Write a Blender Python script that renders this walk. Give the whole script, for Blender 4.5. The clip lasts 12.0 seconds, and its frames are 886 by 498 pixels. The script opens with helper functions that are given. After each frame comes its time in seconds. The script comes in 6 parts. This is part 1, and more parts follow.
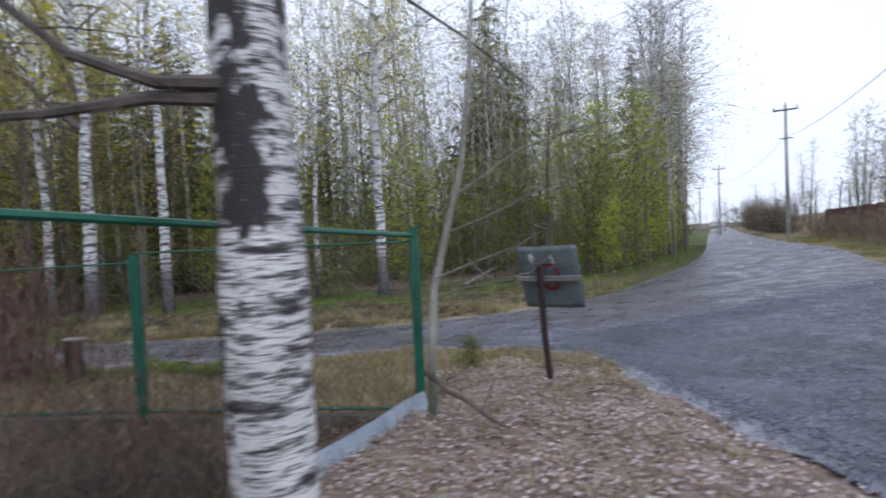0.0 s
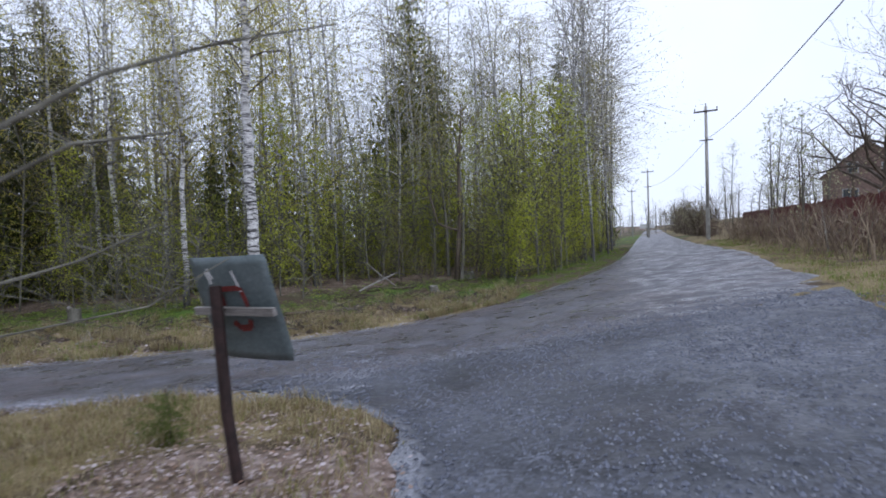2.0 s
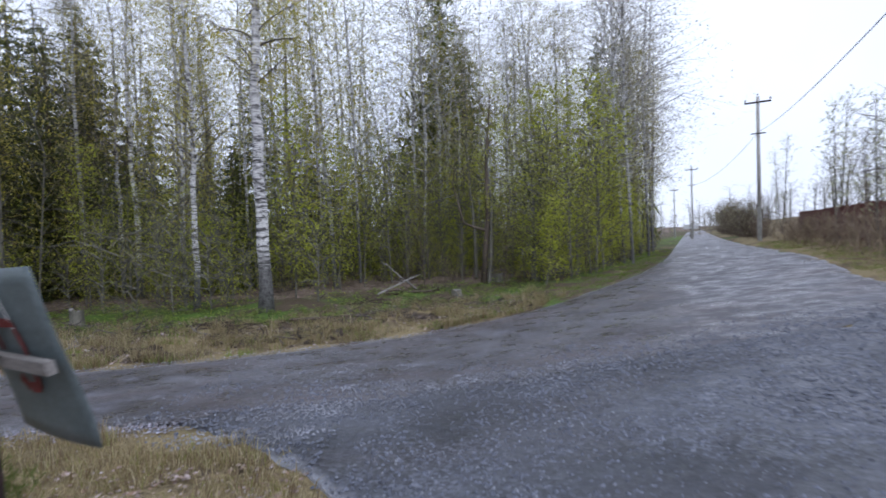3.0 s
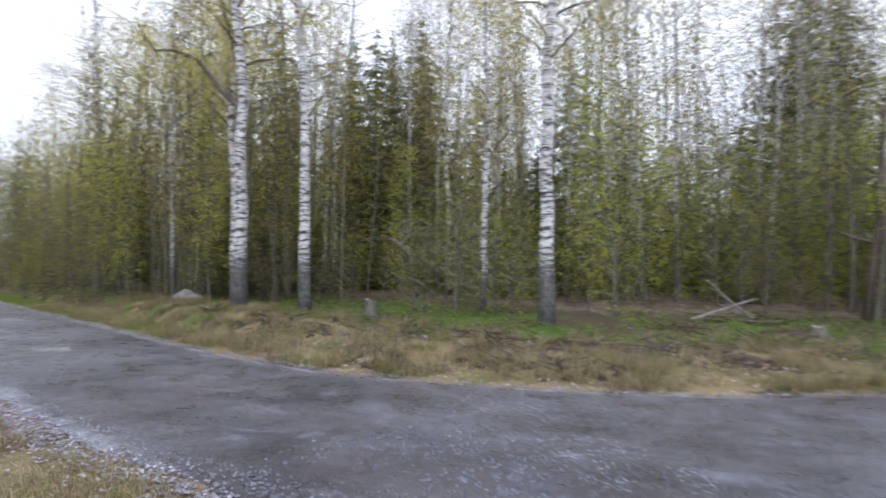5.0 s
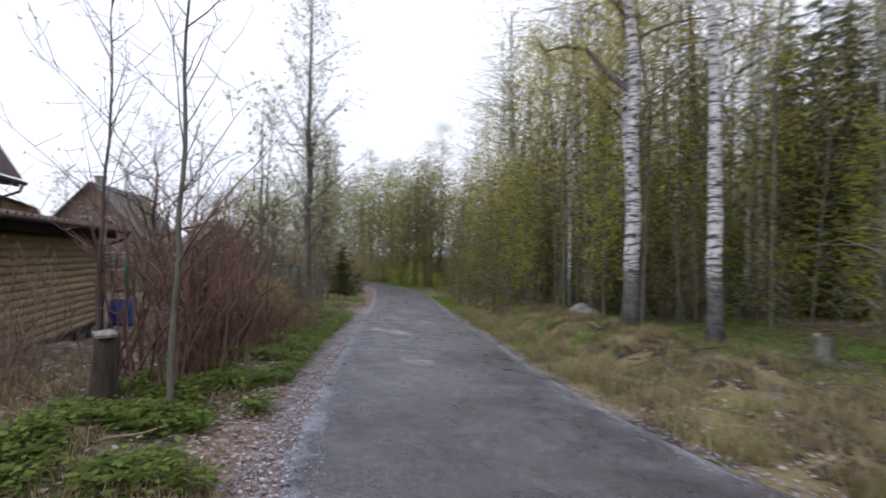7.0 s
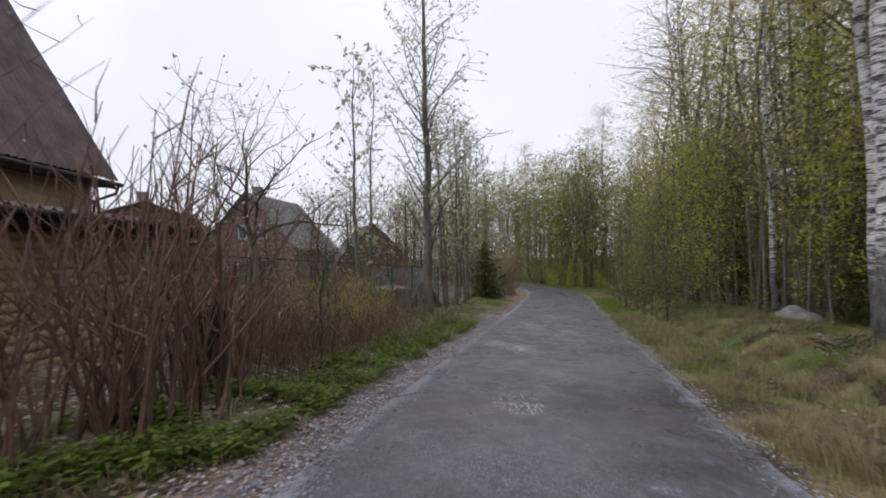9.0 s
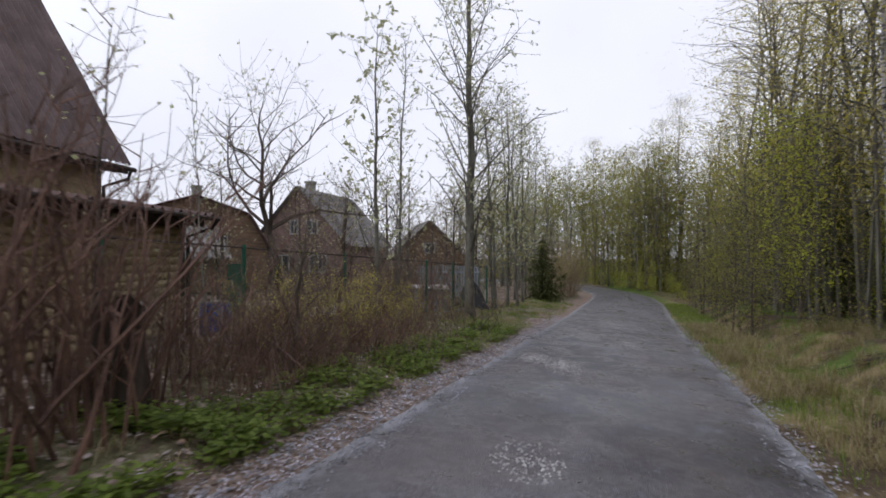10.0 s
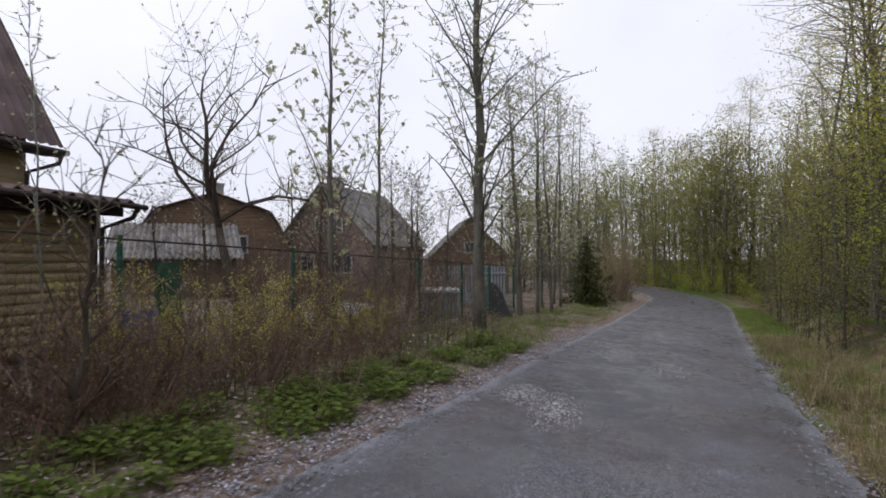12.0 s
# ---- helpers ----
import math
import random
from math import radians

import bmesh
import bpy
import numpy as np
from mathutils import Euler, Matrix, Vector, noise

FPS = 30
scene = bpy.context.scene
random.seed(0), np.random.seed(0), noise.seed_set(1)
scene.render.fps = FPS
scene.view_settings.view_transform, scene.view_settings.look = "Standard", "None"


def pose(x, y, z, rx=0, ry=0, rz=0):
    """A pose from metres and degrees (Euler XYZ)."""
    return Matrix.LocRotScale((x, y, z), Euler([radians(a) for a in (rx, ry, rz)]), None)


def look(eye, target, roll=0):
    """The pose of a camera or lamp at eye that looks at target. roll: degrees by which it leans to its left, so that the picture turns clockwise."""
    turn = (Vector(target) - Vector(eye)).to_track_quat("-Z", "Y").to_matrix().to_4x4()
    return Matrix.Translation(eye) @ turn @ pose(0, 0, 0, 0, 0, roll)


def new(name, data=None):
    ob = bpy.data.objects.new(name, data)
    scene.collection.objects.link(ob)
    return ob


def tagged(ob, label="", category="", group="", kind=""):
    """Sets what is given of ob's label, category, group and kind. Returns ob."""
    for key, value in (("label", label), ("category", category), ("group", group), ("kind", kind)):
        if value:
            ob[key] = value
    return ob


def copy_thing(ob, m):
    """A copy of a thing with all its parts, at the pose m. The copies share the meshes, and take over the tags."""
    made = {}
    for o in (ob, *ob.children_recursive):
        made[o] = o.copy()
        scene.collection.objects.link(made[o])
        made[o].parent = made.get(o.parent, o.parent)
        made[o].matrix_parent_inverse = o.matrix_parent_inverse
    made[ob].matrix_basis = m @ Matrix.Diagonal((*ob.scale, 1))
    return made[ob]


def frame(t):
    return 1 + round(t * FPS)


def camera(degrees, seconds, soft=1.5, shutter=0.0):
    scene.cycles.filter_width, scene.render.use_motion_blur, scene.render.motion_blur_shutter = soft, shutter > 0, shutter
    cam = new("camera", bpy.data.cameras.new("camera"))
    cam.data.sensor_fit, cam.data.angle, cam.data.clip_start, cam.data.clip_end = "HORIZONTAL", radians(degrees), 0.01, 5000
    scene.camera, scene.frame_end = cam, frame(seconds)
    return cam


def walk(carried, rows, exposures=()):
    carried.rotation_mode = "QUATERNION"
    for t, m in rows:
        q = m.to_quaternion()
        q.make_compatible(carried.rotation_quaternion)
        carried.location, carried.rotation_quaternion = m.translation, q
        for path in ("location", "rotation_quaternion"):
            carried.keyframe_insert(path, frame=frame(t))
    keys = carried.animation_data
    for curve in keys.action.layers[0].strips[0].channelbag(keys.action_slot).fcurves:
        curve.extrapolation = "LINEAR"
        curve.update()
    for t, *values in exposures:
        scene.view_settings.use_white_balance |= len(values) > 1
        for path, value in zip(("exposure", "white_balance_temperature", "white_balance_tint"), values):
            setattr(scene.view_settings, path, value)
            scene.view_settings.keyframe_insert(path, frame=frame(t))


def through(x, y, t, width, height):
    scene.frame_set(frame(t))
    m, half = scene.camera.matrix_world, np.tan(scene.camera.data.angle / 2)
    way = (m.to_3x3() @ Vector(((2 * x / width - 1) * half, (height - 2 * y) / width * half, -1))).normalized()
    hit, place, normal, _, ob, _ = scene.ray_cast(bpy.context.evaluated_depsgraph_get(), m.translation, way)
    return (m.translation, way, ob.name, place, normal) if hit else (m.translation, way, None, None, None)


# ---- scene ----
cam = camera(78.9, 12.0, 1.7, 0.5)
METRES, EYE, TILT, LEAN, TURN = 21.1, 1.5, -3.5, -1.5, 0.0
ROWS = [
    (0.0, 0.0, 0.0, 0.0, 0.13, 1.81, 4.09),
    (0.5, 0.0322, 0.0204, 0.0, -4.35, 1.54, 4.23),
    (1.0, 0.0621, 0.0483, -0.0016, -5.21, 1.47, 4.21),
    (1.5, 0.0869, 0.0803, -0.0014, -5.61, 1.44, 4.11),
    (2.0, 0.1068, 0.1159, -0.0001, -5.56, 1.48, 4.0),
    (2.5, 0.1236, 0.1501, 0.001, -4.75, 1.58, 3.89),
    (4.5, 0.1517, 0.3156, 0.0028, 20.76, 3.13, 0.36),
    (5.0, 0.1418, 0.3532, 0.0018, 31.51, 3.43, -1.28),
    (5.5, 0.1236, 0.3887, 0.0018, 41.8, 3.54, -2.16),
    (6.0, 0.0974, 0.423, 0.0027, 54.04, 3.56, -3.46),
    (6.5, 0.0669, 0.4513, 0.006, 61.88, 3.4, -2.36),
    (7.0, 0.0304, 0.4752, 0.0042, 73.49, 3.08, -3.74),
    (7.5, -0.0089, 0.499, 0.0026, 79.01, 2.79, -3.89),
    (9.5, -0.1786, 0.5715, 0.001, 95.06, 2.21, -2.67),
    (10.0, -0.2242, 0.5867, 0.0005, 98.26, 1.98, -3.42),
    (10.5, -0.2669, 0.5999, 0.0, 100.21, 1.93, -2.96),
    (11.0, -0.3083, 0.6107, 0.0016, 102.46, 1.71, -3.13),
    (11.5, -0.34, 0.6222, 0.0015, 103.41, 1.76, -3.14),
    (12.0, -0.3629, 0.6315, 0.0017, 104.51, 1.78, -3.2),
]
walk(cam, [(t, pose(0, 0, EYE, TILT, LEAN, TURN) @ pose(METRES * x, METRES * y, METRES * z, 90 + pitch, roll, yaw)) for t, x, y, z, yaw, pitch, roll in ROWS],
     exposures=[(0.0, 0.08, 5560, 13), (2.5, -0.02, 5520, 14), (4.5, 0.52, 5760, 14), (6.5, 0.32, 5860, 15), (7.5, -0.1, 6080, 15), (9.5, -0.18, 6160, 15), (12.0, -0.2, 6160, 15)])

# ---- the lie of the land ----
FOREST_EDGE = [(-400, 60), (-120, 33), (-60, 25), (-42.7, 21.7), (-28, 18.5), (-19.5, 16.7), (-13.5, 15.6), (-8.6, 14.6), (-5.6, 14.15), (-3.5, 14.0), (-1.2, 14.4), (1.2, 15.3), (3.4, 16.6), (5.6, 17.9), (8.2, 20.9), (11.6, 25.6), (15.8, 32.8), (20, 41), (33, 67), (160, 320)]
NEAR_EDGE = [(-400, 52), (-120, 28), (-60, 20.2), (-47.8, 17.9), (-26, 14.2), (-19.5, 12.9), (-15.7, 12.2), (-12, 11.4), (-9.4, 10.9), (-5, 10.2), (-2.3, 9.85), (-0.9, 9.85), (0.8, 9.7), (2.2, 9.9), (5, 10.2), (8.9, 11.2), (11.5, 14.9), (15.3, 21.3), (20.5, 32), (24.5, 40.5), (37, 66), (166, 318)]


def along(line, x):
    """The y of a polyline at x."""
    return float(np.interp(x, [p[0] for p in line], [p[1] for p in line]))


def terrain(x, y):
    """The height of the ground: a plane falling towards the woods, levelling out beyond the roads."""
    plane = 0.0262 * x - 0.0612 * y + 0.003
    d = y - along(FOREST_EDGE, x)
    r = max(0.085 * min(max(0.0, x - 3), 120), 0.05 * max(0.0, d - 1.0))
    e = along(NEAR_EDGE, x) - y
    if x < 2 and e > 0:
        r += 0.035 * min(e, 2.5)
    bank = min(1.0, max(0.0, (-7 - x) / 4))
    r += bank * (0.26 * math.exp(-((d - 4.4) / 1.3) ** 2) - 0.5 * math.exp(-((d - 2.3) / 0.62) ** 2) + 0.05 * math.exp(-((d - 0.9) / 0.5) ** 2))
    if x < -45:
        r += 0.026 * (-45 - x)
    rim = 5.38 - 0.1 * (x + 0.29)
    if y < rim and x < 0.2:
        inside = -0.29 - 0.431 * (5.45 - y) - x
        r -= 0.52 * min(1.0, max(0.0, inside / 0.35)) * min(1.0, max(0.0, (rim - y) / 0.15))
    if y < -8:
        r -= 0.055 * (-8 - y)
    far = max(0.0, math.hypot(x, y - 12) - 220)
    level = plane + r
    return level * (220 / (220 + 3 * far)) - 1.2 * (1 - 220 / (220 + 3 * far))

# ---- world, sun, exposure ----
world = bpy.data.worlds.new("overcast_sky")
scene.world = world
world.use_nodes = True
wn, wl = world.node_tree.nodes, world.node_tree.links
wn.clear()
w_out, w_bg = wn.new("ShaderNodeOutputWorld"), wn.new("ShaderNodeBackground")
w_sky, w_mix, w_cloud = wn.new("ShaderNodeTexSky"), wn.new("ShaderNodeMix"), wn.new("ShaderNodeTexNoise")
w_ramp, w_co = wn.new("ShaderNodeValToRGB"), wn.new("ShaderNodeTexCoord")
w_sky.sky_type, w_sky.sun_disc = "NISHITA", False
w_sky.sun_elevation, w_sky.sun_rotation = radians(38), radians(150)
w_cloud.inputs["Scale"].default_value, w_cloud.inputs["Detail"].default_value = 2.2, 5
w_ramp.color_ramp.elements[0].position, w_ramp.color_ramp.elements[0].color = 0.3, (10.5, 10.6, 11.2, 1)
w_ramp.color_ramp.elements[1].position, w_ramp.color_ramp.elements[1].color = 0.7, (12.2, 12.3, 12.6, 1)
w_mix.data_type = "RGBA"
w_mix.inputs["Factor"].default_value = 0.9
wl.new(w_co.outputs["Generated"], w_cloud.inputs["Vector"])
wl.new(w_cloud.outputs["Fac"], w_ramp.inputs["Fac"])
wl.new(w_sky.outputs["Color"], w_mix.inputs["A"])
wl.new(w_ramp.outputs["Color"], w_mix.inputs["B"])
w_sep, w_up, w_lit = wn.new("ShaderNodeSeparateXYZ"), wn.new("ShaderNodeMapRange"), wn.new("ShaderNodeVectorMath")
wl.new(w_co.outputs["Generated"], w_sep.inputs["Vector"])
wl.new(w_sep.outputs["Z"], w_up.inputs["Value"])
w_up.inputs["To Min"].default_value, w_up.inputs["To Max"].default_value = 0.92, 1.18
w_lit.operation = "SCALE"
wl.new(w_mix.outputs["Result"], w_lit.inputs[0])
wl.new(w_up.outputs["Result"], w_lit.inputs["Scale"])
wl.new(w_lit.outputs["Vector"], w_bg.inputs["Color"])
w_bg.inputs["Strength"].default_value = 0.1
wl.new(w_bg.outputs["Background"], w_out.inputs["Surface"])
sun = new("sun", bpy.data.lights.new("sun", "SUN"))
sun.data.energy, sun.data.angle, sun.data.color = 1.0, radians(40), (1.0, 0.96, 0.9)
sun.matrix_world = look((0, 0, 60), (-28, 56, 0))

# ---- materials ----
def material(name, rough=0.8, spec=0.3, metal=0.0):
    m = bpy.data.materials.new(name)
    m.use_nodes = True
    b = m.node_tree.nodes["Principled BSDF"]
    b.inputs["Roughness"].default_value = rough
    b.inputs["Specular IOR Level"].default_value = spec
    b.inputs["Metallic"].default_value = metal
    return m, m.node_tree.nodes, m.node_tree.links, b


def noise_node(n, l, scale, detail=4, rough=0.55, co=None, stretch=None, turn=0):
    t = n.new("ShaderNodeTexNoise")
    t.inputs["Scale"].default_value, t.inputs["Detail"].default_value, t.inputs["Roughness"].default_value = scale, detail, rough
    c = co or n.new("ShaderNodeTexCoord").outputs["Object"]
    if stretch:
        mp = n.new("ShaderNodeMapping")
        mp.inputs["Scale"].default_value = stretch
        mp.inputs["Rotation"].default_value = (0, 0, radians(turn))
        l.new(c, mp.inputs["Vector"])
        c = mp.outputs["Vector"]
    l.new(c, t.inputs["Vector"])
    return t.outputs["Fac"]


def ramp(n, l, fac, stops):
    r = n.new("ShaderNodeValToRGB")
    e = r.color_ramp.elements
    while len(e) < len(stops):
        e.new(0.5)
    for el, (p, c) in zip(e, stops):
        el.position, el.color = p, (*c, 1)
    l.new(fac, r.inputs["Fac"])
    return r.outputs["Color"]


def mix(n, l, fac, a, b, mode="MIX"):
    x = n.new("ShaderNodeMix")
    x.data_type, x.blend_type = "RGBA", mode
    for sock, val in (("Factor", fac), ("A", a), ("B", b)):
        if isinstance(val, (int, float)):
            x.inputs[sock].default_value = val
        elif isinstance(val, tuple):
            x.inputs[sock].default_value = (*val, 1)
        else:
            l.new(val, x.inputs[sock])
    return x.outputs["Result"]


def bump(n, l, b, height, strength=0.5, dist=0.02):
    u = n.new("ShaderNodeBump")
    u.inputs["Strength"].default_value, u.inputs["Distance"].default_value = strength, dist
    l.new(height, u.inputs["Height"])
    l.new(u.outputs["Normal"], b.inputs["Normal"])


def attribute(n, name):
    a = n.new("ShaderNodeAttribute")
    a.attribute_name = name
    return a


def plain(name, dark, light, scale=6, rough=0.7, spec=0.3, metal=0.0, fine=40, relief=0.3, stretch=None, dist=0.01):
    """A surface of two tones with large stains, fine grain and relief."""
    m, n, l, b = material(name, rough, spec, metal)
    big = noise_node(n, l, scale, 5, 0.6, stretch=stretch)
    small = noise_node(n, l, fine, 4, 0.6, stretch=stretch)
    c = ramp(n, l, big, [(0.3, dark), (0.7, light)])
    c = mix(n, l, 0.45, c, ramp(n, l, small, [(0.3, (0.25, 0.25, 0.25)), (0.7, (0.75, 0.75, 0.75))]), "OVERLAY")
    l.new(c, b.inputs["Base Color"])
    bump(n, l, b, small, relief, dist)
    return m


def leafy(name, tones, rough=0.6, through=0.6):
    """Leaves or blades: a tone for each island, some light passing through."""
    m, n, l, b = material(name, rough, 0.25)
    g = n.new("ShaderNodeNewGeometry")
    count = len(tones)
    c = ramp(n, l, g.outputs["Random Per Island"], [((i + 0.5) / count, t) for i, t in enumerate(tones)])
    l.new(c, b.inputs["Base Color"])
    tr, ad, out = n.new("ShaderNodeBsdfTranslucent"), n.new("ShaderNodeMixShader"), n["Material Output"]
    l.new(c, tr.inputs["Color"])
    ad.inputs["Fac"].default_value = through
    l.new(b.outputs["BSDF"], ad.inputs[1])
    l.new(tr.outputs["BSDF"], ad.inputs[2])
    l.new(ad.outputs["Shader"], out.inputs["Surface"])
    return m


def birch_bark(name, white=0.5, dark_base=1.6, band=1.0, scar=0.6, mark=0.0, rise=0.0):
    """White bark with black cross bands, black scars and a dark cracked foot."""
    m, n, l, b = material(name, 0.65, 0.3)
    co = n.new("ShaderNodeTexCoord").outputs["Object"]
    bands = noise_node(n, l, 3.2 * band, 4, 0.65, co, (1, 1, 5.5))
    ticks = noise_node(n, l, 7.0 * band, 3, 0.6, co, (0.9, 0.9, 9))
    blots = noise_node(n, l, 3.4 * band, 5, 0.62, co, (1.25, 1.25, 0.75))
    tone = noise_node(n, l, 1.4, 4, 0.6, co)
    fine = noise_node(n, l, 45, 4, 0.6, co, (1, 1, 3))
    base = ramp(n, l, tone, [(0.3, (white * 0.78, white * 0.76, white * 0.74)), (0.7, (white * 1.18, white * 1.16, white * 1.13))])
    base = mix(n, l, 0.6, base, ramp(n, l, fine, [(0.3, (0.25, 0.25, 0.25)), (0.7, (0.72, 0.72, 0.72))]), "OVERLAY")
    black = (0.03, 0.026, 0.026)
    f1 = ramp(n, l, bands, [(0.5 + mark, (0, 0, 0)), (0.56 + mark, (0.75, 0.75, 0.75)), (0.64 + mark, (1, 1, 1))])
    f2 = ramp(n, l, ticks, [(0.5 + mark, (0, 0, 0)), (0.58 + mark, (0.45, 0.45, 0.45)), (0.66 + mark, (0.95, 0.95, 0.95))])
    hz = n.new("ShaderNodeSeparateXYZ")
    l.new(co, hz.inputs["Vector"])
    up = n.new("ShaderNodeMath")
    up.operation = "MULTIPLY_ADD"
    l.new(hz.outputs["Z"], up.inputs[0])
    up.inputs[1].default_value = rise
    l.new(blots, up.inputs[2])
    f3 = ramp(n, l, up.outputs[0], [(scar, (0, 0, 0)), (scar + 0.04, (1, 1, 1))])
    c = mix(n, l, f1, base, black)
    c = mix(n, l, f2, c, black)
    c = mix(n, l, f3, c, black)
    sep = n.new("ShaderNodeSeparateXYZ")
    l.new(co, sep.inputs["Vector"])
    add = n.new("ShaderNodeMath")
    add.operation = "MULTIPLY_ADD"
    l.new(bands, add.inputs[0])
    add.inputs[1].default_value = -1.6 * dark_base
    l.new(sep.outputs["Z"], add.inputs[2])
    low = ramp(n, l, add.outputs[0], [(0.0, (0.92, 0.92, 0.92)), (max(0.12, dark_base * 0.42), (0, 0, 0))])
    crack = ramp(n, l, noise_node(n, l, 11, 5, 0.7, co, (1, 1, 0.5)), [(0.35, (0.022, 0.02, 0.02)), (0.65, (0.14, 0.135, 0.13))])
    c = mix(n, l, low, c, crack)
    l.new(c, b.inputs["Base Color"])
    bump(n, l, b, mix(n, l, 0.5, bands, fine), 0.7, 0.02)
    return m


def ground_surface():
    """Soil under litter, straw and moss, by the zones stored on the sheet."""
    m, n, l, b = material("ground_surface", 0.95, 0.15)
    co = n.new("ShaderNodeTexCoord").outputs["Object"]
    z = attribute(n, "zones").outputs["Color"]
    sep = n.new("ShaderNodeSeparateColor")
    l.new(z, sep.inputs["Color"])
    fine, mid, big = noise_node(n, l, 38, 5, 0.7, co), noise_node(n, l, 7, 5, 0.65, co), noise_node(n, l, 0.9, 4, 0.6, co)
    soil = ramp(n, l, fine, [(0.3, (0.035, 0.026, 0.018)), (0.6, (0.1, 0.075, 0.05)), (0.8, (0.17, 0.14, 0.1))])
    straw = ramp(n, l, fine, [(0.3, (0.08, 0.062, 0.032)), (0.55, (0.25, 0.2, 0.105)), (0.8, (0.4, 0.33, 0.2))])
    green = ramp(n, l, fine, [(0.25, (0.03, 0.05, 0.012)), (0.55, (0.085, 0.14, 0.025)), (0.8, (0.15, 0.21, 0.05))])
    litter = ramp(n, l, mid, [(0.3, (0.1, 0.07, 0.05)), (0.55, (0.25, 0.19, 0.155)), (0.75, (0.4, 0.34, 0.31))])
    c = soil
    for chan, col in (("Blue", straw), ("Green", green), ("Red", litter)):
        wv = n.new("ShaderNodeMath")
        wv.operation = "MULTIPLY_ADD"
        l.new(mix(n, l, 0.5, mid, big), wv.inputs[0])
        wv.inputs[1].default_value = 1.6
        sb = n.new("ShaderNodeMath")
        sb.operation = "SUBTRACT"
        l.new(sep.outputs[chan], sb.inputs[0])
        sb.inputs[1].default_value = 1.3
        l.new(sb.outputs[0], wv.inputs[2])
        f = ramp(n, l, wv.outputs[0], [(0.0, (0, 0, 0)), (0.25, (1, 1, 1))])
        c = mix(n, l, f, c, col)
    l.new(c, b.inputs["Base Color"])
    bump(n, l, b, mix(n, l, 0.5, fine, mid), 0.9, 0.04)
    return m


def road_surface(name, dark, light, pale, wet, grit, stone, speck):
    """Damp worn paving: tone patches, tracks, pale grit along the edges, wet sheen."""
    m, n, l, b = material(name, 0.5, 0.5)
    co = n.new("ShaderNodeTexCoord").outputs["Object"]
    edge = attribute(n, "edge").outputs["Fac"]
    big, mid, fine = noise_node(n, l, 0.55, 5, 0.62, co), noise_node(n, l, 2.0, 6, 0.7, co), noise_node(n, l, grit, 5, 0.75, co)
    streak = noise_node(n, l, 1.5, 5, 0.65, co, (0.16, 1.0, 1.0), 11)
    c = ramp(n, l, mix(n, l, 0.08, big, streak), [(0.38, dark), (0.6, light)])
    patch = ramp(n, l, mid, [(0.56, (0, 0, 0)), (0.72, (0.4, 0.4, 0.4))])
    c = mix(n, l, patch, c, pale)
    vor = n.new("ShaderNodeTexVoronoi")
    vor.inputs["Scale"].default_value = stone
    l.new(co, vor.inputs["Vector"])
    sp = n.new("ShaderNodeSeparateColor")
    l.new(vor.outputs["Color"], sp.inputs["Color"])
    mud = ramp(n, l, noise_node(n, l, 0.8, 5, 0.6, co, (0.6, 1, 1), 14), [(0.48, (0, 0, 0)), (0.64, (0.55, 0.55, 0.55))])
    c = mix(n, l, mud, c, (dark[0] * 2.0, dark[1] * 1.75, dark[2] * 1.6))
    loose = ramp(n, l, noise_node(n, l, 1.1, 6, 0.68, co, (0.7, 1, 1), 40), [(0.42, (speck * 0.35,) * 3), (0.58, (speck * 1.1,) * 3)])
    c = mix(n, l, loose, c, ramp(n, l, sp.outputs["Red"], [(0.1, (0.18, 0.18, 0.18)), (0.7, (0.52, 0.52, 0.53)), (0.88, (0.75, 0.76, 0.8)), (0.97, (0.97, 0.98, 1.0))]), "OVERLAY")
    ef = n.new("ShaderNodeMath")
    ef.operation = "MULTIPLY_ADD"
    l.new(mid, ef.inputs[0])
    ef.inputs[1].default_value = 1.1
    es = n.new("ShaderNodeMath")
    es.operation = "SUBTRACT"
    l.new(edge, es.inputs[0])
    es.inputs[1].default_value = 0.95
    l.new(es.outputs[0], ef.inputs[2])
    ec = ramp(n, l, fine, [(0.32, (0.11, 0.112, 0.125)), (0.66, (0.4, 0.41, 0.45))])
    c = mix(n, l, ramp(n, l, ef.outputs[0], [(0.12, (0, 0, 0)), (0.5, (0.9, 0.9, 0.9))]), c, ec)
    l.new(c, b.inputs["Base Color"])
    l.new(ramp(n, l, mix(n, l, 0.15, mid, streak), [(0.4, (wet, wet, wet)), (0.6, (0.75, 0.75, 0.75))]), b.inputs["Roughness"])
    bump(n, l, b, mix(n, l, 0.6, fine, vor.outputs["Distance"]), 0.6, 0.012)
    return m


def planks(name, dark, light, pitch, rough=0.7):
    return plain(name, dark, light, 3, rough, 0.25, 0, 30, 0.4, (0.35, 1, 3))


GROUND = ground_surface()
ASPHALT = road_surface("damp_worn_asphalt", (0.044, 0.04, 0.044), (0.105, 0.102, 0.112), (0.27, 0.28, 0.33), 0.2, 60, 62, 0.8)
GRAVEL = road_surface("dark_crushed_stone", (0.026, 0.028, 0.035), (0.076, 0.08, 0.096), (0.22, 0.23, 0.26), 0.4, 45, 30, 0.9)
BARK_BIG = birch_bark("old_birch_bark", 0.58, 0.25, 1.0, 0.65, 0.0, 0.07)
BARK = birch_bark("birch_bark", 0.66, 2.0, 0.8, 0.63)
BARK_FAR = birch_bark("grey_birch_bark", 0.5, 2.4, 0.8, 0.63)
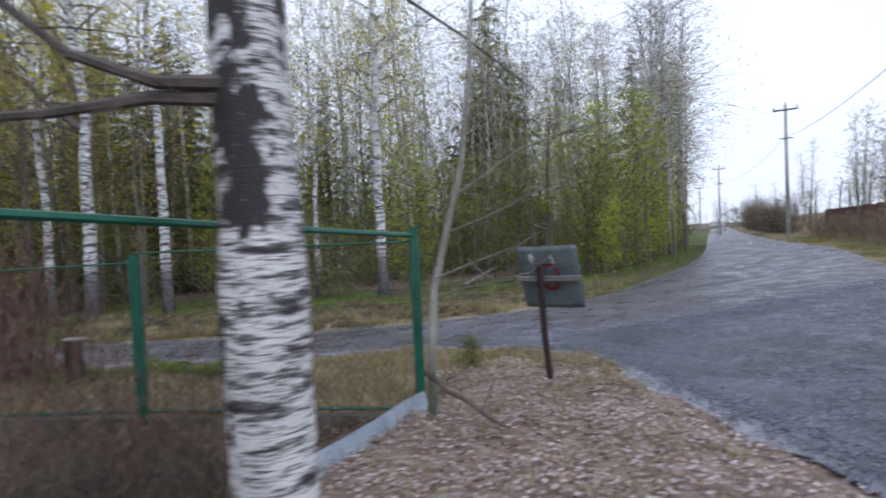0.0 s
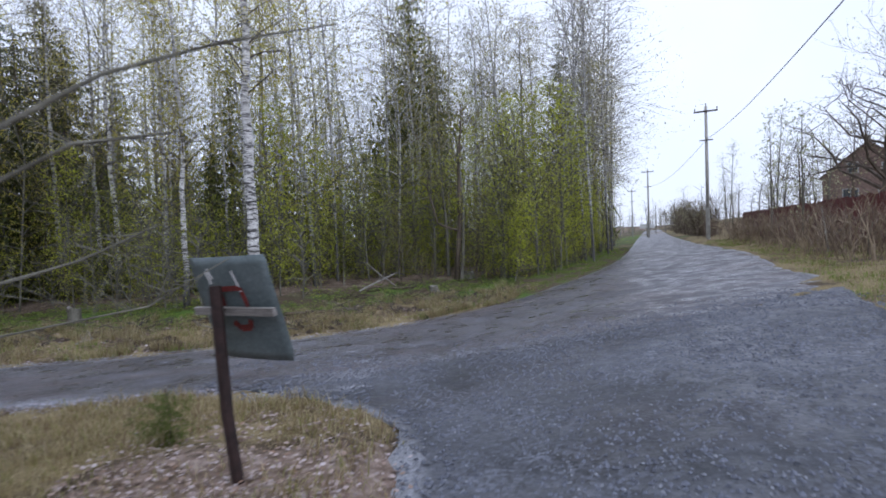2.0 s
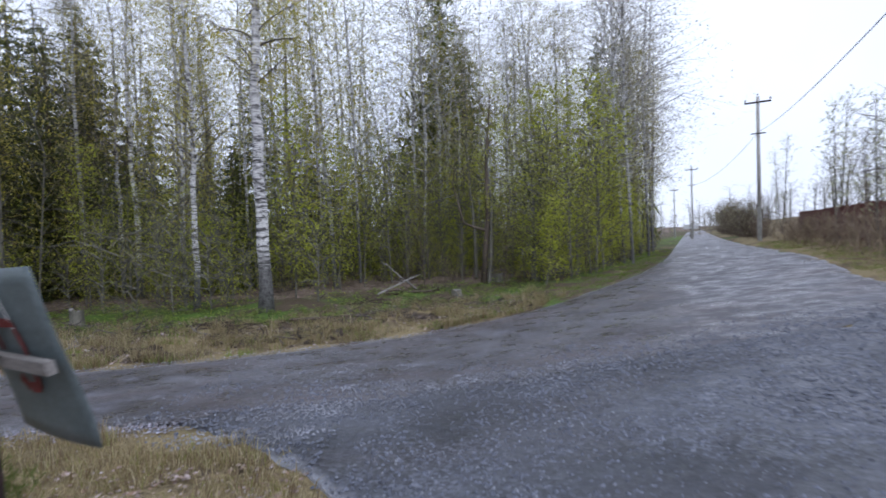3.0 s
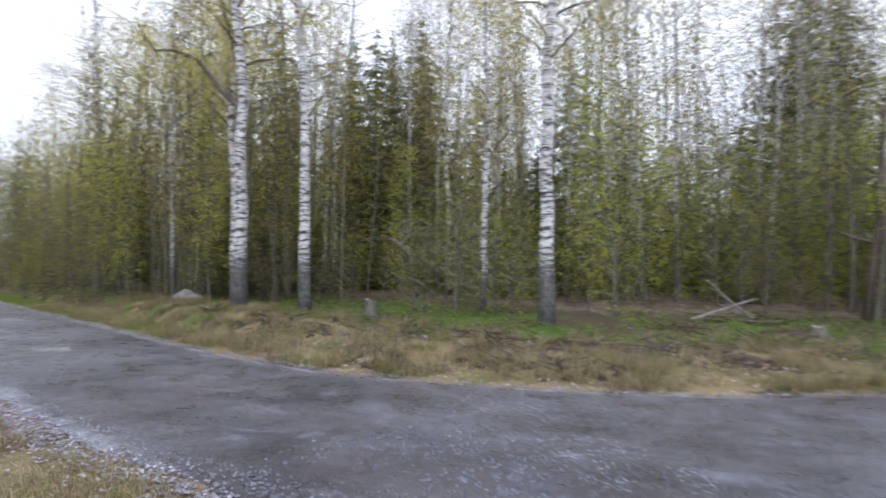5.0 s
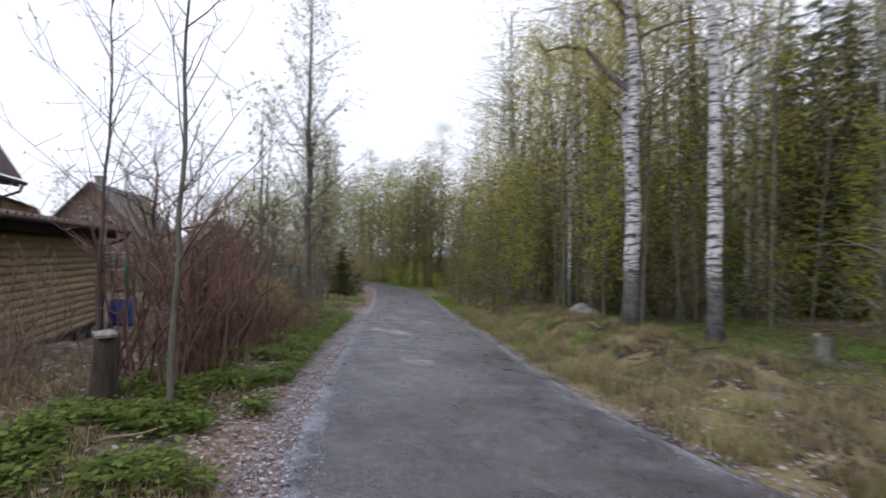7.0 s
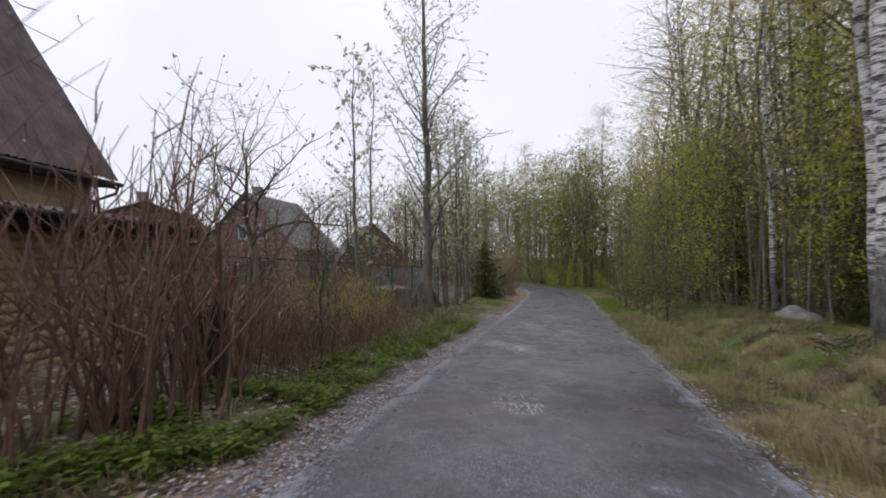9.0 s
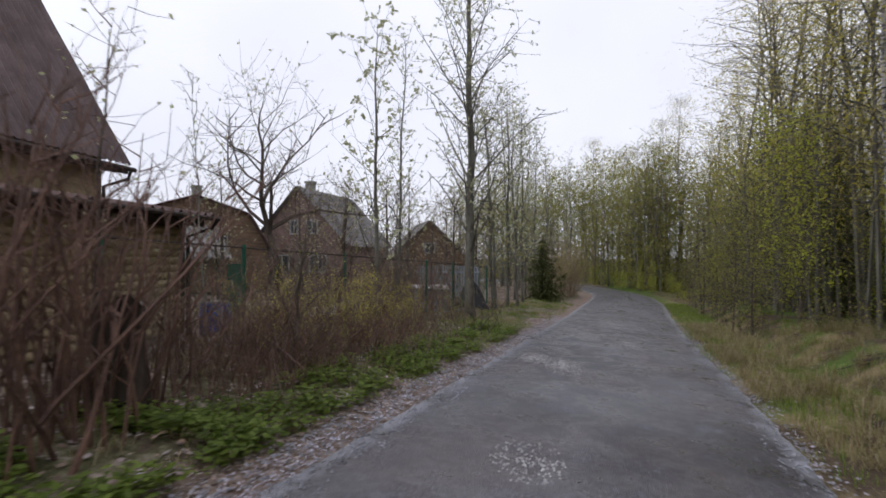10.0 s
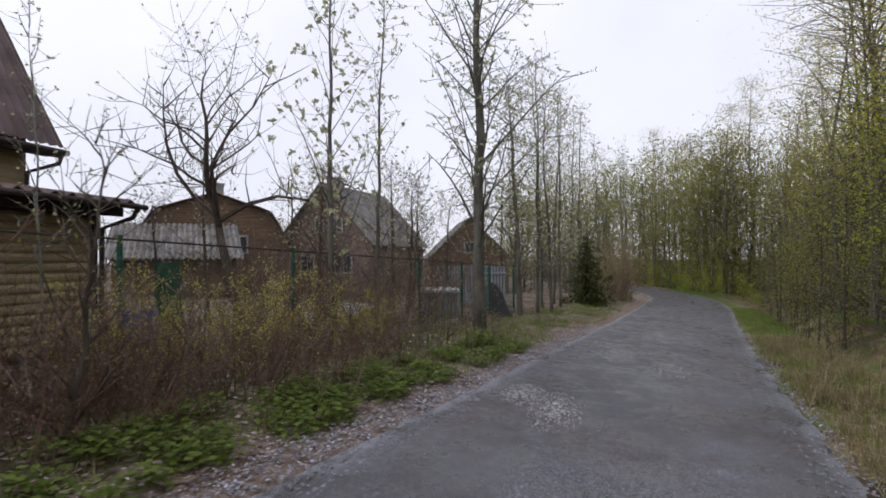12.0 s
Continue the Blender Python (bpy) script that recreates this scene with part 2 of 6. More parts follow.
PALE_BARK = plain("pale_grey_green_bark", (0.13, 0.125, 0.1), (0.3, 0.29, 0.25), 4, 0.85, 0.2, 0, 30, 0.8, (1, 1, 0.3), 0.02)
TWIG = plain("dark_twig_bark", (0.04, 0.034, 0.03), (0.13, 0.11, 0.095), 5)
GREY_BARK = plain("grey_trunk_bark", (0.075, 0.07, 0.055), (0.2, 0.19, 0.155), 4, 0.85, 0.2, 0, 30, 0.8, (1, 1, 0.3), 0.02)
BROWN_BARK = plain("brown_trunk_bark", (0.05, 0.04, 0.03), (0.15, 0.12, 0.095), 4, 0.9, 0.2, 0, 30, 0.8, (1, 1, 0.3), 0.02)
STEM_RED = plain("red_brown_stem", (0.065, 0.038, 0.03), (0.21, 0.12, 0.085), 3)
STEM_MID = plain("grey_brown_stem", (0.08, 0.058, 0.043), (0.24, 0.18, 0.135), 3)
STEM_TAN = plain("tan_dry_stem", (0.13, 0.095, 0.06), (0.33, 0.26, 0.17), 3)
LEAF_SPRING = leafy("yellow_green_birch_leaf", [(0.42, 0.38, 0.05), (0.54, 0.47, 0.09), (0.47, 0.44, 0.07), (0.56, 0.47, 0.13)])
LEAF_UNDER = leafy("undergrowth_leaf", [(0.32, 0.37, 0.05), (0.43, 0.47, 0.08), (0.27, 0.29, 0.07), (0.38, 0.34, 0.11), (0.18, 0.19, 0.06)])
LEAF_GREEN = leafy("fresh_green_leaf", [(0.35, 0.39, 0.035), (0.47, 0.51, 0.06), (0.55, 0.56, 0.1), (0.39, 0.42, 0.045)])
LEAF_PALE = leafy("pale_budding_leaf", [(0.4, 0.42, 0.22), (0.52, 0.52, 0.34), (0.45, 0.46, 0.26)])
LEAF_DULL = leafy("dull_olive_leaf", [(0.25, 0.26, 0.06), (0.34, 0.32, 0.1), (0.34, 0.27, 0.12), (0.29, 0.32, 0.06)])
# LEAF_DULL's tones at about half, the deep wood's shade put into colour
LEAF_SHADED = leafy("shaded_olive_foliage", [(0.11, 0.12, 0.035), (0.17, 0.17, 0.05), (0.17, 0.135, 0.07), (0.13, 0.165, 0.04)], 0.7, 0.5)
LEAF_GREY = leafy("greyish_birch_catkin", [(0.3, 0.27, 0.17), (0.38, 0.34, 0.23), (0.29, 0.28, 0.13)])
NEEDLE_YOUNG = leafy("young_spruce_needle", [(0.1, 0.13, 0.03), (0.17, 0.2, 0.06), (0.13, 0.15, 0.04)])
NEEDLE = leafy("dark_spruce_needle", [(0.048, 0.06, 0.018), (0.075, 0.088, 0.026), (0.11, 0.12, 0.04)], 0.65, 0.35)
HERB = leafy("ground_elder_leaf", [(0.12, 0.17, 0.03), (0.19, 0.26, 0.045), (0.26, 0.34, 0.07), (0.1, 0.13, 0.03)])
# wet leaves; the pale lavender tones hold the sky's reflection as colour
WET_LEAF_SHEEN = leafy("wet_leaf_sky_sheen", [(0.17, 0.145, 0.155), (0.4, 0.39, 0.46), (0.12, 0.09, 0.085), (0.5, 0.49, 0.57), (0.27, 0.24, 0.28)], 0.3, 0.05)
BLADE_DRY = leafy("dry_grass_blade", [(0.31, 0.25, 0.13), (0.45, 0.37, 0.21), (0.18, 0.135, 0.075), (0.56, 0.48, 0.32), (0.26, 0.27, 0.08), (0.2, 0.14, 0.085)])
BLADE_GREEN = leafy("green_grass_blade", [(0.11, 0.17, 0.025), (0.18, 0.26, 0.04), (0.26, 0.31, 0.08)])
DEAD_LEAF = leafy("fallen_leaf", [(0.24, 0.155, 0.105), (0.44, 0.36, 0.34), (0.1, 0.065, 0.045), (0.48, 0.42, 0.42), (0.3, 0.22, 0.17), (0.15, 0.1, 0.08)], 0.55, 0.1)
ROCK = plain("lichen_rock", (0.1, 0.095, 0.09), (0.3, 0.28, 0.27), 4, 0.9, 0.2, 0, 25, 0.8)
STONE_DARK = plain("dark_crushed_stones", (0.03, 0.033, 0.045), (0.14, 0.15, 0.19), 9, 0.55, 0.4)
STONE_PALE = plain("pale_blue_grey_stones", (0.08, 0.085, 0.1), (0.24, 0.25, 0.285), 9, 0.55, 0.4)
GRIT = plain("pale_grit", (0.17, 0.165, 0.165), (0.42, 0.41, 0.41), 3, 0.65, 0.4)
PEBBLE = plain("grey_pebble", (0.08, 0.08, 0.09), (0.25, 0.255, 0.285), 2, 0.6, 0.4)
GREEN_PAINT = plain("green_fence_paint", (0.006, 0.06, 0.035), (0.012, 0.11, 0.065), 5, 0.45, 0.4)
RUSTY = plain("rusty_brown_steel", (0.014, 0.01, 0.0095), (0.045, 0.025, 0.022), 12, 0.75, 0.3)
GREY_STEEL = plain("grey_sheet_metal", (0.09, 0.115, 0.12), (0.15, 0.18, 0.185), 4, 0.5, 0.4, 0.2)
RED_PAINT = plain("faded_red_paint", (0.08, 0.018, 0.016), (0.2, 0.035, 0.03), 10, 0.7)
FRAME_PAINT = plain("dull_grey_white_paint", (0.2, 0.2, 0.2), (0.38, 0.38, 0.37), 6, 0.7)
WHITE_PAINT = plain("chalky_white_paint", (0.45, 0.45, 0.45), (0.72, 0.72, 0.72), 6, 0.7)
OLD_WOOD = plain("weathered_grey_wood", (0.12, 0.11, 0.1), (0.32, 0.3, 0.28), 4, 0.85, 0.2, 0, 30, 0.5, (0.4, 3, 3))
BASE_BOARD = plain("blue_grey_board", (0.16, 0.19, 0.22), (0.28, 0.32, 0.36), 3, 0.6, 0.4)
CONCRETE = plain("stained_concrete", (0.16, 0.155, 0.14), (0.34, 0.33, 0.3), 3, 0.9, 0.2)
PLINTH = plain("dark_stained_concrete", (0.07, 0.07, 0.06), (0.16, 0.155, 0.135), 3, 0.9, 0.2)
POLE_WOOD = plain("weathered_pole_wood", (0.24, 0.225, 0.2), (0.42, 0.4, 0.37), 2, 0.85, 0.2, 0, 25, 0.5, (1, 1, 0.2))
ROTTEN = plain("dark_rotten_wood", (0.025, 0.019, 0.015), (0.085, 0.065, 0.05), 5, 0.9, 0.2, 0, 25, 0.9, (1, 1, 0.3), 0.03)
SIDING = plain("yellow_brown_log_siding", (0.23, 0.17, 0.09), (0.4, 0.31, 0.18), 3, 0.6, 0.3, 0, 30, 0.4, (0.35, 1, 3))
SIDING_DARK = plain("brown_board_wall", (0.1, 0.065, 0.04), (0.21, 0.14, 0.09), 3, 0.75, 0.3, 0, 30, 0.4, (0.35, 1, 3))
PINK_WALL = plain("faded_pink_brick_wall", (0.13, 0.09, 0.075), (0.24, 0.17, 0.145), 4, 0.85)
ROOF_SLATE = plain("brown_grey_corrugated_sheet", (0.07, 0.05, 0.05), (0.17, 0.125, 0.12), 1.5, 0.75, 0.3)
ROOF_GREY = plain("mossy_grey_corrugated_sheet", (0.11, 0.105, 0.1), (0.25, 0.235, 0.225), 1.5, 0.8, 0.3)
ROOF_RED = plain("brown_red_roof", (0.075, 0.05, 0.045), (0.16, 0.1, 0.09), 1.5, 0.7, 0.3)
DARK_WOOD = plain("dark_brown_timber", (0.02, 0.014, 0.012), (0.06, 0.045, 0.038), 4)
BLUE_PLASTIC = plain("blue_barrel_plastic", (0.01, 0.035, 0.2), (0.02, 0.06, 0.33), 4, 0.45, 0.4)
FENCE_RED = plain("dark_red_board_fence", (0.06, 0.018, 0.016), (0.15, 0.045, 0.04), 2, 0.8)
BLACK = plain("black_rubber", (0.01, 0.01, 0.011), (0.03, 0.03, 0.032), 4, 0.6)
GLASS, gn, gl, gb = material("window_glass", 0.08, 0.6)
gb.inputs["Base Color"].default_value = (0.05, 0.06, 0.07, 1)

# ---- building helpers ----
rng = random.Random(7)


class Build:
    """Collects vertices and faces of one mesh."""

    def __init__(self):
        self.v, self.f = [], []

    def tube(self, pts, radii, sides=6, cap=True):
        rings = []
        pts = [Vector(p) for p in pts]
        side = None
        for i, p in enumerate(pts):
            d = (pts[min(i + 1, len(pts) - 1)] - pts[max(i - 1, 0)])
            d = d.normalized() if d.length > 1e-9 else Vector((0, 0, 1))
            if side is None:
                side = d.orthogonal().normalized()
            side = side - d * side.dot(d)
            side = side.normalized() if side.length > 1e-6 else d.orthogonal().normalized()
            up = d.cross(side)
            start = len(self.v)
            for k in range(sides):
                a = 2 * math.pi * k / sides
                q = p + (side * math.cos(a) + up * math.sin(a)) * radii[i]
                self.v.append((q.x, q.y, q.z))
            rings.append(start)
        for a, b in zip(rings, rings[1:]):
            for k in range(sides):
                j = (k + 1) % sides
                self.f.append((a + k, a + j, b + j, b + k))
        if cap:
            self.f.append(tuple(rings[-1] + k for k in range(sides)))
            self.f.append(tuple(rings[0] + k for k in reversed(range(sides))))
        return self

    def box(self, lo, hi, m=None):
        s = len(self.v)
        for x in (lo[0], hi[0]):
            for y in (lo[1], hi[1]):
                for z in (lo[2], hi[2]):
                    p = Vector((x, y, z))
                    p = m @ p if m else p
                    self.v.append((p.x, p.y, p.z))
        for q in ((0, 1, 3, 2), (4, 6, 7, 5), (0, 4, 5, 1), (2, 3, 7, 6), (0, 2, 6, 4), (1, 5, 7, 3)):
            self.f.append(tuple(s + i for i in q))
        return self

    def leaf(self, p, size, r, long=1.6, flat=None):
        """A small folded leaf of four corners."""
        a, t = r.uniform(0, 6.283), r.uniform(-1, 1)
        if flat is not None:
            t = flat * r.uniform(-1, 1)
        c = math.sqrt(max(0, 1 - t * t))
        d = Vector((math.cos(a) * c, math.sin(a) * c, t))
        e = d.cross(Vector((r.uniform(-1, 1), r.uniform(-1, 1), r.uniform(-1, 1)) if flat is None else (r.uniform(-flat, flat), r.uniform(-flat, flat), 1)))
        e = e.normalized() if e.length > 1e-6 else d.orthogonal()
        s = len(self.v)
        p = Vector(p)
        for q in (p, p + d * size * 0.5 * long + e * size * 0.5, p + d * size * long, p + d * size * 0.5 * long - e * size * 0.5):
            self.v.append((q.x, q.y, q.z))
        self.f.append((s, s + 1, s + 2, s + 3))

    def spray(self, p, length, width, r, droop=0.5):
        """A thin hanging shoot, drawn out to a point."""
        a = r.uniform(0, 6.283)
        d = Vector((math.cos(a), math.sin(a), r.gauss(-droop, 0.6))).normalized() * length
        e = Vector((-d.y, d.x, 0)) if r.random() < 0.6 else d.orthogonal()
        e = e.normalized() * width * 0.5 if e.length > 1e-6 else Vector((width * 0.5, 0, 0))
        s = len(self.v)
        for q in (p - e, p + e, p + d):
            self.v.append((q.x, q.y, q.z))
        self.f.append((s, s + 1, s + 2))

    def blade(self, p, h, w, bend, az):
        s = len(self.v)
        x, y, z = p
        dx, dy = math.cos(az), math.sin(az)
        nx, ny = -dy * w, dx * w
        self.v += [(x - nx, y - ny, z), (x + nx, y + ny, z),
                   (x + dx * bend * 0.35 + nx * 0.7, y + dy * bend * 0.35 + ny * 0.7, z + h * 0.6), (x + dx * bend * 0.35 - nx * 0.7, y + dy * bend * 0.35 - ny * 0.7, z + h * 0.6),
                   (x + dx * bend, y + dy * bend, z + h * (0.95 - 0.35 * min(1, bend / max(h, 0.01))))]
        self.f += [(s, s + 1, s + 2, s + 3), (s + 3, s + 2, s + 4)]

    def data(self, name, mat, smooth=False):
        me = bpy.data.meshes.new(name)
        me.from_pydata(self.v, [], self.f)
        if smooth:
            me.polygons.foreach_set("use_smooth", [True] * len(me.polygons))
        me.materials.append(mat)
        me.update()
        return me


def part(name, b, mat, parent=None, label="", smooth=False):
    """One mesh object under a thing or a part."""
    ob = new(name, b.data(name, mat, smooth))
    if parent:
        ob.parent = parent
    return tagged(ob, label)


def thing(name, m, label, category, group="", kind=""):
    ob = new(name)
    ob.empty_display_size = 0.2
    ob.matrix_basis = m
    return tagged(ob, label, category, group, kind)


def on_ground(x, y, turn=0.0, sink=0.0, scale=1.0, lean=(0, 0)):
    return pose(x, y, terrain(x, y) - sink, lean[0], lean[1], turn) @ Matrix.Scale(scale, 4)


def wander(r, start, end, n, amount):
    """Points from start to end that stray a little."""
    a, b = Vector(start), Vector(end)
    off, pts = Vector(), []
    for i in range(n + 1):
        t = i / n
        pts.append(a.lerp(b, t) + off * math.sin(math.pi * t) ** 0.5)
        off += Vector((r.uniform(-1, 1), r.uniform(-1, 1), r.uniform(-0.5, 0.5))) * amount
    return pts


def point_on(pts, t):
    u = t * (len(pts) - 1)
    i = min(int(u), len(pts) - 2)
    return pts[i].lerp(pts[i + 1], u - i)


def tree_data(seed, height, radius, first=0.3, boughs=30, reach=2.6, rise=0.9, droop=0.5, twigs=7, twig_len=0.9, leaves=5, leaf=0.07,
              bend=0.25, sides=8, spread=0.0, kinks=0.12, leaf_from=0.3, fine=True, stout=1.0, wisp=0.0, sway=0.006):
    """Trunk, branches and leaves of one tree with its foot at the origin."""
    r = random.Random(seed)
    trunk, wood, crown = Build(), Build(), Build()
    n = 16
    pts = wander(r, (0, 0, -0.3), (r.uniform(-bend, bend), r.uniform(-bend, bend), height), n, height * sway)
    rad = [radius * ((1 - i / n) ** 0.85 * 0.95 + 0.05) * (1.35 if i == 0 else 1.0) for i in range(n + 1)]
    trunk.tube(pts, rad, sides)
    for i in range(boughs):
        t = first + (0.97 - first) * ((i + r.random()) / boughs)
        p = point_on(pts, t)
        az = i * 2.4 + r.uniform(-0.6, 0.6)
        k = (1 - t) / (1 - first)
        ln = reach * (0.25 + 0.75 * k ** 0.7) * r.uniform(0.6, 1.15)
        el = rise * r.uniform(0.6, 1.2)
        d = Vector((math.cos(az) * math.cos(el), math.sin(az) * math.cos(el), math.sin(el)))
        br = max(0.008, stout * radius * (1 - t) * r.uniform(0.25, 0.42))
        q, bp = p.copy(), [p.copy()]
        for s in range(5):
            q = q + d * ln / 5
            d = (d + Vector((r.uniform(-kinks, kinks), r.uniform(-kinks, kinks), r.uniform(-kinks, kinks) - droop * 0.16))).normalized()
            bp.append(q.copy())
        wood.tube(bp, [br * (1 - 0.85 * s / 5) for s in range(6)], 4 if fine else 3, False)
        for j in range(twigs):
            u = 0.2 + 0.8 * (j + r.random()) / twigs
            a = point_on(bp, u)
            td = Vector((r.uniform(-1, 1), r.uniform(-1, 1), r.uniform(-0.6, 0.9) - droop)).normalized()
            tl = twig_len * r.uniform(0.4, 1.2)
            b1 = a + td * tl * 0.5 + Vector((0, 0, -0.04 * droop))
            b2 = b1 + (td + Vector((r.uniform(-0.3, 0.3), r.uniform(-0.3, 0.3), -droop * 0.9))).normalized() * tl * 0.5
            if fine:
                wood.tube([a, b1, b2], [max(0.004, br * 0.3), max(0.003, br * 0.2), 0.002], 3, False)
            else:
                wood.tube([a, b2], [max(0.008, br * 0.35), 0.004], 3, False)
            for w in range(leaves):
                s = r.uniform(leaf_from, 1)
                lp = (a.lerp(b1, s * 2) if s < 0.5 else b1.lerp(b2, s * 2 - 1)) + Vector((r.gauss(0, 1), r.gauss(0, 1), r.gauss(0, 1))) * spread
                if wisp:
                    if w % 2:
                        crown.spray(lp, wisp * 0.7 * r.uniform(0.5, 1.4), leaf * r.uniform(0.6, 1.3), r, droop)
                    else:
                        crown.leaf(lp, wisp * 0.11 * r.uniform(0.6, 1.3), r)
                else:
                    crown.leaf(lp, leaf * r.uniform(0.6, 1.3), r)
    return trunk, wood, crown, pts


def tree(name, m, bark, leaf_mat, label, category="tree", group="", wood_mat=None, **shape):
    t, w, c, _ = tree_data(**shape)
    ob = thing(name, m, label, category, group)
    part("trunk", t, bark, ob, "", True)
    part("branchwork", w, wood_mat or TWIG, ob)
    if c.f:
        part("crown", c, leaf_mat, ob)
    return ob


def spruce(name, m, label, seed, height, radius=0.14, width=1.7, first=0.08, tiers=26, needle=None):
    r = random.Random(seed)
    t, c = Build(), Build()
    t.tube([(0, 0, -0.3), (0.05, 0, height * 0.5), (0, 0.03, height)], [radius, radius * 0.6, 0.01], 7)
    for i in range(tiers):
        u = first + (1 - first) * i / tiers
        z = height * u
        ln = width * (1 - u) ** 0.8 + 0.12
        for j in range(7):
            az = i * 1.1 + j * 0.9 + r.uniform(-0.3, 0.3)
            l2 = ln * r.uniform(0.5, 1.25)
            dz = -0.25 * l2 + r.uniform(-0.1, 0.1)
            a = Vector((0, 0, z + height / tiers * r.uniform(-0.8, 0.8)))
            b = a + Vector((math.cos(az) * l2, math.sin(az) * l2, dz + 0.15 * l2))
            side = Vector((-math.sin(az), math.cos(az), 0))
            steps = 6
            for s in range(steps):
                p = a.lerp(b, (s + 0.6) / steps) + Vector((0, 0, -0.12 * math.sin(3.1 * s / steps) * l2))
                for sg in (-1, 1):
                    tip = p + (b - a).normalized() * 0.16 * l2 + side * sg * l2 * 0.27 * r.uniform(0.7, 1.3) + Vector((0, 0, -0.12 * l2 * r.uniform(0.4, 1.4)))
                    for w in (0.0, 0.5):
                        q = p.lerp(tip, w)
                        c.spray(q, l2 * 0.3 * r.uniform(0.6, 1.3) + 0.02, 0.075 * l2 ** 0.6 * (0.3 if height < 1 else 1), r, 0.7)
    ob = thing(name, m, label, "spruce tree")
    part("trunk", t, BROWN_BARK, ob, "", True)
    part("crown", c, needle or NEEDLE, ob)
    return ob


def shrub(name, m, label, seed, height, stems, spread, stem_mat, leaf_mat=None, leaves=0, leaf=0.05, forks=3, thick=0.011, arch=0.25, root=0.35, category="shrub", group="", slim=True):
    """Many thin stems from one stool, forked, bare or in leaf."""
    r = random.Random(seed)
    w, c = Build(), Build()
    for i in range(stems):
        az, tilt = r.uniform(0, 6.283), abs(r.gauss(0, spread))
        b0 = Vector((r.gauss(0, root), r.gauss(0, root), -0.05))
        ln = height * r.uniform(0.55, 1.1)
        d = Vector((math.cos(az) * math.sin(tilt), math.sin(az) * math.sin(tilt), math.cos(tilt)))
        pts, q = [b0], b0.copy()
        for s in range(5):
            q = q + d * ln / 5
            d = (d + Vector((r.uniform(-0.12, 0.12), r.uniform(-0.12, 0.12), -arch * 0.12))).normalized()
            pts.append(q.copy())
        th = thick * r.uniform(0.6, 1.4)
        w.tube(pts, [th * (1 - 0.8 * s / 5) for s in range(6)], 4 if slim else 3, False)
        for j in range(forks):
            a = point_on(pts, r.uniform(0.3, 0.95))
            fd = (d * 0.6 + Vector((r.uniform(-1, 1), r.uniform(-1, 1), r.uniform(-0.1, 0.9)))).normalized()
            fl = height * r.uniform(0.12, 0.32)
            e1 = a + fd * fl * 0.5
            e2 = e1 + (fd + Vector((r.uniform(-0.4, 0.4), r.uniform(-0.4, 0.4), 0.1))).normalized() * fl * 0.5
            w.tube([a, e1, e2] if slim else [a, e2], [th * 0.5, th * 0.35, 0.0015] if slim else [th * 0.6, 0.003], 3, False)
            for k in range(leaves):
                s = r.random()
                c.leaf((a.lerp(e1, s * 2) if s < 0.5 else e1.lerp(e2, s * 2 - 1)) + Vector((r.gauss(0, 0.03), r.gauss(0, 0.03), r.gauss(0, 0.03))), leaf * r.uniform(0.6, 1.3), r)
    ob = thing(name, m, label, category, group)
    part("brushwood", w, stem_mat, ob)
    if c.f:
        part("foliage", c, leaf_mat, ob)
    return ob

# ---- ground, roads ----
PAIRS = [(-112, -60, -107, -60), (-88, -8, -83, -10), (-74, 11, -69, 8), (-62, 20.5, -58.5, 15.5), (-52, 22.6, -50.5, 17.8), (-42.7, 21.7, -43, 17.1), (-28, 18.5, -28, 14.5), (-19.5, 16.7, -19.5, 12.9), (-13.5, 15.6, -13, 11.65),
         (-8.6, 14.6, -8.3, 10.75), (-5.6, 14.15, -5, 10.2), (-3.5, 14.0, -2.3, 9.85), (-1.2, 14.4, -0.6, 9.8), (1.2, 15.3, 1.6, 9.9), (3.4, 16.6, 5.0, 10.2), (5.6, 17.9, 10.0, 11.2),
         (8.2, 20.9, 12.3, 15.3), (11.6, 25.6, 15.9, 21.7), (15.8, 32.8, 20.5, 32), (20, 41, 24.5, 40.5), (33, 67, 37, 66), (160, 320, 166, 318)]
LAP_LEFT = [(-14, 2.0), (3.5, 2.4), (5, 2.35), (6, 2.25), (7.5, 2.2), (8.5, 1.5), (9.3, 0.7), (9.8, 0.0), (11, -0.4)]
LAP_RIGHT = [(-14, 6.6), (0, 6.6), (5, 7.0), (7.7, 8.0), (10.5, 9.9), (11, 10.2)]


def wobble(x, y, size, seed=0.0):
    return noise.noise(Vector((x * size, y * size, seed)))


def smooth_step(a, b, v):
    t = min(1.0, max(0.0, (v - a) / (b - a)))
    return t * t * (3 - 2 * t)


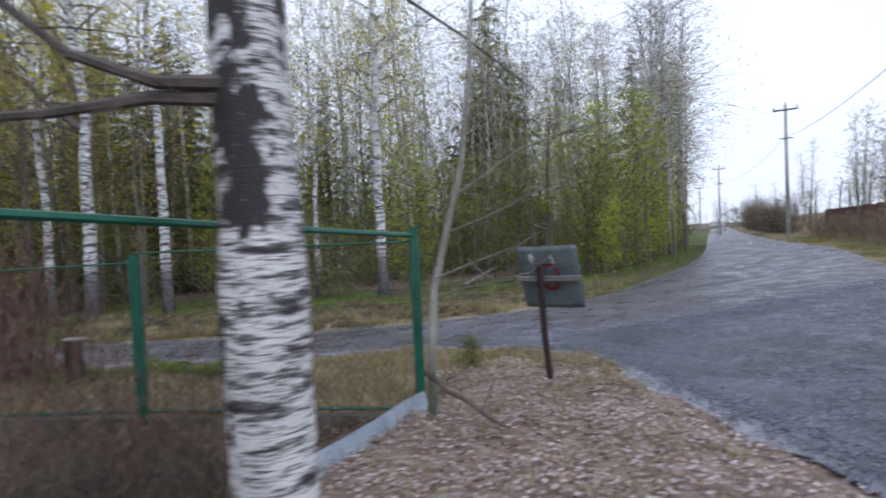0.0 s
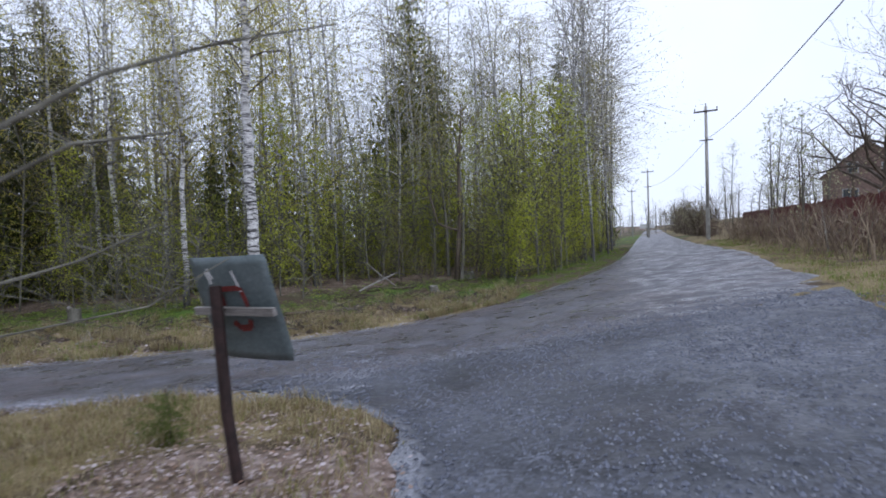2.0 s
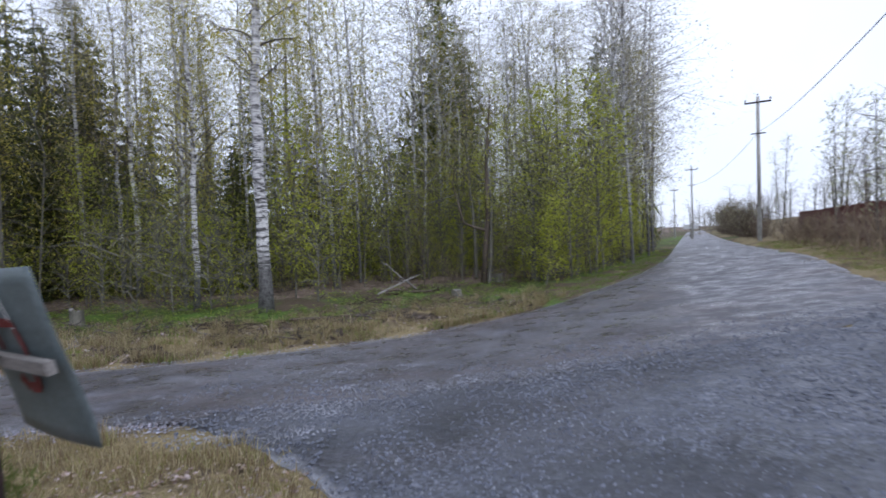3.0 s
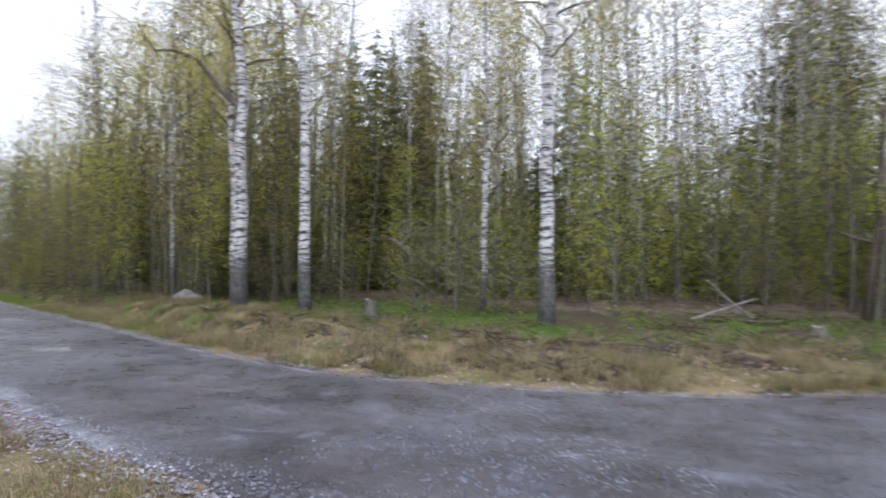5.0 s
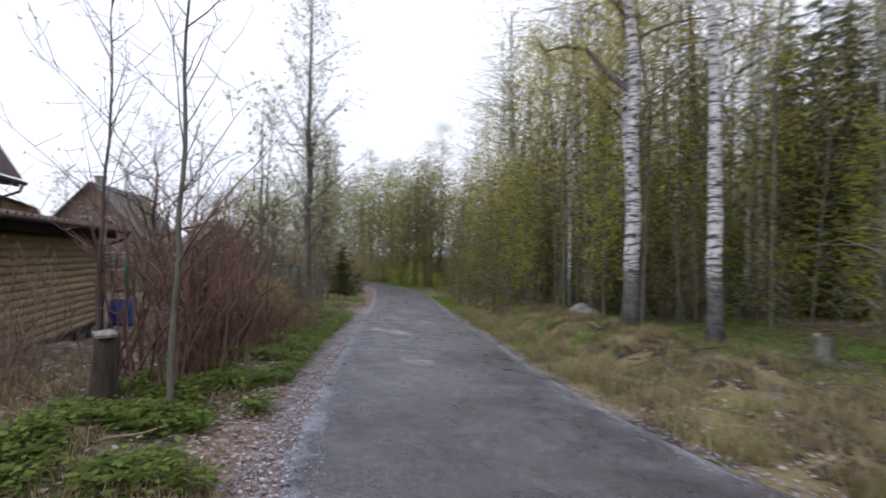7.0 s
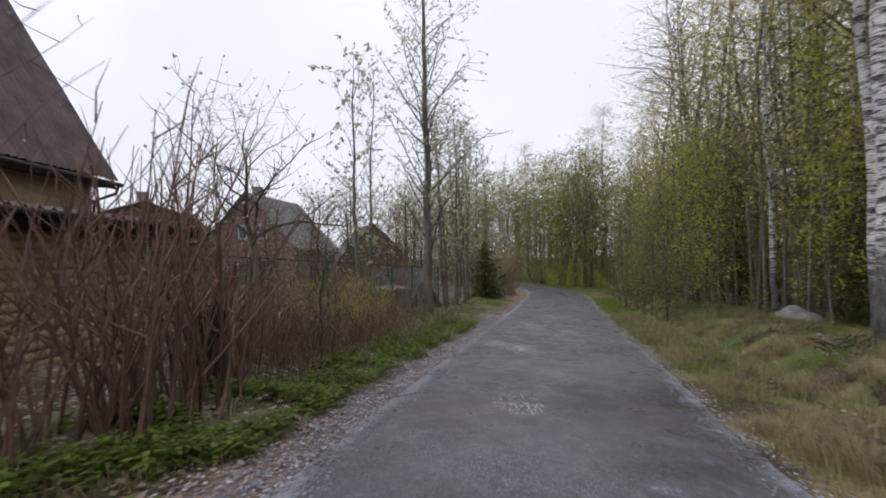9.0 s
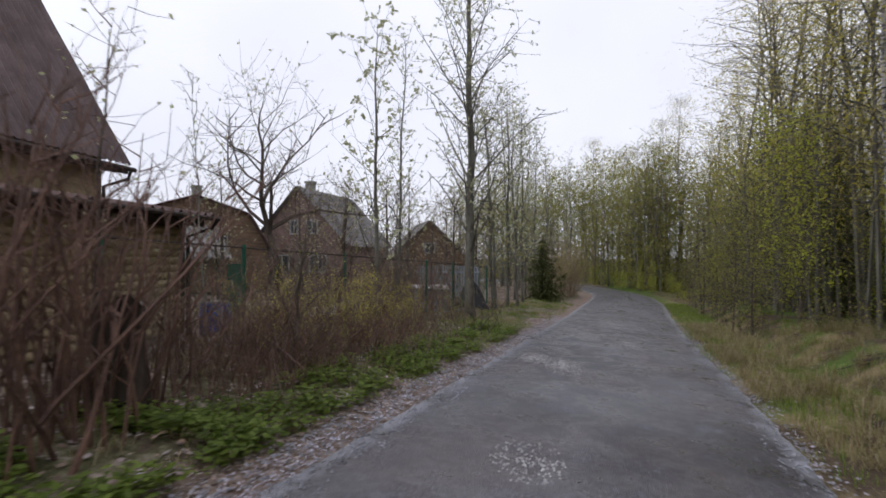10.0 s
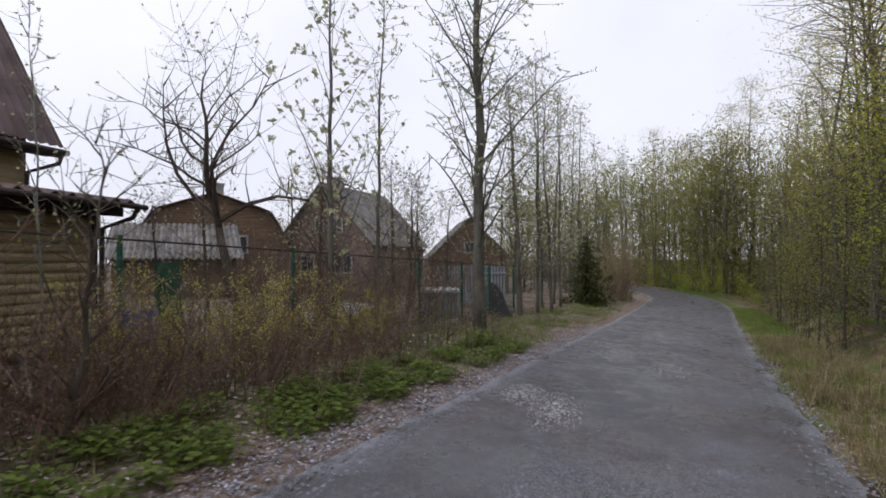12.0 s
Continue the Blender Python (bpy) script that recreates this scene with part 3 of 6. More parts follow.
def zone_at(x, y):
    """Shares of litter, green and straw on the ground, and how uneven it may be."""
    d = y - along(FOREST_EDGE, x)
    e = along(NEAR_EDGE, x) - y
    if d > -0.3:
        edge = 1 - smooth_step(3.0, 6.5, d + 1.5 * wobble(x, y, 0.3))
        right = smooth_step(3.5, 6, x)
        straw = edge * (0.66 - 0.25 * right) + 0.6 * wobble(x, y, 1.1, 11)
        green = 0.2 + 0.3 * right * edge + 0.45 * wobble(x, y, 0.7, 17) + 0.38 * smooth_step(3, 6, d) * (1 - smooth_step(11, 16, d)) + 0.35 * smooth_step(-8, -14, x) * edge
        return 0.25 + 0.35 * smooth_step(8, 14, d), green, straw, smooth_step(-0.3, 1.5, d)
    if e > -0.3:
        on_tip = smooth_step(-4, -1.5, x)
        cut = 0.0 if x > 0.2 else 2.2 * smooth_step(0.2, -0.4, x)
        lit = on_tip * (1 - smooth_step(6.0 - 0.4 * cut, 8.2 - 1.1 * cut, y)) * 0.95 + (1 - on_tip) * (0.55 + 0.5 * (1 - smooth_step(0.1, 0.9, e)))
        green = (1 - on_tip) * (0.6 - 0.3 * smooth_step(2, 4, e)) + on_tip * 0.25
        straw = on_tip * (0.25 + 0.5 * smooth_step(6.0 - 0.3 * cut, 7.6 - 0.9 * cut, y) + 0.3 * wobble(x, y, 0.9, 13)) + (1 - on_tip) * 0.35
        return lit, green, straw, smooth_step(-0.3, 1.2, e)
    return 0.35, 0.75, 0.35, 0.3 if x > 8 else 0.0


def axis_steps(spans):
    out = []
    for a, b, s in spans:
        k = max(1, round((b - a) / s))
        out += [a + (b - a) * i / k for i in range(k)]
    return out + [spans[-1][1]]


def uneven(x, y, rough):
    """How far the ground departs from its lie at a spot."""
    if -14 < y < 10.6 and np.interp(y, [p[0] for p in LAP_LEFT], [p[1] for p in LAP_LEFT]) - 0.1 < x < np.interp(y, [p[0] for p in LAP_RIGHT], [p[1] for p in LAP_RIGHT]) + 0.2:
        rough = 0
    wild = 1.6 if y > along(FOREST_EDGE, x) else 1.0
    return rough * wild * (0.09 * wobble(x, y, 0.8) + 0.07 * wobble(x, y, 1.9, 4.0)) - (0.035 if rough < 0.05 else 0)


def surface(x, y):
    return terrain(x, y) + uneven(x, y, zone_at(x, y)[3])


def make_ground():
    xs = axis_steps([(-900, -120, 60), (-120, -45, 7.5), (-45, -36, 1.5), (-36, -24, 0.6), (-24, 10, 0.3), (10, 30, 1.0), (30, 120, 7.5), (120, 900, 60)])
    ys = axis_steps([(-900, -60, 60), (-60, -5, 5), (-5, 0, 1.0), (0, 24, 0.3), (24, 60, 1.5), (60, 120, 6), (120, 900, 60)])
    verts, zones = [], []
    for y in ys:
        for x in xs:
            lit, gr, st, rough = zone_at(x, y)
            z = terrain(x, y) + uneven(x, y, rough)
            verts.append((x, y, z))
            zones.append((lit, gr, st, 1))
    w = len(xs)
    faces = [(j * w + i, j * w + i + 1, (j + 1) * w + i + 1, (j + 1) * w + i) for j in range(len(ys) - 1) for i in range(w - 1)]
    me = bpy.data.meshes.new("ground")
    me.from_pydata(verts, [], faces)
    me.polygons.foreach_set("use_smooth", [True] * len(faces))
    col = me.attributes.new("zones", "FLOAT_COLOR", "POINT")
    col.data.foreach_set("color", [c for z in zones for c in z])
    me.materials.append(GROUND)
    tagged(new("ground", me), "uneven ground of soil, straw, moss and fallen leaves", "ground", kind="structure")


def strip(name, rows, mat, lift, label, fray):
    """A paved strip: rows of left and right edge points, frayed and dipping into the ground at its edges."""
    across = 16
    verts, edges, faces = [], [], []
    for i, (xa, ya, xb, yb) in enumerate(rows):
        width = math.hypot(xb - xa, yb - ya)
        for k in range(across + 1):
            t = k / across
            t = 0.5 - 0.5 * math.cos(math.pi * t) * (0.55 + 0.45 * abs(math.cos(math.pi * t)))
            x, y = xa + (xb - xa) * t, ya + (yb - ya) * t
            side = min(t, 1 - t) * width
            if name != 'road':
                y += (0.9 * wobble(x, 0, 0.7, 5.0) + 0.35 * wobble(x, 0, 2.6, 5.0)) * smooth_step(8, 11, y)
            if k in (0, across):
                f = fray * wobble(x, y, 1.3, 2.0) * (1 if k else -1)
                x, y = x + (xb - xa) / width * f, y + (yb - ya) / width * f
            z = terrain(x, y) + lift * smooth_step(0, 0.5, side) + 0.012 * wobble(x, y, 0.9, 8.0) - (0.04 if k in (0, across) else 0)
            verts.append((x, y, z))
            seam = (name == 'road' and t > 0.5 and -1 < x < 9.5) or (name != 'road' and (y > 9.3 or t > 0.5))
            edges.append(0.0 if seam else max(0.0, 1 - side / 0.5))
    w = across + 1
    for i in range(len(rows) - 1):
        for k in range(across):
            faces.append((i * w + k, i * w + k + 1, (i + 1) * w + k + 1, (i + 1) * w + k))
    me = bpy.data.meshes.new(name)
    me.from_pydata(verts, [], faces)
    me.polygons.foreach_set("use_smooth", [True] * len(faces))
    at = me.attributes.new("edge", "FLOAT", "POINT")
    at.data.foreach_set("value", edges)
    me.materials.append(mat)
    me.update()
    if me.polygons[len(me.polygons) // 2].normal.z < 0:
        me.flip_normals()
    tagged(new(name, me), label, "road", kind="structure")


def spline(rows, gap):
    """Rows of numbers made smooth and dense."""
    out = []
    for i in range(len(rows) - 1):
        p = [np.array(rows[max(0, min(len(rows) - 1, i + k))], float) for k in (-1, 0, 1, 2)]
        size = np.hypot(*(p[2] - p[1])[:2])
        k = max(2, int(size / (gap if size < 25 else 4)))
        for j in range(k):
            t = j / k
            out.append(tuple(p[1] + (p[2] - p[1]) * t) if size > 25 else tuple(
                0.5 * ((2 * p[1]) + (p[2] - p[0]) * t + (2 * p[0] - 5 * p[1] + 4 * p[2] - p[3]) * t * t + (3 * p[1] - p[0] - 3 * p[2] + p[3]) * t ** 3)))
    return out + [rows[-1]]


make_ground()
strip("road", spline(PAIRS, 0.35), ASPHALT, 0.035, "worn damp grey asphalt road with gritty pale edges", 0.36)
lap = []
for j in range(76):
    y = -14 + 25 * j / 75
    lap.append((float(np.interp(y, [p[0] for p in LAP_LEFT], [p[1] for p in LAP_LEFT])), y, float(np.interp(y, [p[0] for p in LAP_RIGHT], [p[1] for p in LAP_RIGHT])), y))
strip("gravel_apron", lap, GRAVEL, 0.022, "dark blue-grey crushed stone apron meeting the road", 0.3)

# ---- near the start: big birch, green fence, turned sign ----
def near_birch():
    r = random.Random(3)
    ob = thing("birch_tree", on_ground(-0.91, 2.75, 0, 0.1), "thick old birch with black-banded white bark beside a green fence", "birch tree")
    b = Build()
    pts = wander(r, (0, 0, -0.2), (-0.12, 0.25, 9), 22, 0.012)
    b.tube(pts, [0.245 * (1 - 0.03 * i) + (0.05 if i == 0 else 0) for i in range(23)], 20)
    b.v = [(x + 0.03 * noise.noise(Vector((x * 6, y * 6, z * 1.2))), y + 0.03 * noise.noise(Vector((x * 6, y * 6, z * 1.2 + 9))), z) for x, y, z in b.v]
    part("trunk", b, BARK_BIG, ob, "", True)
    for k, (h, ends) in enumerate([(2.42, [(-0.5, -0.05, 2.44), (-0.95, -0.15, 2.36), (-1.6, -0.2, 2.33), (-2.4, -0.3, 2.6)]), (2.5, [(-0.45, -0.1, 2.5), (-0.8, -0.2, 2.62), (-1.2, -0.4, 3.0), (-1.6, -0.5, 3.7)]),
                                   (3.2, [(0.6, 1.2, 3.5), (1.2, 2.4, 3.55), (2.0, 3.4, 3.3)])]):
        l = Build().tube([(0, 0, h)] + ends, [q * (0.4 if k == 2 else 1) for q in (0.045, 0.035, 0.026, 0.018, 0.008)][:len(ends) + 1], 6, False)
        for e in range(26 if k < 2 else 8):
            a = Vector(ends[e % len(ends)]).lerp(Vector(ends[(e + 1) % len(ends)]), r.random() * 0.6)
            l.tube(wander(r, a, a + Vector((r.uniform(-0.7, 0.7), r.uniform(-0.5, 0.7), r.uniform(-0.5, 0.5))), 3, 0.04), [0.006, 0.004, 0.003, 0.002], 3, False)
        part("limb", l, TWIG, ob, "dark bare limb")
    c = Build()
    for i in range(1500):
        a, d = r.uniform(1.9, 4.6), r.uniform(0.8, 3.4)
        c.leaf((math.cos(a) * d, math.sin(a) * d, r.uniform(2.9, 5.2) - 0.1 * d), 0.035 * r.uniform(0.6, 1.3), r)
    part("crown", c, LEAF_SPRING, ob)


def frame_panel(name, a, b, za, zb, height, parent, top=0.024):
    """A steel frame between two feet, with a coarse wire net in it."""
    a, b = Vector((*a, za)), Vector((*b, zb))
    net = Build()
    up = Vector((0, 0, height))
    for p, q in ((a + up, b + up), (a, b)):
        part("rail", Build().tube([p, q], [top if p.z > a.z + 0.1 else 0.024] * 2, 6), GREEN_PAINT, parent)
    k = max(4, int((b - a).length / 0.1))
    for i in range(k):
        for s in (-1, 1):
            t0, t1 = i / k, i / k + s * height / (b - a).length
            h1 = 1.0
            if t1 > 1:
                h1, t1 = (1 - t0) / (t1 - t0), 1
            if t1 < 0:
                h1, t1 = t0 / (t0 - t1), 0
            net.tube([a.lerp(b, t0), a.lerp(b, t1) + up * h1], [0.0014, 0.0014], 3, False)
    part("wire_net", net, RUSTY, parent, "thin rusty wire net")


def green_fence():
    ob = thing("metal_fence", pose(0, 0, 0), "green painted steel frame fence with wire net, bare shrubs behind", "fence")
    corner, left, near = (-0.29, 5.45), (-3.3, 5.75), (-2.9, -0.6)
    zc = terrain(*corner) - 0.02
    for (x, y), top in ((corner, 1.56), (left, 1.4), ((-6.6, 6.1), 1.3), (near, 1.8)):
        p = Build().box((-0.045, -0.045, terrain(x, y) - 0.15), (0.045, 0.045, top), pose(x, y, 0, 0, 0, 8))
        post = part("post", p, GREEN_PAINT, ob)
        part("cap", Build().box((-0.05, -0.05, top), (0.05, 0.05, top + 0.012), pose(x, y, 0, 0, 0, 8)), GREEN_PAINT, post)
    frame_panel("panel", corner, left, zc, zc, 1.7, ob, 0.011)
    frame_panel("panel", left, (-6.6, 6.1), zc, zc - 0.05, 1.6, ob, 0.011)
    frame_panel("panel", corner, near, zc, zc + 0.3, 1.76, ob)
    for a, b, h in ((corner, left, 0.24), (left, (-6.6, 6.1), 0.24)):
        d = Vector(b) - Vector(a)
        m = pose(a[0], a[1], zc - 0.3, 0, 0, math.degrees(math.atan2(d.y, d.x)))
        part("plinth", Build().box((0.04, -0.06, 0), (d.length - 0.04, 0.06, h), m), PLINTH, ob, "dark stained concrete plinth")
    d = Vector(near) - Vector(corner)
    m = pose(corner[0], corner[1], zc - 0.14, 0, 0, math.degrees(math.atan2(d.y, d.x)))
    s = Build()
    k = 14
    for i in range(k + 1):
        for y, z in ((0.03, 0.32), (0.19, 0.0)):
            p = m @ Vector((0.02 + i * d.length / k, y, z + 0.01 * math.sin(i * 1.9) + 0.016 * i))
            s.v.append(tuple(p))
    for i in range(k):
        s.f.append((2 * i, 2 * i + 1, 2 * i + 3, 2 * i + 2))
    base = part("base_sheet", s, BASE_BOARD, ob, "blue-grey sheet metal skirt")
    mod = base.modifiers.new("thickness", "SOLIDIFY")
    mod.thickness = 0.012


def turned_sign():
    m = pose(1.14, 6.18, terrain(1.14, 6.18), 0, 0, -35)
    ob = thing("road_sign", m, "back of a bent grey metal sign on a rusty post", "sign")
    part("post", Build().tube([(0.06, 0.02, -0.2), (0.01, -0.03, 0.5), (-0.02, -0.05, 1.36)], [0.04, 0.04, 0.04], 8), RUSTY, ob)
    tilt = pose(0.05, 0.07, 1.19, 13, -1.5, 0) @ Matrix.Scale(0.94, 4)
    b = Build()
    nx, nz, t = 10, 12, 0.004
    for i in range(nx + 1):
        for k in range(nz + 1):
            x, z = -0.4 + 0.8 * i / nx, -0.4 + 0.8 * k / nz
            cut = 0.012
            cx = min(max(x, -0.4 + cut), 0.4 - cut)
            if k in (0, nz):
                x = cx
            y = 0.012 * (x / 0.3) ** 2 - 0.02 * math.sin(z * 5)
            b.v.append(tuple(tilt @ Vector((x, y, z))))
    for i in range(nx):
        for k in range(nz):
            q = i * (nz + 1) + k
            b.f.append((q, q + nz + 1, q + nz + 2, q + 1))
    plate = part("plate", b, GREY_STEEL, ob, "bent dull grey plate", True)
    mod = plate.modifiers.new("thickness", "SOLIDIFY")
    mod.thickness = t
    part("crossbar", Build().box((-0.41, -0.06, -0.025), (0.41, -0.025, 0.03), tilt), OLD_WOOD, ob, "weathered wooden crossbar")

    def stroke(pts, w, mat, name):
        s = Build()
        for (x0, z0), (x1, z1) in zip(pts, pts[1:]):
            d = Vector((x1 - x0, 0, z1 - z0))
            nrm = Vector((-d.z, 0, d.x)).normalized() * w / 2
            k = len(s.v)
            for x, z, sg in ((x0, z0, 1), (x0, z0, -1), (x1, z1, -1), (x1, z1, 1)):
                y = 0.012 * (x / 0.3) ** 2 - 0.02 * math.sin(z * 5) - 0.009
                s.v.append(tuple(tilt @ (Vector((x, y, z)) + nrm * sg)))
            s.f.append((k, k + 1, k + 2, k + 3))
        part(name, s, mat, plate)

    stroke([(-0.12, 0.03), (-0.12, 0.16), (0.1, 0.17), (0.12, 0.04), (0.1, -0.02)], 0.04, RED_PAINT, "red_mark")
    stroke([(-0.08, -0.1), (-0.02, -0.15), (0.08, -0.14), (0.1, -0.08)], 0.05, RED_PAINT, "red_mark")
    stroke([(-0.22, 0.3), (-0.19, 0.2)], 0.03, WHITE_PAINT, "white_scratch")
    stroke([(-0.2, 0.32), (-0.16, 0.24)], 0.025, WHITE_PAINT, "white_scratch")
    stroke([(0.06, 0.3), (0.1, 0.14)], 0.02, WHITE_PAINT, "white_scratch")


near_birch()
green_fence()
turned_sign()


# ---- utility poles and wire ----
def utility_pole(x, y, height):
    ob = thing("utility_pole", on_ground(x, y, -35), "weathered wooden utility pole on a concrete stub with two crossarms", "utility pole", "poles along the road")
    part("pole", Build().tube([(0, 0, 0.4), (0, 0, height)], [0.13, 0.09], 10), POLE_WOOD, ob, "", True)
    part("stub", Build().box((-0.13, -0.3, -0.2), (0.13, -0.1, 2.2)), CONCRETE, ob)
    arm = part("crossarm", Build().box((-0.75, -0.15, height - 0.42), (0.75, -0.05, height - 0.32)), DARK_WOOD, ob)
    for dx in (-0.7, 0.7):
        part("insulator", Build().tube([(dx, -0.1, height - 0.32), (dx, -0.1, height - 0.22), (dx, -0.1, height - 0.12)], [0.02, 0.05, 0.035], 8), CONCRETE, arm)
    part("top_pin", Build().tube([(0, 0, height), (0, 0, height + 0.2)], [0.025, 0.035], 6), DARK_WOOD, ob)
    part("bracket", Build().box((-0.42, -0.14, height - 2.4), (0.42, -0.08, height - 2.33)), DARK_WOOD, ob)
    return ob


first_pole = utility_pole(24.6, 38.2, 9.3)
for x, y in ((37.5, 72.5), (50, 104), (68, 150), (88, 200)):
    copy_thing(first_pole, on_ground(x, y, -32))
CABLE_END = (9.1, 8.56, 5.27)
wire = Build()
za, pts = terrain(24.6, 38.2) + 7.0, []
for i in range(25):
    t = i / 24
    x, y = 24.6 + (CABLE_END[0] - 24.6) * t, 38.2 + (CABLE_END[1] - 38.2) * t
    pts.append((x, y, za + (CABLE_END[2] - za) * t - 0.35 * math.sin(math.pi * t)))
wire.tube(pts, [0.012] * 25, 4, False)
tagged(part("power_cable", wire, BLACK), "thin black power cable slung from the pole", "cable")
wire = Build()
wire.tube([(24.6 + 12.9 * t, 38.2 + 34.3 * t, za * (1 - t) + (terrain(37.5, 72.5) + 7) * t - 3.2 * t * (1 - t)) for t in [i / 16 for i in range(17)]], [0.012] * 17, 4, False)
tagged(part("power_cable", wire, BLACK), "thin black power cable between two poles", "cable")
notice = thing("white_board", on_ground(44, 86, -35), "small white board on a post by the far road", "sign")
part("board", Build().box((-1.1, -0.03, 1.3), (1.1, 0.03, 2.0)), WHITE_PAINT, notice)
part("post", Build().box((-0.05, 0.03, 0), (0.05, 0.1, 2.0)), POLE_WOOD, notice)

# ---- houses and sheds ----
def sheet_roof(name, a, b, c, d, mat, parent, wave=0.17, amp=0.025, thick=0.02):
    """A corrugated sheet with corners a, b along the eave and d, c along the ridge."""
    a, b, c, d = (Vector(p) for p in (a, b, c, d))
    n = max(8, int((b - a).length / wave * 4))
    nrm = (b - a).cross(d - a).normalized()
    s = Build()
    for i in range(n + 1):
        t = i / n
        off = nrm * amp * math.sin(2 * math.pi * t * n / 4)
        for k in range(5):
            u = k / 4
            s.v.append(tuple(a.lerp(b, t).lerp(d.lerp(c, t), u) + off + nrm * (0.012 if k in (1, 3) else 0)))
    for i in range(n):
        for k in range(4):
            q = i * 5 + k
            s.f.append((q, q + 5, q + 6, q + 1))
    ob = part(name, s, mat, parent)
    mod = ob.modifiers.new("thickness", "SOLIDIFY")
    mod.thickness = thick
    return ob


def board_wall(x0, x1, y, z0, z1, pitch, mat, parent, m, thick=0.05):
    """Horizontal rounded boards laid one on another along x, facing +y."""
    k = max(1, round((z1 - z0) / pitch))
    h = (z1 - z0) / k
    shared = {}
    for i in range(k):
        s = Build()
        for x in (x0, x1):
            for yy, zz in ((-thick, 0.0), (0.0, 0.004), (0.028, 0.3 * h), (0.03, 0.62 * h), (0.0, h - 0.004), (-thick, h)):
                s.v.append(tuple(m @ Vector((x, y + yy, z0 + i * h + zz))))
        for j in range(5):
            s.f.append((j, j + 1, j + 7, j + 6))
        s.f += [(5, 4, 3, 2, 1, 0), (6, 7, 8, 9, 10, 11), (0, 6, 11, 5)]
        part("board", s, mat, parent)


def window(parent, m, w, h, bars=2):
    """A framed window on a wall that faces +y of m."""
    win = part("window", Build().box((-w / 2, -0.02, -h / 2), (w / 2, 0.02, h / 2), m), GLASS, parent, "dark window pane")
    f = Build()
    for x in (-w / 2, w / 2):
        f.box((x - 0.05, 0.0, -h / 2 - 0.05), (x + 0.05, 0.07, h / 2 + 0.05), m)
    for z in (-h / 2, h / 2):
        f.box((-w / 2 + 0.05, 0.0, z - 0.05), (w / 2 - 0.05, 0.065, z + 0.05), m)
    for i in range(1, bars):
        x = -w / 2 + w * i / bars
        f.box((x - 0.025, 0.021, -h / 2 + 0.05), (x + 0.025, 0.055, h / 2 - 0.05), m)
    part("frame", f, FRAME_PAINT, win, "dull whitish frame")
    return win


def gable_house(name, m, label, half, depth, eave, ridge, wall_mat, roof_mat, knee=None, windows=(), chimney=None, over=0.35):
    """Gable end facing +y of m, ridge running back along -y. knee: (out, up) of a mansard break."""
    ob = thing(name, m, label, "house")
    prof = [(-half, 0), (-half, eave)] + ([(-half * knee[0], knee[1])] if knee else []) + [(0, ridge)] + ([(half * knee[0], knee[1])] if knee else []) + [(half, eave), (half, 0)]
    w = Build()
    n = len(prof)
    for y in (0, -depth):
        w.v += [(x, y, z) for x, z in prof]
    w.f += [tuple(reversed(range(n))), tuple(n + i for i in range(n))]
    for i in range(n):
        j = (i + 1) % n
        w.f.append((i, j, n + j, n + i))
    part("wall", w, wall_mat, ob)
    sl = [p for p in prof if p[1] > 0]
    for (xa, za), (xb, zb) in zip(sl, sl[1:]):
        up = 0.06
        ext = 0.3
        dx, dz = xb - xa, zb - za
        ln = math.hypot(dx, dz)
        a0 = (xa - dx / ln * ext, za - dz / ln * ext) if xa < xb and xa == -half else (xa, za)
        b0 = (xb + dx / ln * ext, zb + dz / ln * ext) if xb == half else (xb, zb)
        nx, nz = -dz / ln * up, dx / ln * up
        p = [(a0[0] + nx, over, a0[1] + nz), (a0[0] + nx, -depth - over, a0[1] + nz), (b0[0] + nx, -depth - over, b0[1] + nz), (b0[0] + nx, over, b0[1] + nz)]
        if xa >= 0:
            p = [p[3], p[2], p[1], p[0]]
        sheet_roof("roof", p[0], p[1], p[2], p[3], roof_mat, ob)
    for x, z, ww, hh in windows:
        window(ob, pose(x, 0.01, z), ww, hh)
    if chimney:
        x, y, z = chimney
        part("chimney", Build().box((x - 0.25, y - 0.25, z - 1.4), (x + 0.25, y + 0.25, z)).box((x - 0.3, y - 0.3, z), (x + 0.3, y + 0.3, z + 0.12)), CONCRETE, ob, "grey plastered chimney")
    return ob


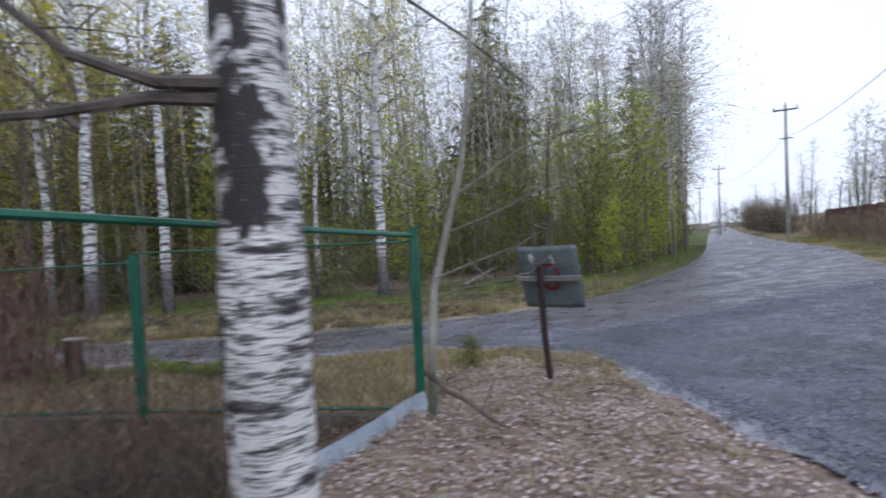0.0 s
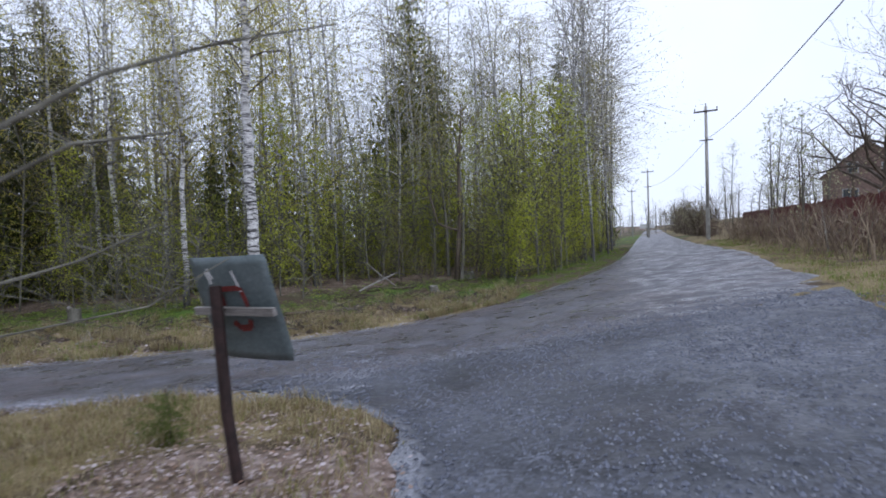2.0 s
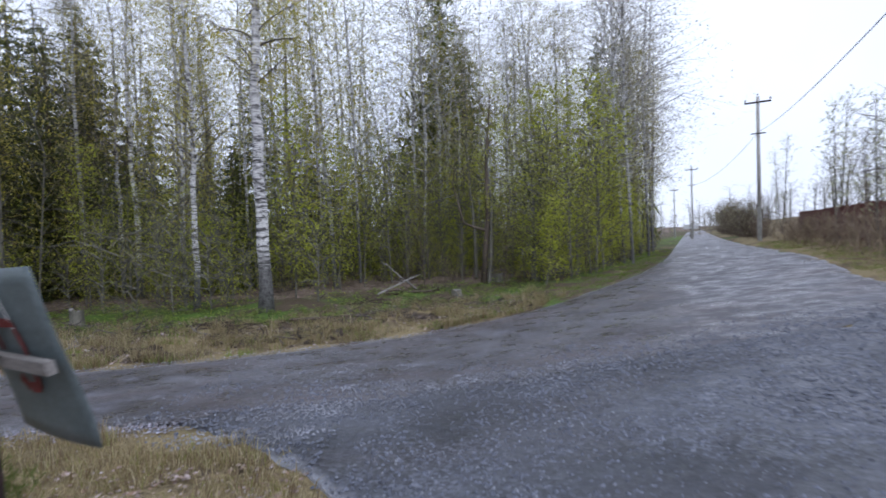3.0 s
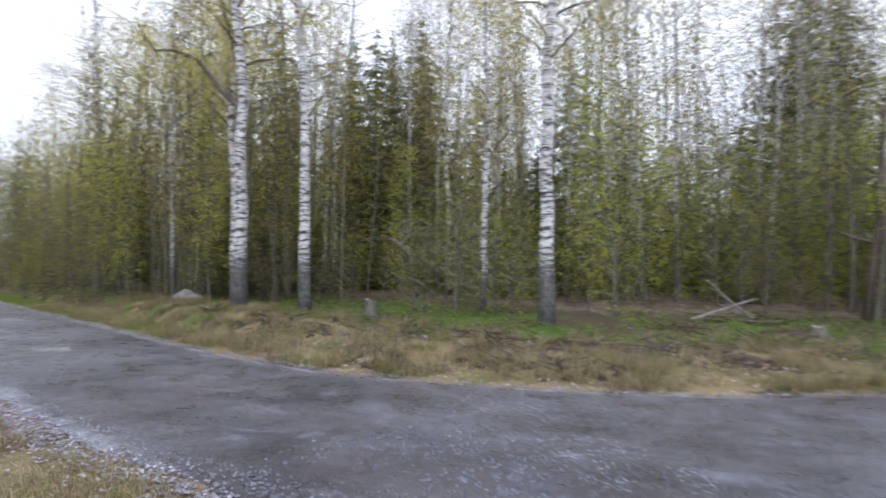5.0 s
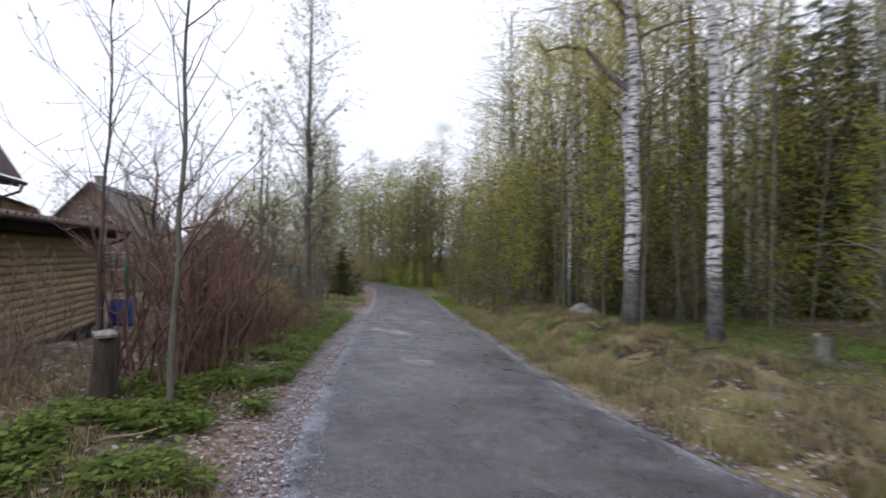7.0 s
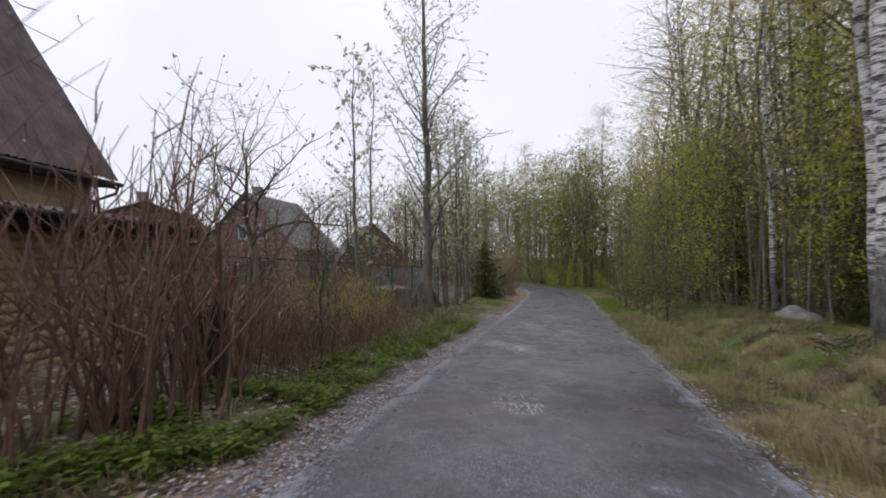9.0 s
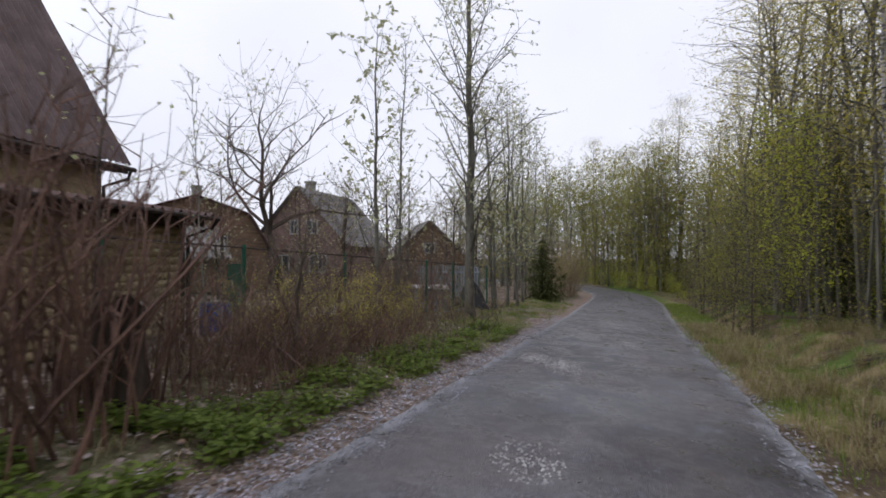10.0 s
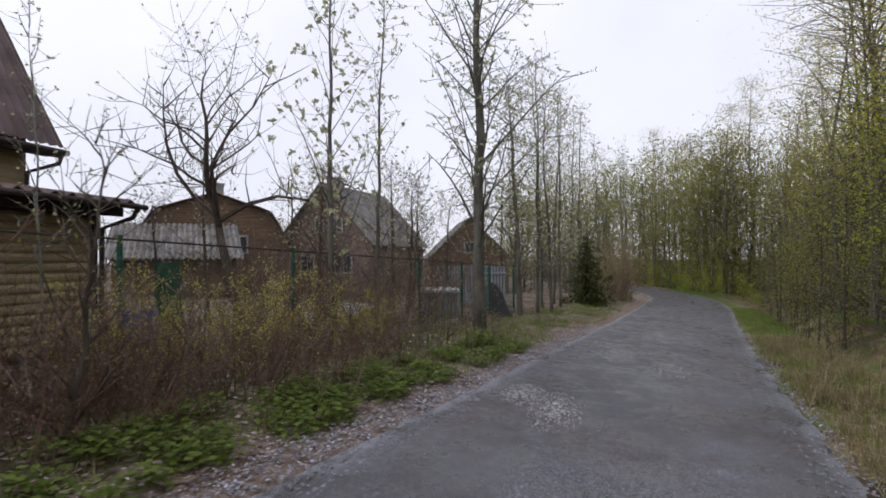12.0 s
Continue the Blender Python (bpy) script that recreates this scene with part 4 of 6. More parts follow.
def road_house():
    """The steep-roofed house whose long side faces the road."""
    g = terrain(-12, 3)
    ob = thing("house", pose(0, 0, 0, 0, 0, 0), "house with a steep brown corrugated roof and tan board walls", "house")
    x0, x1, y0, y1, ye = -15.6, -7.0, 3.0, -1.8, 3.38
    part("wall", Build().box((x0, y1, g - 0.4), (x1, y0, 2.95)), SIDING, ob)
    gb2 = Build()
    gb2.v += [(x0, y0, 2.95), (x0, y1, 2.95), (x0, 0.6, 7.0), (x1, y0, 2.95), (x1, y1, 2.95), (x1, 0.6, 7.0)]
    gb2.f += [(0, 2, 1), (3, 4, 5), (0, 3, 5, 2), (1, 2, 5, 4)]
    part("gable", gb2, SIDING, ob)
    sheet_roof("roof", (x0 - 0.45, ye, 2.83), (x1 + 0.5, ye, 2.83), (x1 + 0.5, 0.6, 7.5), (x0 - 0.45, 0.6, 7.5), ROOF_SLATE, ob, 0.2, 0.03)
    sheet_roof("roof", (x1 + 0.5, -2.2, 2.83), (x0 - 0.45, -2.2, 2.83), (x0 - 0.45, 0.6, 7.5), (x1 + 0.5, 0.6, 7.5), ROOF_SLATE, ob, 0.2, 0.03)
    part("fascia", Build().box((x0 - 0.42, ye - 0.09, 2.62), (x1 + 0.45, ye - 0.05, 2.79)), DARK_WOOD, ob)
    part("soffit", Build().box((x0 - 0.4, 3.003, 2.66), (x1 + 0.4, ye - 0.1, 2.69)), DARK_WOOD, ob)
    part("gutter", Build().tube([(x0 - 0.5, ye + 0.06, 2.72), (x1 + 0.5, ye + 0.06, 2.76)], [0.055, 0.055], 8), DARK_WOOD, ob)
    part("downpipe", Build().tube([(x0 - 0.4, ye + 0.04, 2.7), (x0 - 0.38, ye - 0.02, 2.5), (x0 + 0.05, 3.1, 2.28), (x0 + 0.06, 3.08, 1.0)], [0.04] * 4, 8), DARK_WOOD, ob)


def shed():
    g = terrain(-11, 6) - 0.12
    ob = thing("shed", pose(0, 0, 0), "shed of yellow-brown rounded boards under a ragged corrugated roof", "shed")
    x0, x1, yf, yb = -14.75, -6.2, 5.55, 3.2
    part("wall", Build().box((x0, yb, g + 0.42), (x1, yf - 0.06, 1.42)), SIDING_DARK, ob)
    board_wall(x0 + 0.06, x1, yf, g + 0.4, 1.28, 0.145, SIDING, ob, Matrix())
    part("plinth", Build().box((x0 + 0.1, yb + 0.1, g - 0.3), (x1, yf - 0.08, g + 0.4)), CONCRETE, ob, "dark stained plinth")
    for i in range(10):
        x = x0 + 0.5 + i * 0.88
        part("plinth_post", Build().box((x - 0.05, yf - 0.078, g - 0.3), (x + 0.05, yf + 0.02, g + 0.36)), DARK_WOOD, ob)
    part("sill", Build().box((x0, yf - 0.07, g + 0.36), (x1, yf + 0.05, g + 0.398)), DARK_WOOD, ob)
    part("corner_board", Build().box((x0 - 0.03, yf - 0.06, g + 0.4), (x0 + 0.058, yf + 0.05, 1.4)), DARK_WOOD, ob)
    part("fascia", Build().box((x0 - 0.25, yf + 0.3, 1.3), (x1 + 0.2, yf + 0.34, 1.47)), DARK_WOOD, ob)
    part("soffit", Build().box((x0 - 0.2, yf + 0.06, 1.32), (x1 + 0.2, yf + 0.29, 1.34)), DARK_WOOD, ob)
    sheet_roof("roof", (x0 - 0.33, yf + 0.6, 1.5), (x1 + 0.3, yf + 0.6, 1.5), (x1 + 0.3, yb - 0.1, 1.95), (x0 - 0.33, yb - 0.1, 1.95), ROOF_RED, ob, 0.26, 0.05)
    part("gutter", Build().tube([(x0 - 0.45, yf + 0.62, 1.46), (x1 + 0.3, yf + 0.62, 1.48)], [0.045] * 2, 8), DARK_WOOD, ob)
    part("downpipe", Build().tube([(x0 - 0.3, yf + 0.6, 1.45), (x0 - 0.28, yf + 0.5, 1.28), (x0 - 0.06, yf + 0.1, 1.1), (x0 - 0.06, yf + 0.1, g)], [0.04] * 4, 8), DARK_WOOD, ob)


road_house()
shed()
gable_house("house", pose(-35.6, -0.9, terrain(-36, -0.6), 0, 0, -97), "far dacha house with pink walls and a steep grey gable roof", 3.1, 7.0, 2.9, 6.3, PINK_WALL, ROOF_GREY,
            windows=((-0.9, 3.9, 0.7, 0.8), (0.3, 3.9, 0.5, 0.8), (-1.3, 1.7, 1.1, 1.0), (1.1, 1.7, 0.9, 1.0)), chimney=(0.6, -2.5, 6.9))
gable_house("house", pose(-31.5, -5.0, terrain(-31.5, -5), 0, 0, -50), "dacha house with a broken brown mansard roof", 3.8, 7.0, 2.3, 5.0, SIDING_DARK, ROOF_RED, knee=(0.72, 4.1),
            windows=((1.2, 2.4, 0.8, 0.9), (-1.2, 2.4, 0.8, 0.9)), chimney=(-0.3, -2.0, 5.7))
annex = thing("shed", pose(-27.2, -3.6, terrain(-27, -3.6), 0, 0, -50), "low timber outbuilding with a grey corrugated lean-to roof", "shed")
part("wall", Build().box((-2.4, -3, 0), (2.4, 0, 1.75)), SIDING_DARK, annex)
sheet_roof("roof", (-2.7, 0.6, 1.6), (2.7, 0.6, 1.6), (2.7, -3.0, 3.3), (-2.7, -3.0, 3.3), ROOF_GREY, annex, 0.24, 0.06)
gable_house("house", pose(-48, 5, terrain(-48, 5), 0, 0, -70), "distant grey dacha house behind bare trees", 3.0, 7.0, 2.7, 5.6, SIDING_DARK, ROOF_GREY, windows=((0, 3.4, 0.8, 0.8), (-1, 1.5, 0.9, 0.9)))
gable_house("house", pose(46.5, 48.0, terrain(46, 48) - 0.3, 0, 0, 128), "brown two-storey dacha house behind a dark red fence", 3.6, 8.0, 3.6, 6.6, PINK_WALL, ROOF_RED,
            windows=((-1.6, 4.1, 1.3, 0.9), (1.2, 4.3, 0.8, 1.0), (-1.5, 1.9, 1.6, 0.9), (1.4, 1.9, 1.2, 0.9)), chimney=(0.5, -3, 7.4))

# ---- woods beyond the road ----
def birch_with_limb():
    ob = thing("birch_tree", on_ground(-13.05, 19.85, 20, 0.05), "tall birch with a dark rough foot and one long crooked limb", "birch tree")
    t, w, c, pts = tree_data(seed=11, height=20, radius=0.25, first=0.42, boughs=30, reach=3.6, rise=0.7, droop=0.9, twigs=10, twig_len=1.3, leaves=26, leaf=0.014, wisp=0.4, spread=0.12, bend=0.3, sides=12)
    part("trunk", t, BARK, ob, "", True)
    part("branchwork", w, TWIG, ob)
    part("crown", c, LEAF_SPRING, ob)
    r = random.Random(5)
    for z, ends in ((7.1, [(-0.8, -0.2, 7.8), (-1.7, -0.4, 8.9), (-2.6, -0.6, 9.3), (-3.5, -0.8, 9.4), (-4.2, -1.0, 10.4)]), (8.4, [(-0.5, 0.2, 9.2), (-1.1, 0.3, 10.6), (-1.6, 0.3, 12.0)])):
        l, lf = Build(), Build()
        m = Matrix.Rotation(radians(-15), 3, "Z")
        line = [Vector((0, 0, z))] + [m @ Vector(e) for e in ends]
        l.tube(line, [0.12 - 0.02 * i for i in range(len(line))], 7, False)
        for i in range(60):
            a = point_on(line, r.uniform(0.25, 1))
            e = a + Vector((r.uniform(-0.9, 0.9), r.uniform(-0.9, 0.9), r.uniform(-1.6, 0.5)))
            l.tube(wander(r, a, e, 3, 0.06), [0.012, 0.008, 0.005, 0.003], 3, False)
            for k in range(30):
                q = a.lerp(e, r.random())
                lf.spray(q + Vector((r.gauss(0, 0.2), r.gauss(0, 0.2), r.gauss(0, 0.2))), 0.4 * r.uniform(0.5, 1.3), 0.014, r, 0.8)
        part("limb", l, TWIG, ob, "dark crooked limb")
        part("foliage", lf, LEAF_SPRING, ob)


birch_with_limb()
tree("birch_tree", on_ground(-10.6, 20.65, 0, 0.05), BARK, LEAF_SPRING, "slender straight birch with speckled white bark", "birch tree",
     seed=12, height=19, radius=0.205, first=0.5, boughs=26, reach=2.6, rise=0.8, droop=0.8, twigs=9, twig_len=1.1, leaves=24, leaf=0.014, wisp=0.4, spread=0.12, bend=0.15, sides=12)
tree("birch_tree", on_ground(-2.5, 22.1, 0, 0.05), BARK, LEAF_SPRING, "tall birch with a mossy dark foot at the road edge", "birch tree",
     seed=13, height=20, radius=0.225, first=0.38, boughs=34, reach=2.4, rise=0.8, droop=0.9, twigs=10, twig_len=1.1, leaves=26, leaf=0.014, wisp=0.4, spread=0.12, bend=0.15, sides=12)

def crooked_tree():
    """A dark leaning trunk with one hooked bough at the edge of the wood."""
    r = random.Random(14)
    ob = thing("crooked_tree", on_ground(5.6, 29.6, 0, 0.05), "dark leaning forked tree with one hooked bough", "tree")
    stem = [(0, 0, -0.2), (0.12, 0, 1.2), (0.3, 0, 3.2), (0.35, 0.1, 6.0), (0.6, 0.1, 9.0)]
    part("trunk", Build().tube(stem, [0.17, 0.13, 0.11, 0.08, 0.03], 9), BROWN_BARK, ob, "", True)
    part("limb", Build().tube([(0.25, 0, 2.6), (-0.3, -0.1, 2.75), (-0.85, -0.1, 3.0), (-1.05, -0.1, 3.8), (-1.3, 0, 4.8), (-1.2, 0, 5.8)], [0.07, 0.06, 0.05, 0.04, 0.03, 0.015], 7), BROWN_BARK, ob)
    part("second_stem", Build().tube([(0.25, -0.1, -0.2), (0.4, -0.1, 1.5), (0.5, 0, 4.0), (0.3, 0, 7.0)], [0.1, 0.085, 0.06, 0.03], 8), GREY_BARK, ob, "grey second stem")
    tw, lf = Build(), Build()
    line = [Vector(p) for p in stem]
    for i in range(46):
        a = point_on(line, r.uniform(0.45, 1))
        e = a + Vector((r.gauss(0, 0.8), r.gauss(0, 0.8), r.uniform(0.1, 1.4)))
        tw.tube(wander(r, a, e, 3, 0.06), [0.02, 0.012, 0.007, 0.003], 3, False)
        for k in range(34):
            lf.leaf(a.lerp(e, r.uniform(0.3, 1)) + Vector((r.gauss(0, 0.16), r.gauss(0, 0.16), r.gauss(0, 0.16))), 0.05 * r.uniform(0.6, 1.3), r)
    part("branchwork", tw, BROWN_BARK, ob)
    part("crown", lf, LEAF_GREEN, ob)


crooked_tree()
BIRCHES = [
    dict(seed=21, height=18, radius=0.15, first=0.28, boughs=34, reach=3.4, rise=0.8, droop=0.6, twigs=9, twig_len=1.7, leaves=12, leaf=0.02, wisp=0.55, spread=0.22, fine=False),
    dict(seed=22, height=20, radius=0.17, first=0.33, boughs=34, reach=3.8, rise=0.85, droop=0.7, twigs=9, twig_len=1.8, leaves=13, leaf=0.02, wisp=0.55, spread=0.25, fine=False),
    dict(seed=23, height=15, radius=0.12, first=0.22, boughs=30, reach=3.0, rise=0.8, droop=0.45, twigs=9, twig_len=1.5, leaves=13, leaf=0.02, wisp=0.55, bend=0.8, spread=0.22, fine=False),
    dict(seed=24, height=18, radius=0.14, first=0.32, boughs=34, reach=3.2, rise=0.9, droop=0.5, twigs=10, twig_len=1.7, leaves=10, leaf=0.02, wisp=0.55, bend=0.6, spread=0.2, fine=False),
]
LEAVES = [LEAF_GREY, LEAF_SPRING, LEAF_SPRING, LEAF_GREY]
BARKS = [BARK_FAR, BARK, BARK_FAR, GREY_BARK]
protos = {}


def stand(kind, i, x, y, turn, scale):
    """A repeat of one of the kinds of forest plant."""
    m = on_ground(x, y, turn, 0.05, scale)
    if (kind, i) in protos:
        return copy_thing(protos[kind, i], m)
    if kind == "birch":
        ob = tree("birch_tree", m, BARKS[i], LEAVES[i], ("grey-white birch in the wood, barely in leaf", "white birch trunk with thin yellow-green crown", "leaning thin birch with yellow-green leaves", "bare grey alder trunk with fine twigs")[i],
                  "birch tree" if i < 3 else "tree", "birches of the wood" if i < 3 else "alders of the wood", **BIRCHES[i])
    elif kind == "spruce":
        ob = spruce("spruce_tree", m, "dark green spruce among the birches", 40 + i, (9.5, 12.5, 7.0)[i], 0.14, (2.3, 2.7, 2.0)[i], 0.06, (26, 32, 22)[i])
    elif kind == "green":
        ob = tree("young_tree", m, GREY_BARK, LEAF_GREEN, "young thin tree in fresh bright green leaf", "young tree", "green undergrowth",
                  seed=50 + i, height=(5.5, 7.5, 4.0)[i], radius=0.035, first=0.12, boughs=22, reach=(1.3, 1.6, 1.2)[i], rise=0.9, droop=0.1, twigs=8, twig_len=0.7, leaves=9, leaf=0.06, bend=0.5, sides=5, spread=0.1, fine=False)
    elif kind == "olive":
        ob = tree("young_tree", m, BROWN_BARK, LEAF_DULL, "thin undergrowth tree with small olive buds", "young tree", "olive undergrowth",
                  seed=60 + i, height=(6.0, 8.0, 4.5)[i], radius=0.04, first=0.1, boughs=23, reach=(1.4, 1.7, 1.3)[i], rise=1.0, droop=0.1, twigs=8, twig_len=0.9, leaves=7, leaf=0.045, bend=0.7, sides=5, spread=0.1, fine=False)
    else:
        ob = shrub("bush", m, "brown leafless brushwood at the edge of the wood", 70 + i, (2.2, 3.0, 1.6)[i], 26, 0.4, BROWN_BARK, LEAF_DULL, 2, 0.07, 3, 0.012, category="bush", group="brushwood of the wood", slim=False)
    protos[kind, i] = ob
    return ob


# trunks that stand out one by one
for i, x, y, s in ((1, -11.9, 32.4, 0.95), (0, -13.7, 34.0, 1.0), (2, -16.6, 38.1, 1.1), (0, -11.2, 36.8, 1.05), (3, -5.1, 37.8, 1.0), (1, -18.3, 30.5, 0.9), (1, -19.6, 31.0, 1.0), (2, -1.5, 30.5, 1.0), (0, 2.4, 37, 1.0),
                   (3, 5.6, 33.0, 0.75), (0, 8.5, 39, 1.0), (1, 11.0, 44, 1.1), (3, 13.0, 42.5, 1.05), (1, 14.5, 47, 1.1), (0, -24.5, 26.5, 1.0), (2, -8.2, 29.0, 1.0), (0, 16.0, 37.9, 0.75), (1, 19.5, 45.1, 0.85), (2, 17.5, 42.6, 0.95), (0, 23.9, 54.1, 1.0), (1, 27.6, 61.2, 1.0)):
    stand("birch", i, x, y, rng.uniform(0, 360), s)
for i, x, y, s in ((1, 6.2, 46.5, 1.5), (1, 4.6, 47.5, 1.3), (0, -16.5, 37.5, 0.95), (1, -9.0, 43.5, 0.9), (0, -12.6, 43.0, 0.9), (2, -20.5, 36.0, 1.0), (0, -25.0, 41.0, 1.0), (1, -30.0, 38.0, 1.0), (2, -4.0, 46.0, 1.2), (1, -31.5, 26.8, 0.55), (0, -20.0, 46, 1.1), (1, -17, 37.5, 0.85), (0, -21.2, 34, 1.0), (2, -23, 31.5, 1.0), (1, -27, 34, 1.0), (0, -19, 40.5, 1.2), (1, -24, 38.5, 1.0), (0, -9.2, 39.5, 1.1), (2, -7.4, 33.6, 1.1), (0, -29, 42, 1.2)):
    stand("spruce", i, x, y, rng.uniform(0, 360), s)

deep = random.Random(23)
for k in range(44):
    x = -44 + 64 * k / 44 + deep.uniform(-0.6, 0.6)
    stand("spruce", deep.randrange(3), x, along(FOREST_EDGE, x) + deep.uniform(20, 40), deep.uniform(0, 360), deep.uniform(0.6, 1.0))
for i, x, y, s in ((1, -28, 46, 1.25), (1, -25, 44.5, 1.15), (1, -22, 44.5, 1.2), (0, -17.8, 43, 1.3), (1, -31, 46, 1.1), (1, -19.6, 37.4, 0.9), (0, -14.6, 36.5, 1.0), (0, -22.4, 37.6, 1.1), (0, -11.9, 39.3, 1.0)):
    stand("spruce", i, x, y, 70 * x, s)

taken = []
for kind, count, near, deep, gap in (("birch", 22, 9.5, 30, 2.3), ("spruce", 10, 15, 38, 2.6), ("olive", 18, 8.0, 22, 1.4), ("green", 22, 8.5, 22, 1.3), ("brush", 18, 9.0, 22, 1.2)):
    made, tries = 0, 0
    while made < count and tries < 6000:
        tries += 1
        x = rng.uniform(-72, 36)
        d = near + (deep - near) * rng.random() ** 1.3
        if x < -15 or x > 5:
            d -= 0.6 * near * min(1.0, max(-15 - x, (x - 5) * 2) / 5)
        if kind == "green" and not (x > -9 or rng.random() < 0.6):
            continue
        y = along(FOREST_EDGE, x) + d
        if x > 4:
            y = along(FOREST_EDGE, x) + d * 1.7
        if -4 < x < 6 and d < 13 and kind == "birch":
            continue
        if -17 < x < 1 and d < 9 and kind != "brush" and rng.random() < 0.8:
            continue
        if any((x - a) ** 2 + (y - b) ** 2 < gap * gap for a, b, k in taken if k == kind):
            continue
        taken.append((x, y, kind))
        which, turn, size = rng.randrange(4 if kind == "birch" else 3), rng.uniform(0, 360), rng.uniform(0.75, 1.15)
        if not (kind == "spruce" and -9 < x < 10):
            stand(kind, which, x, y, turn, size)
        made += 1
for k in range(48):
    x = -15.5 - 36 * (k / 48) + rng.uniform(-0.5, 0.5)
    kind = ("olive", "birch" if x > -20 else "olive", "brush", "olive", "green", "olive")[k % 6]
    stand(kind, rng.randrange(3), x, along(FOREST_EDGE, x) + (rng.uniform(4.4, 8.5) if x > -23 else rng.uniform(2.0, 5.5)), rng.uniform(0, 360), rng.uniform(0.75, 1.1))
# the green wall along the right-hand road
for i in range(22):
    x = 8.0 + 14 * (i / 22) + rng.uniform(-0.5, 0.5)
    y = along(FOREST_EDGE, x) + rng.uniform(4.5, 9.5)
    stand("green", rng.randrange(3), x, y, rng.uniform(0, 360), rng.uniform(0.8, 1.25))
for i in range(16):
    x = 9 + 20 * (i / 16)
    stand("olive", rng.randrange(3), x, along(FOREST_EDGE, x) + rng.uniform(4, 8), rng.uniform(0, 360), rng.uniform(0.8, 1.2))


def far_wood(name, label, seed, count, place, low, high, leaf_mat, leaves, size, boughs=14, foot=0.0, girth=0.09, wide=1.0, bark=None):
    """A stretch of closed wood far off: bent stems, rising boughs and leaves in clumps along them."""
    r = random.Random(seed)
    stems, mass = Build(), Build()
    for i in range(count):
        x, y = place(r)
        z, h = terrain(x, y), r.uniform(low, high)
        g = girth * r.uniform(0.6, 1.4)
        line = [Vector((x, y, z - 0.1)), Vector((x + r.gauss(0, 0.02) * h, y + r.gauss(0, 0.02) * h, z + h * 0.5)), Vector((x + r.gauss(0, 0.035) * h, y + r.gauss(0, 0.035) * h, z + h))]
        stems.tube(line, [g, g * 0.65, 0.015], 5, False)
        big = r.uniform(0.7, 1.3)
        for k in range(boughs):
            u = foot + (0.98 - foot) * (k + r.random()) / boughs
            a = point_on(line, u)
            az, el = k * 2.4 + r.uniform(-0.7, 0.7), r.uniform(0.2, 1.1)
            reach = big * wide * (0.5 + 1.5 * math.sin(math.pi * min(1.0, 0.18 + 0.8 * (1 - u)))) * r.uniform(0.5, 1.2)
            m = a + Vector((math.cos(az) * math.cos(el), math.sin(az) * math.cos(el), math.sin(el))) * reach * 0.6
            e = m + Vector((math.cos(az + 0.3), math.sin(az + 0.3), r.uniform(-0.5, 0.5))) * reach * 0.5
            stems.tube([a, m, e], [0.028, 0.016, 0.006], 3, False)
            spots = [point_on([a, m, e], r.uniform(0.3, 1.0)) for _ in range(3)]
            puff = 0.12 + 0.17 * reach
            for w in range(max(1, leaves // boughs)):
                c = spots[w % 3]
                p = Vector((c.x + r.gauss(0, puff), c.y + r.gauss(0, puff), c.z + r.gauss(-0.3 * puff, puff)))
                if w % 2 == 0:
                    mass.spray(p, size * 2.8 * r.uniform(0.5, 1.3), size * 0.24, r, 0.5)
                else:
                    mass.leaf(p, size * 0.48 * r.uniform(0.6, 1.4), r)
    tagged(part(name + "_trunks", stems, bark or GREY_BARK), "grey trunks and boughs of " + label, "trees", kind="stuff")
    tagged(part(name + "_foliage", mass, leaf_mat), "dim foliage of " + label, "foliage", kind="stuff")


def behind(lo, hi, x0, x1):
    def place(r):
        x = r.uniform(x0, x1)
        return x, along(FOREST_EDGE, x) + r.uniform(lo, hi)
    return place


def off_crooked(r):
    """Inside the wood, but for the clearing round the crooked tree."""
    while True:
        x, y = behind(9.5, 24, -20, 22)(r)
        if not (1 < x < 8 and y < 33):
            return x, y


def outer_bend(r):
    x = r.uniform(-84, -61)
    return x, float(np.interp(x, [-88, -74, -62], [-8, 11, 20.5])) + r.uniform(3.5, 15)


far_wood("far_wood", "the closed wood behind the birches", 99, 150, behind(34, 60, -120, 80), 9, 15, LEAF_SHADED, 330, 0.36, 16, 0.0, 0.09, 1.5)
far_wood("tall_wood", "the tall birches deep in the wood", 91, 84, behind(20, 46, -75, 34), 15, 25, LEAF_GREY, 1000, 0.17, 26, 0.25, 0.1, 2.0, BARK_FAR)
far_wood("tall_green_wood", "the tall yellow-green birches deep in the wood", 90, 62, behind(17, 38, -70, 30), 13, 22, LEAF_SPRING, 950, 0.16, 26, 0.25, 0.1, 2.0, BARK_FAR)
far_wood("golden_wood", "the golden-green birches beside the crooked one", 86, 30, behind(6.5, 14, -30, -14.5), 11, 20, LEAF_SPRING, 1300, 0.125, 34, 0.15, 0.08, 1.8)
far_wood("middle_wood", "the tall grey birches behind the mossy one", 84, 30, behind(18, 38, -16, 13), 15, 23, LEAF_DULL, 900, 0.18, 30, 0.3, 0.1, 1.9, BARK_FAR)
far_wood("middle_thicket", "the undergrowth closing the wood", 83, 46, behind(16, 30, -12, 12), 3, 8, LEAF_UNDER, 420, 0.13, 18, 0.05, 0.05, 1.1)
far_wood("front_thicket", "the light undergrowth at the front of the wood", 82, 34, behind(8.0, 12, -30, -3), 1.4, 4.0, LEAF_DULL, 240, 0.075, 14, 0.05, 0.02, 0.6)
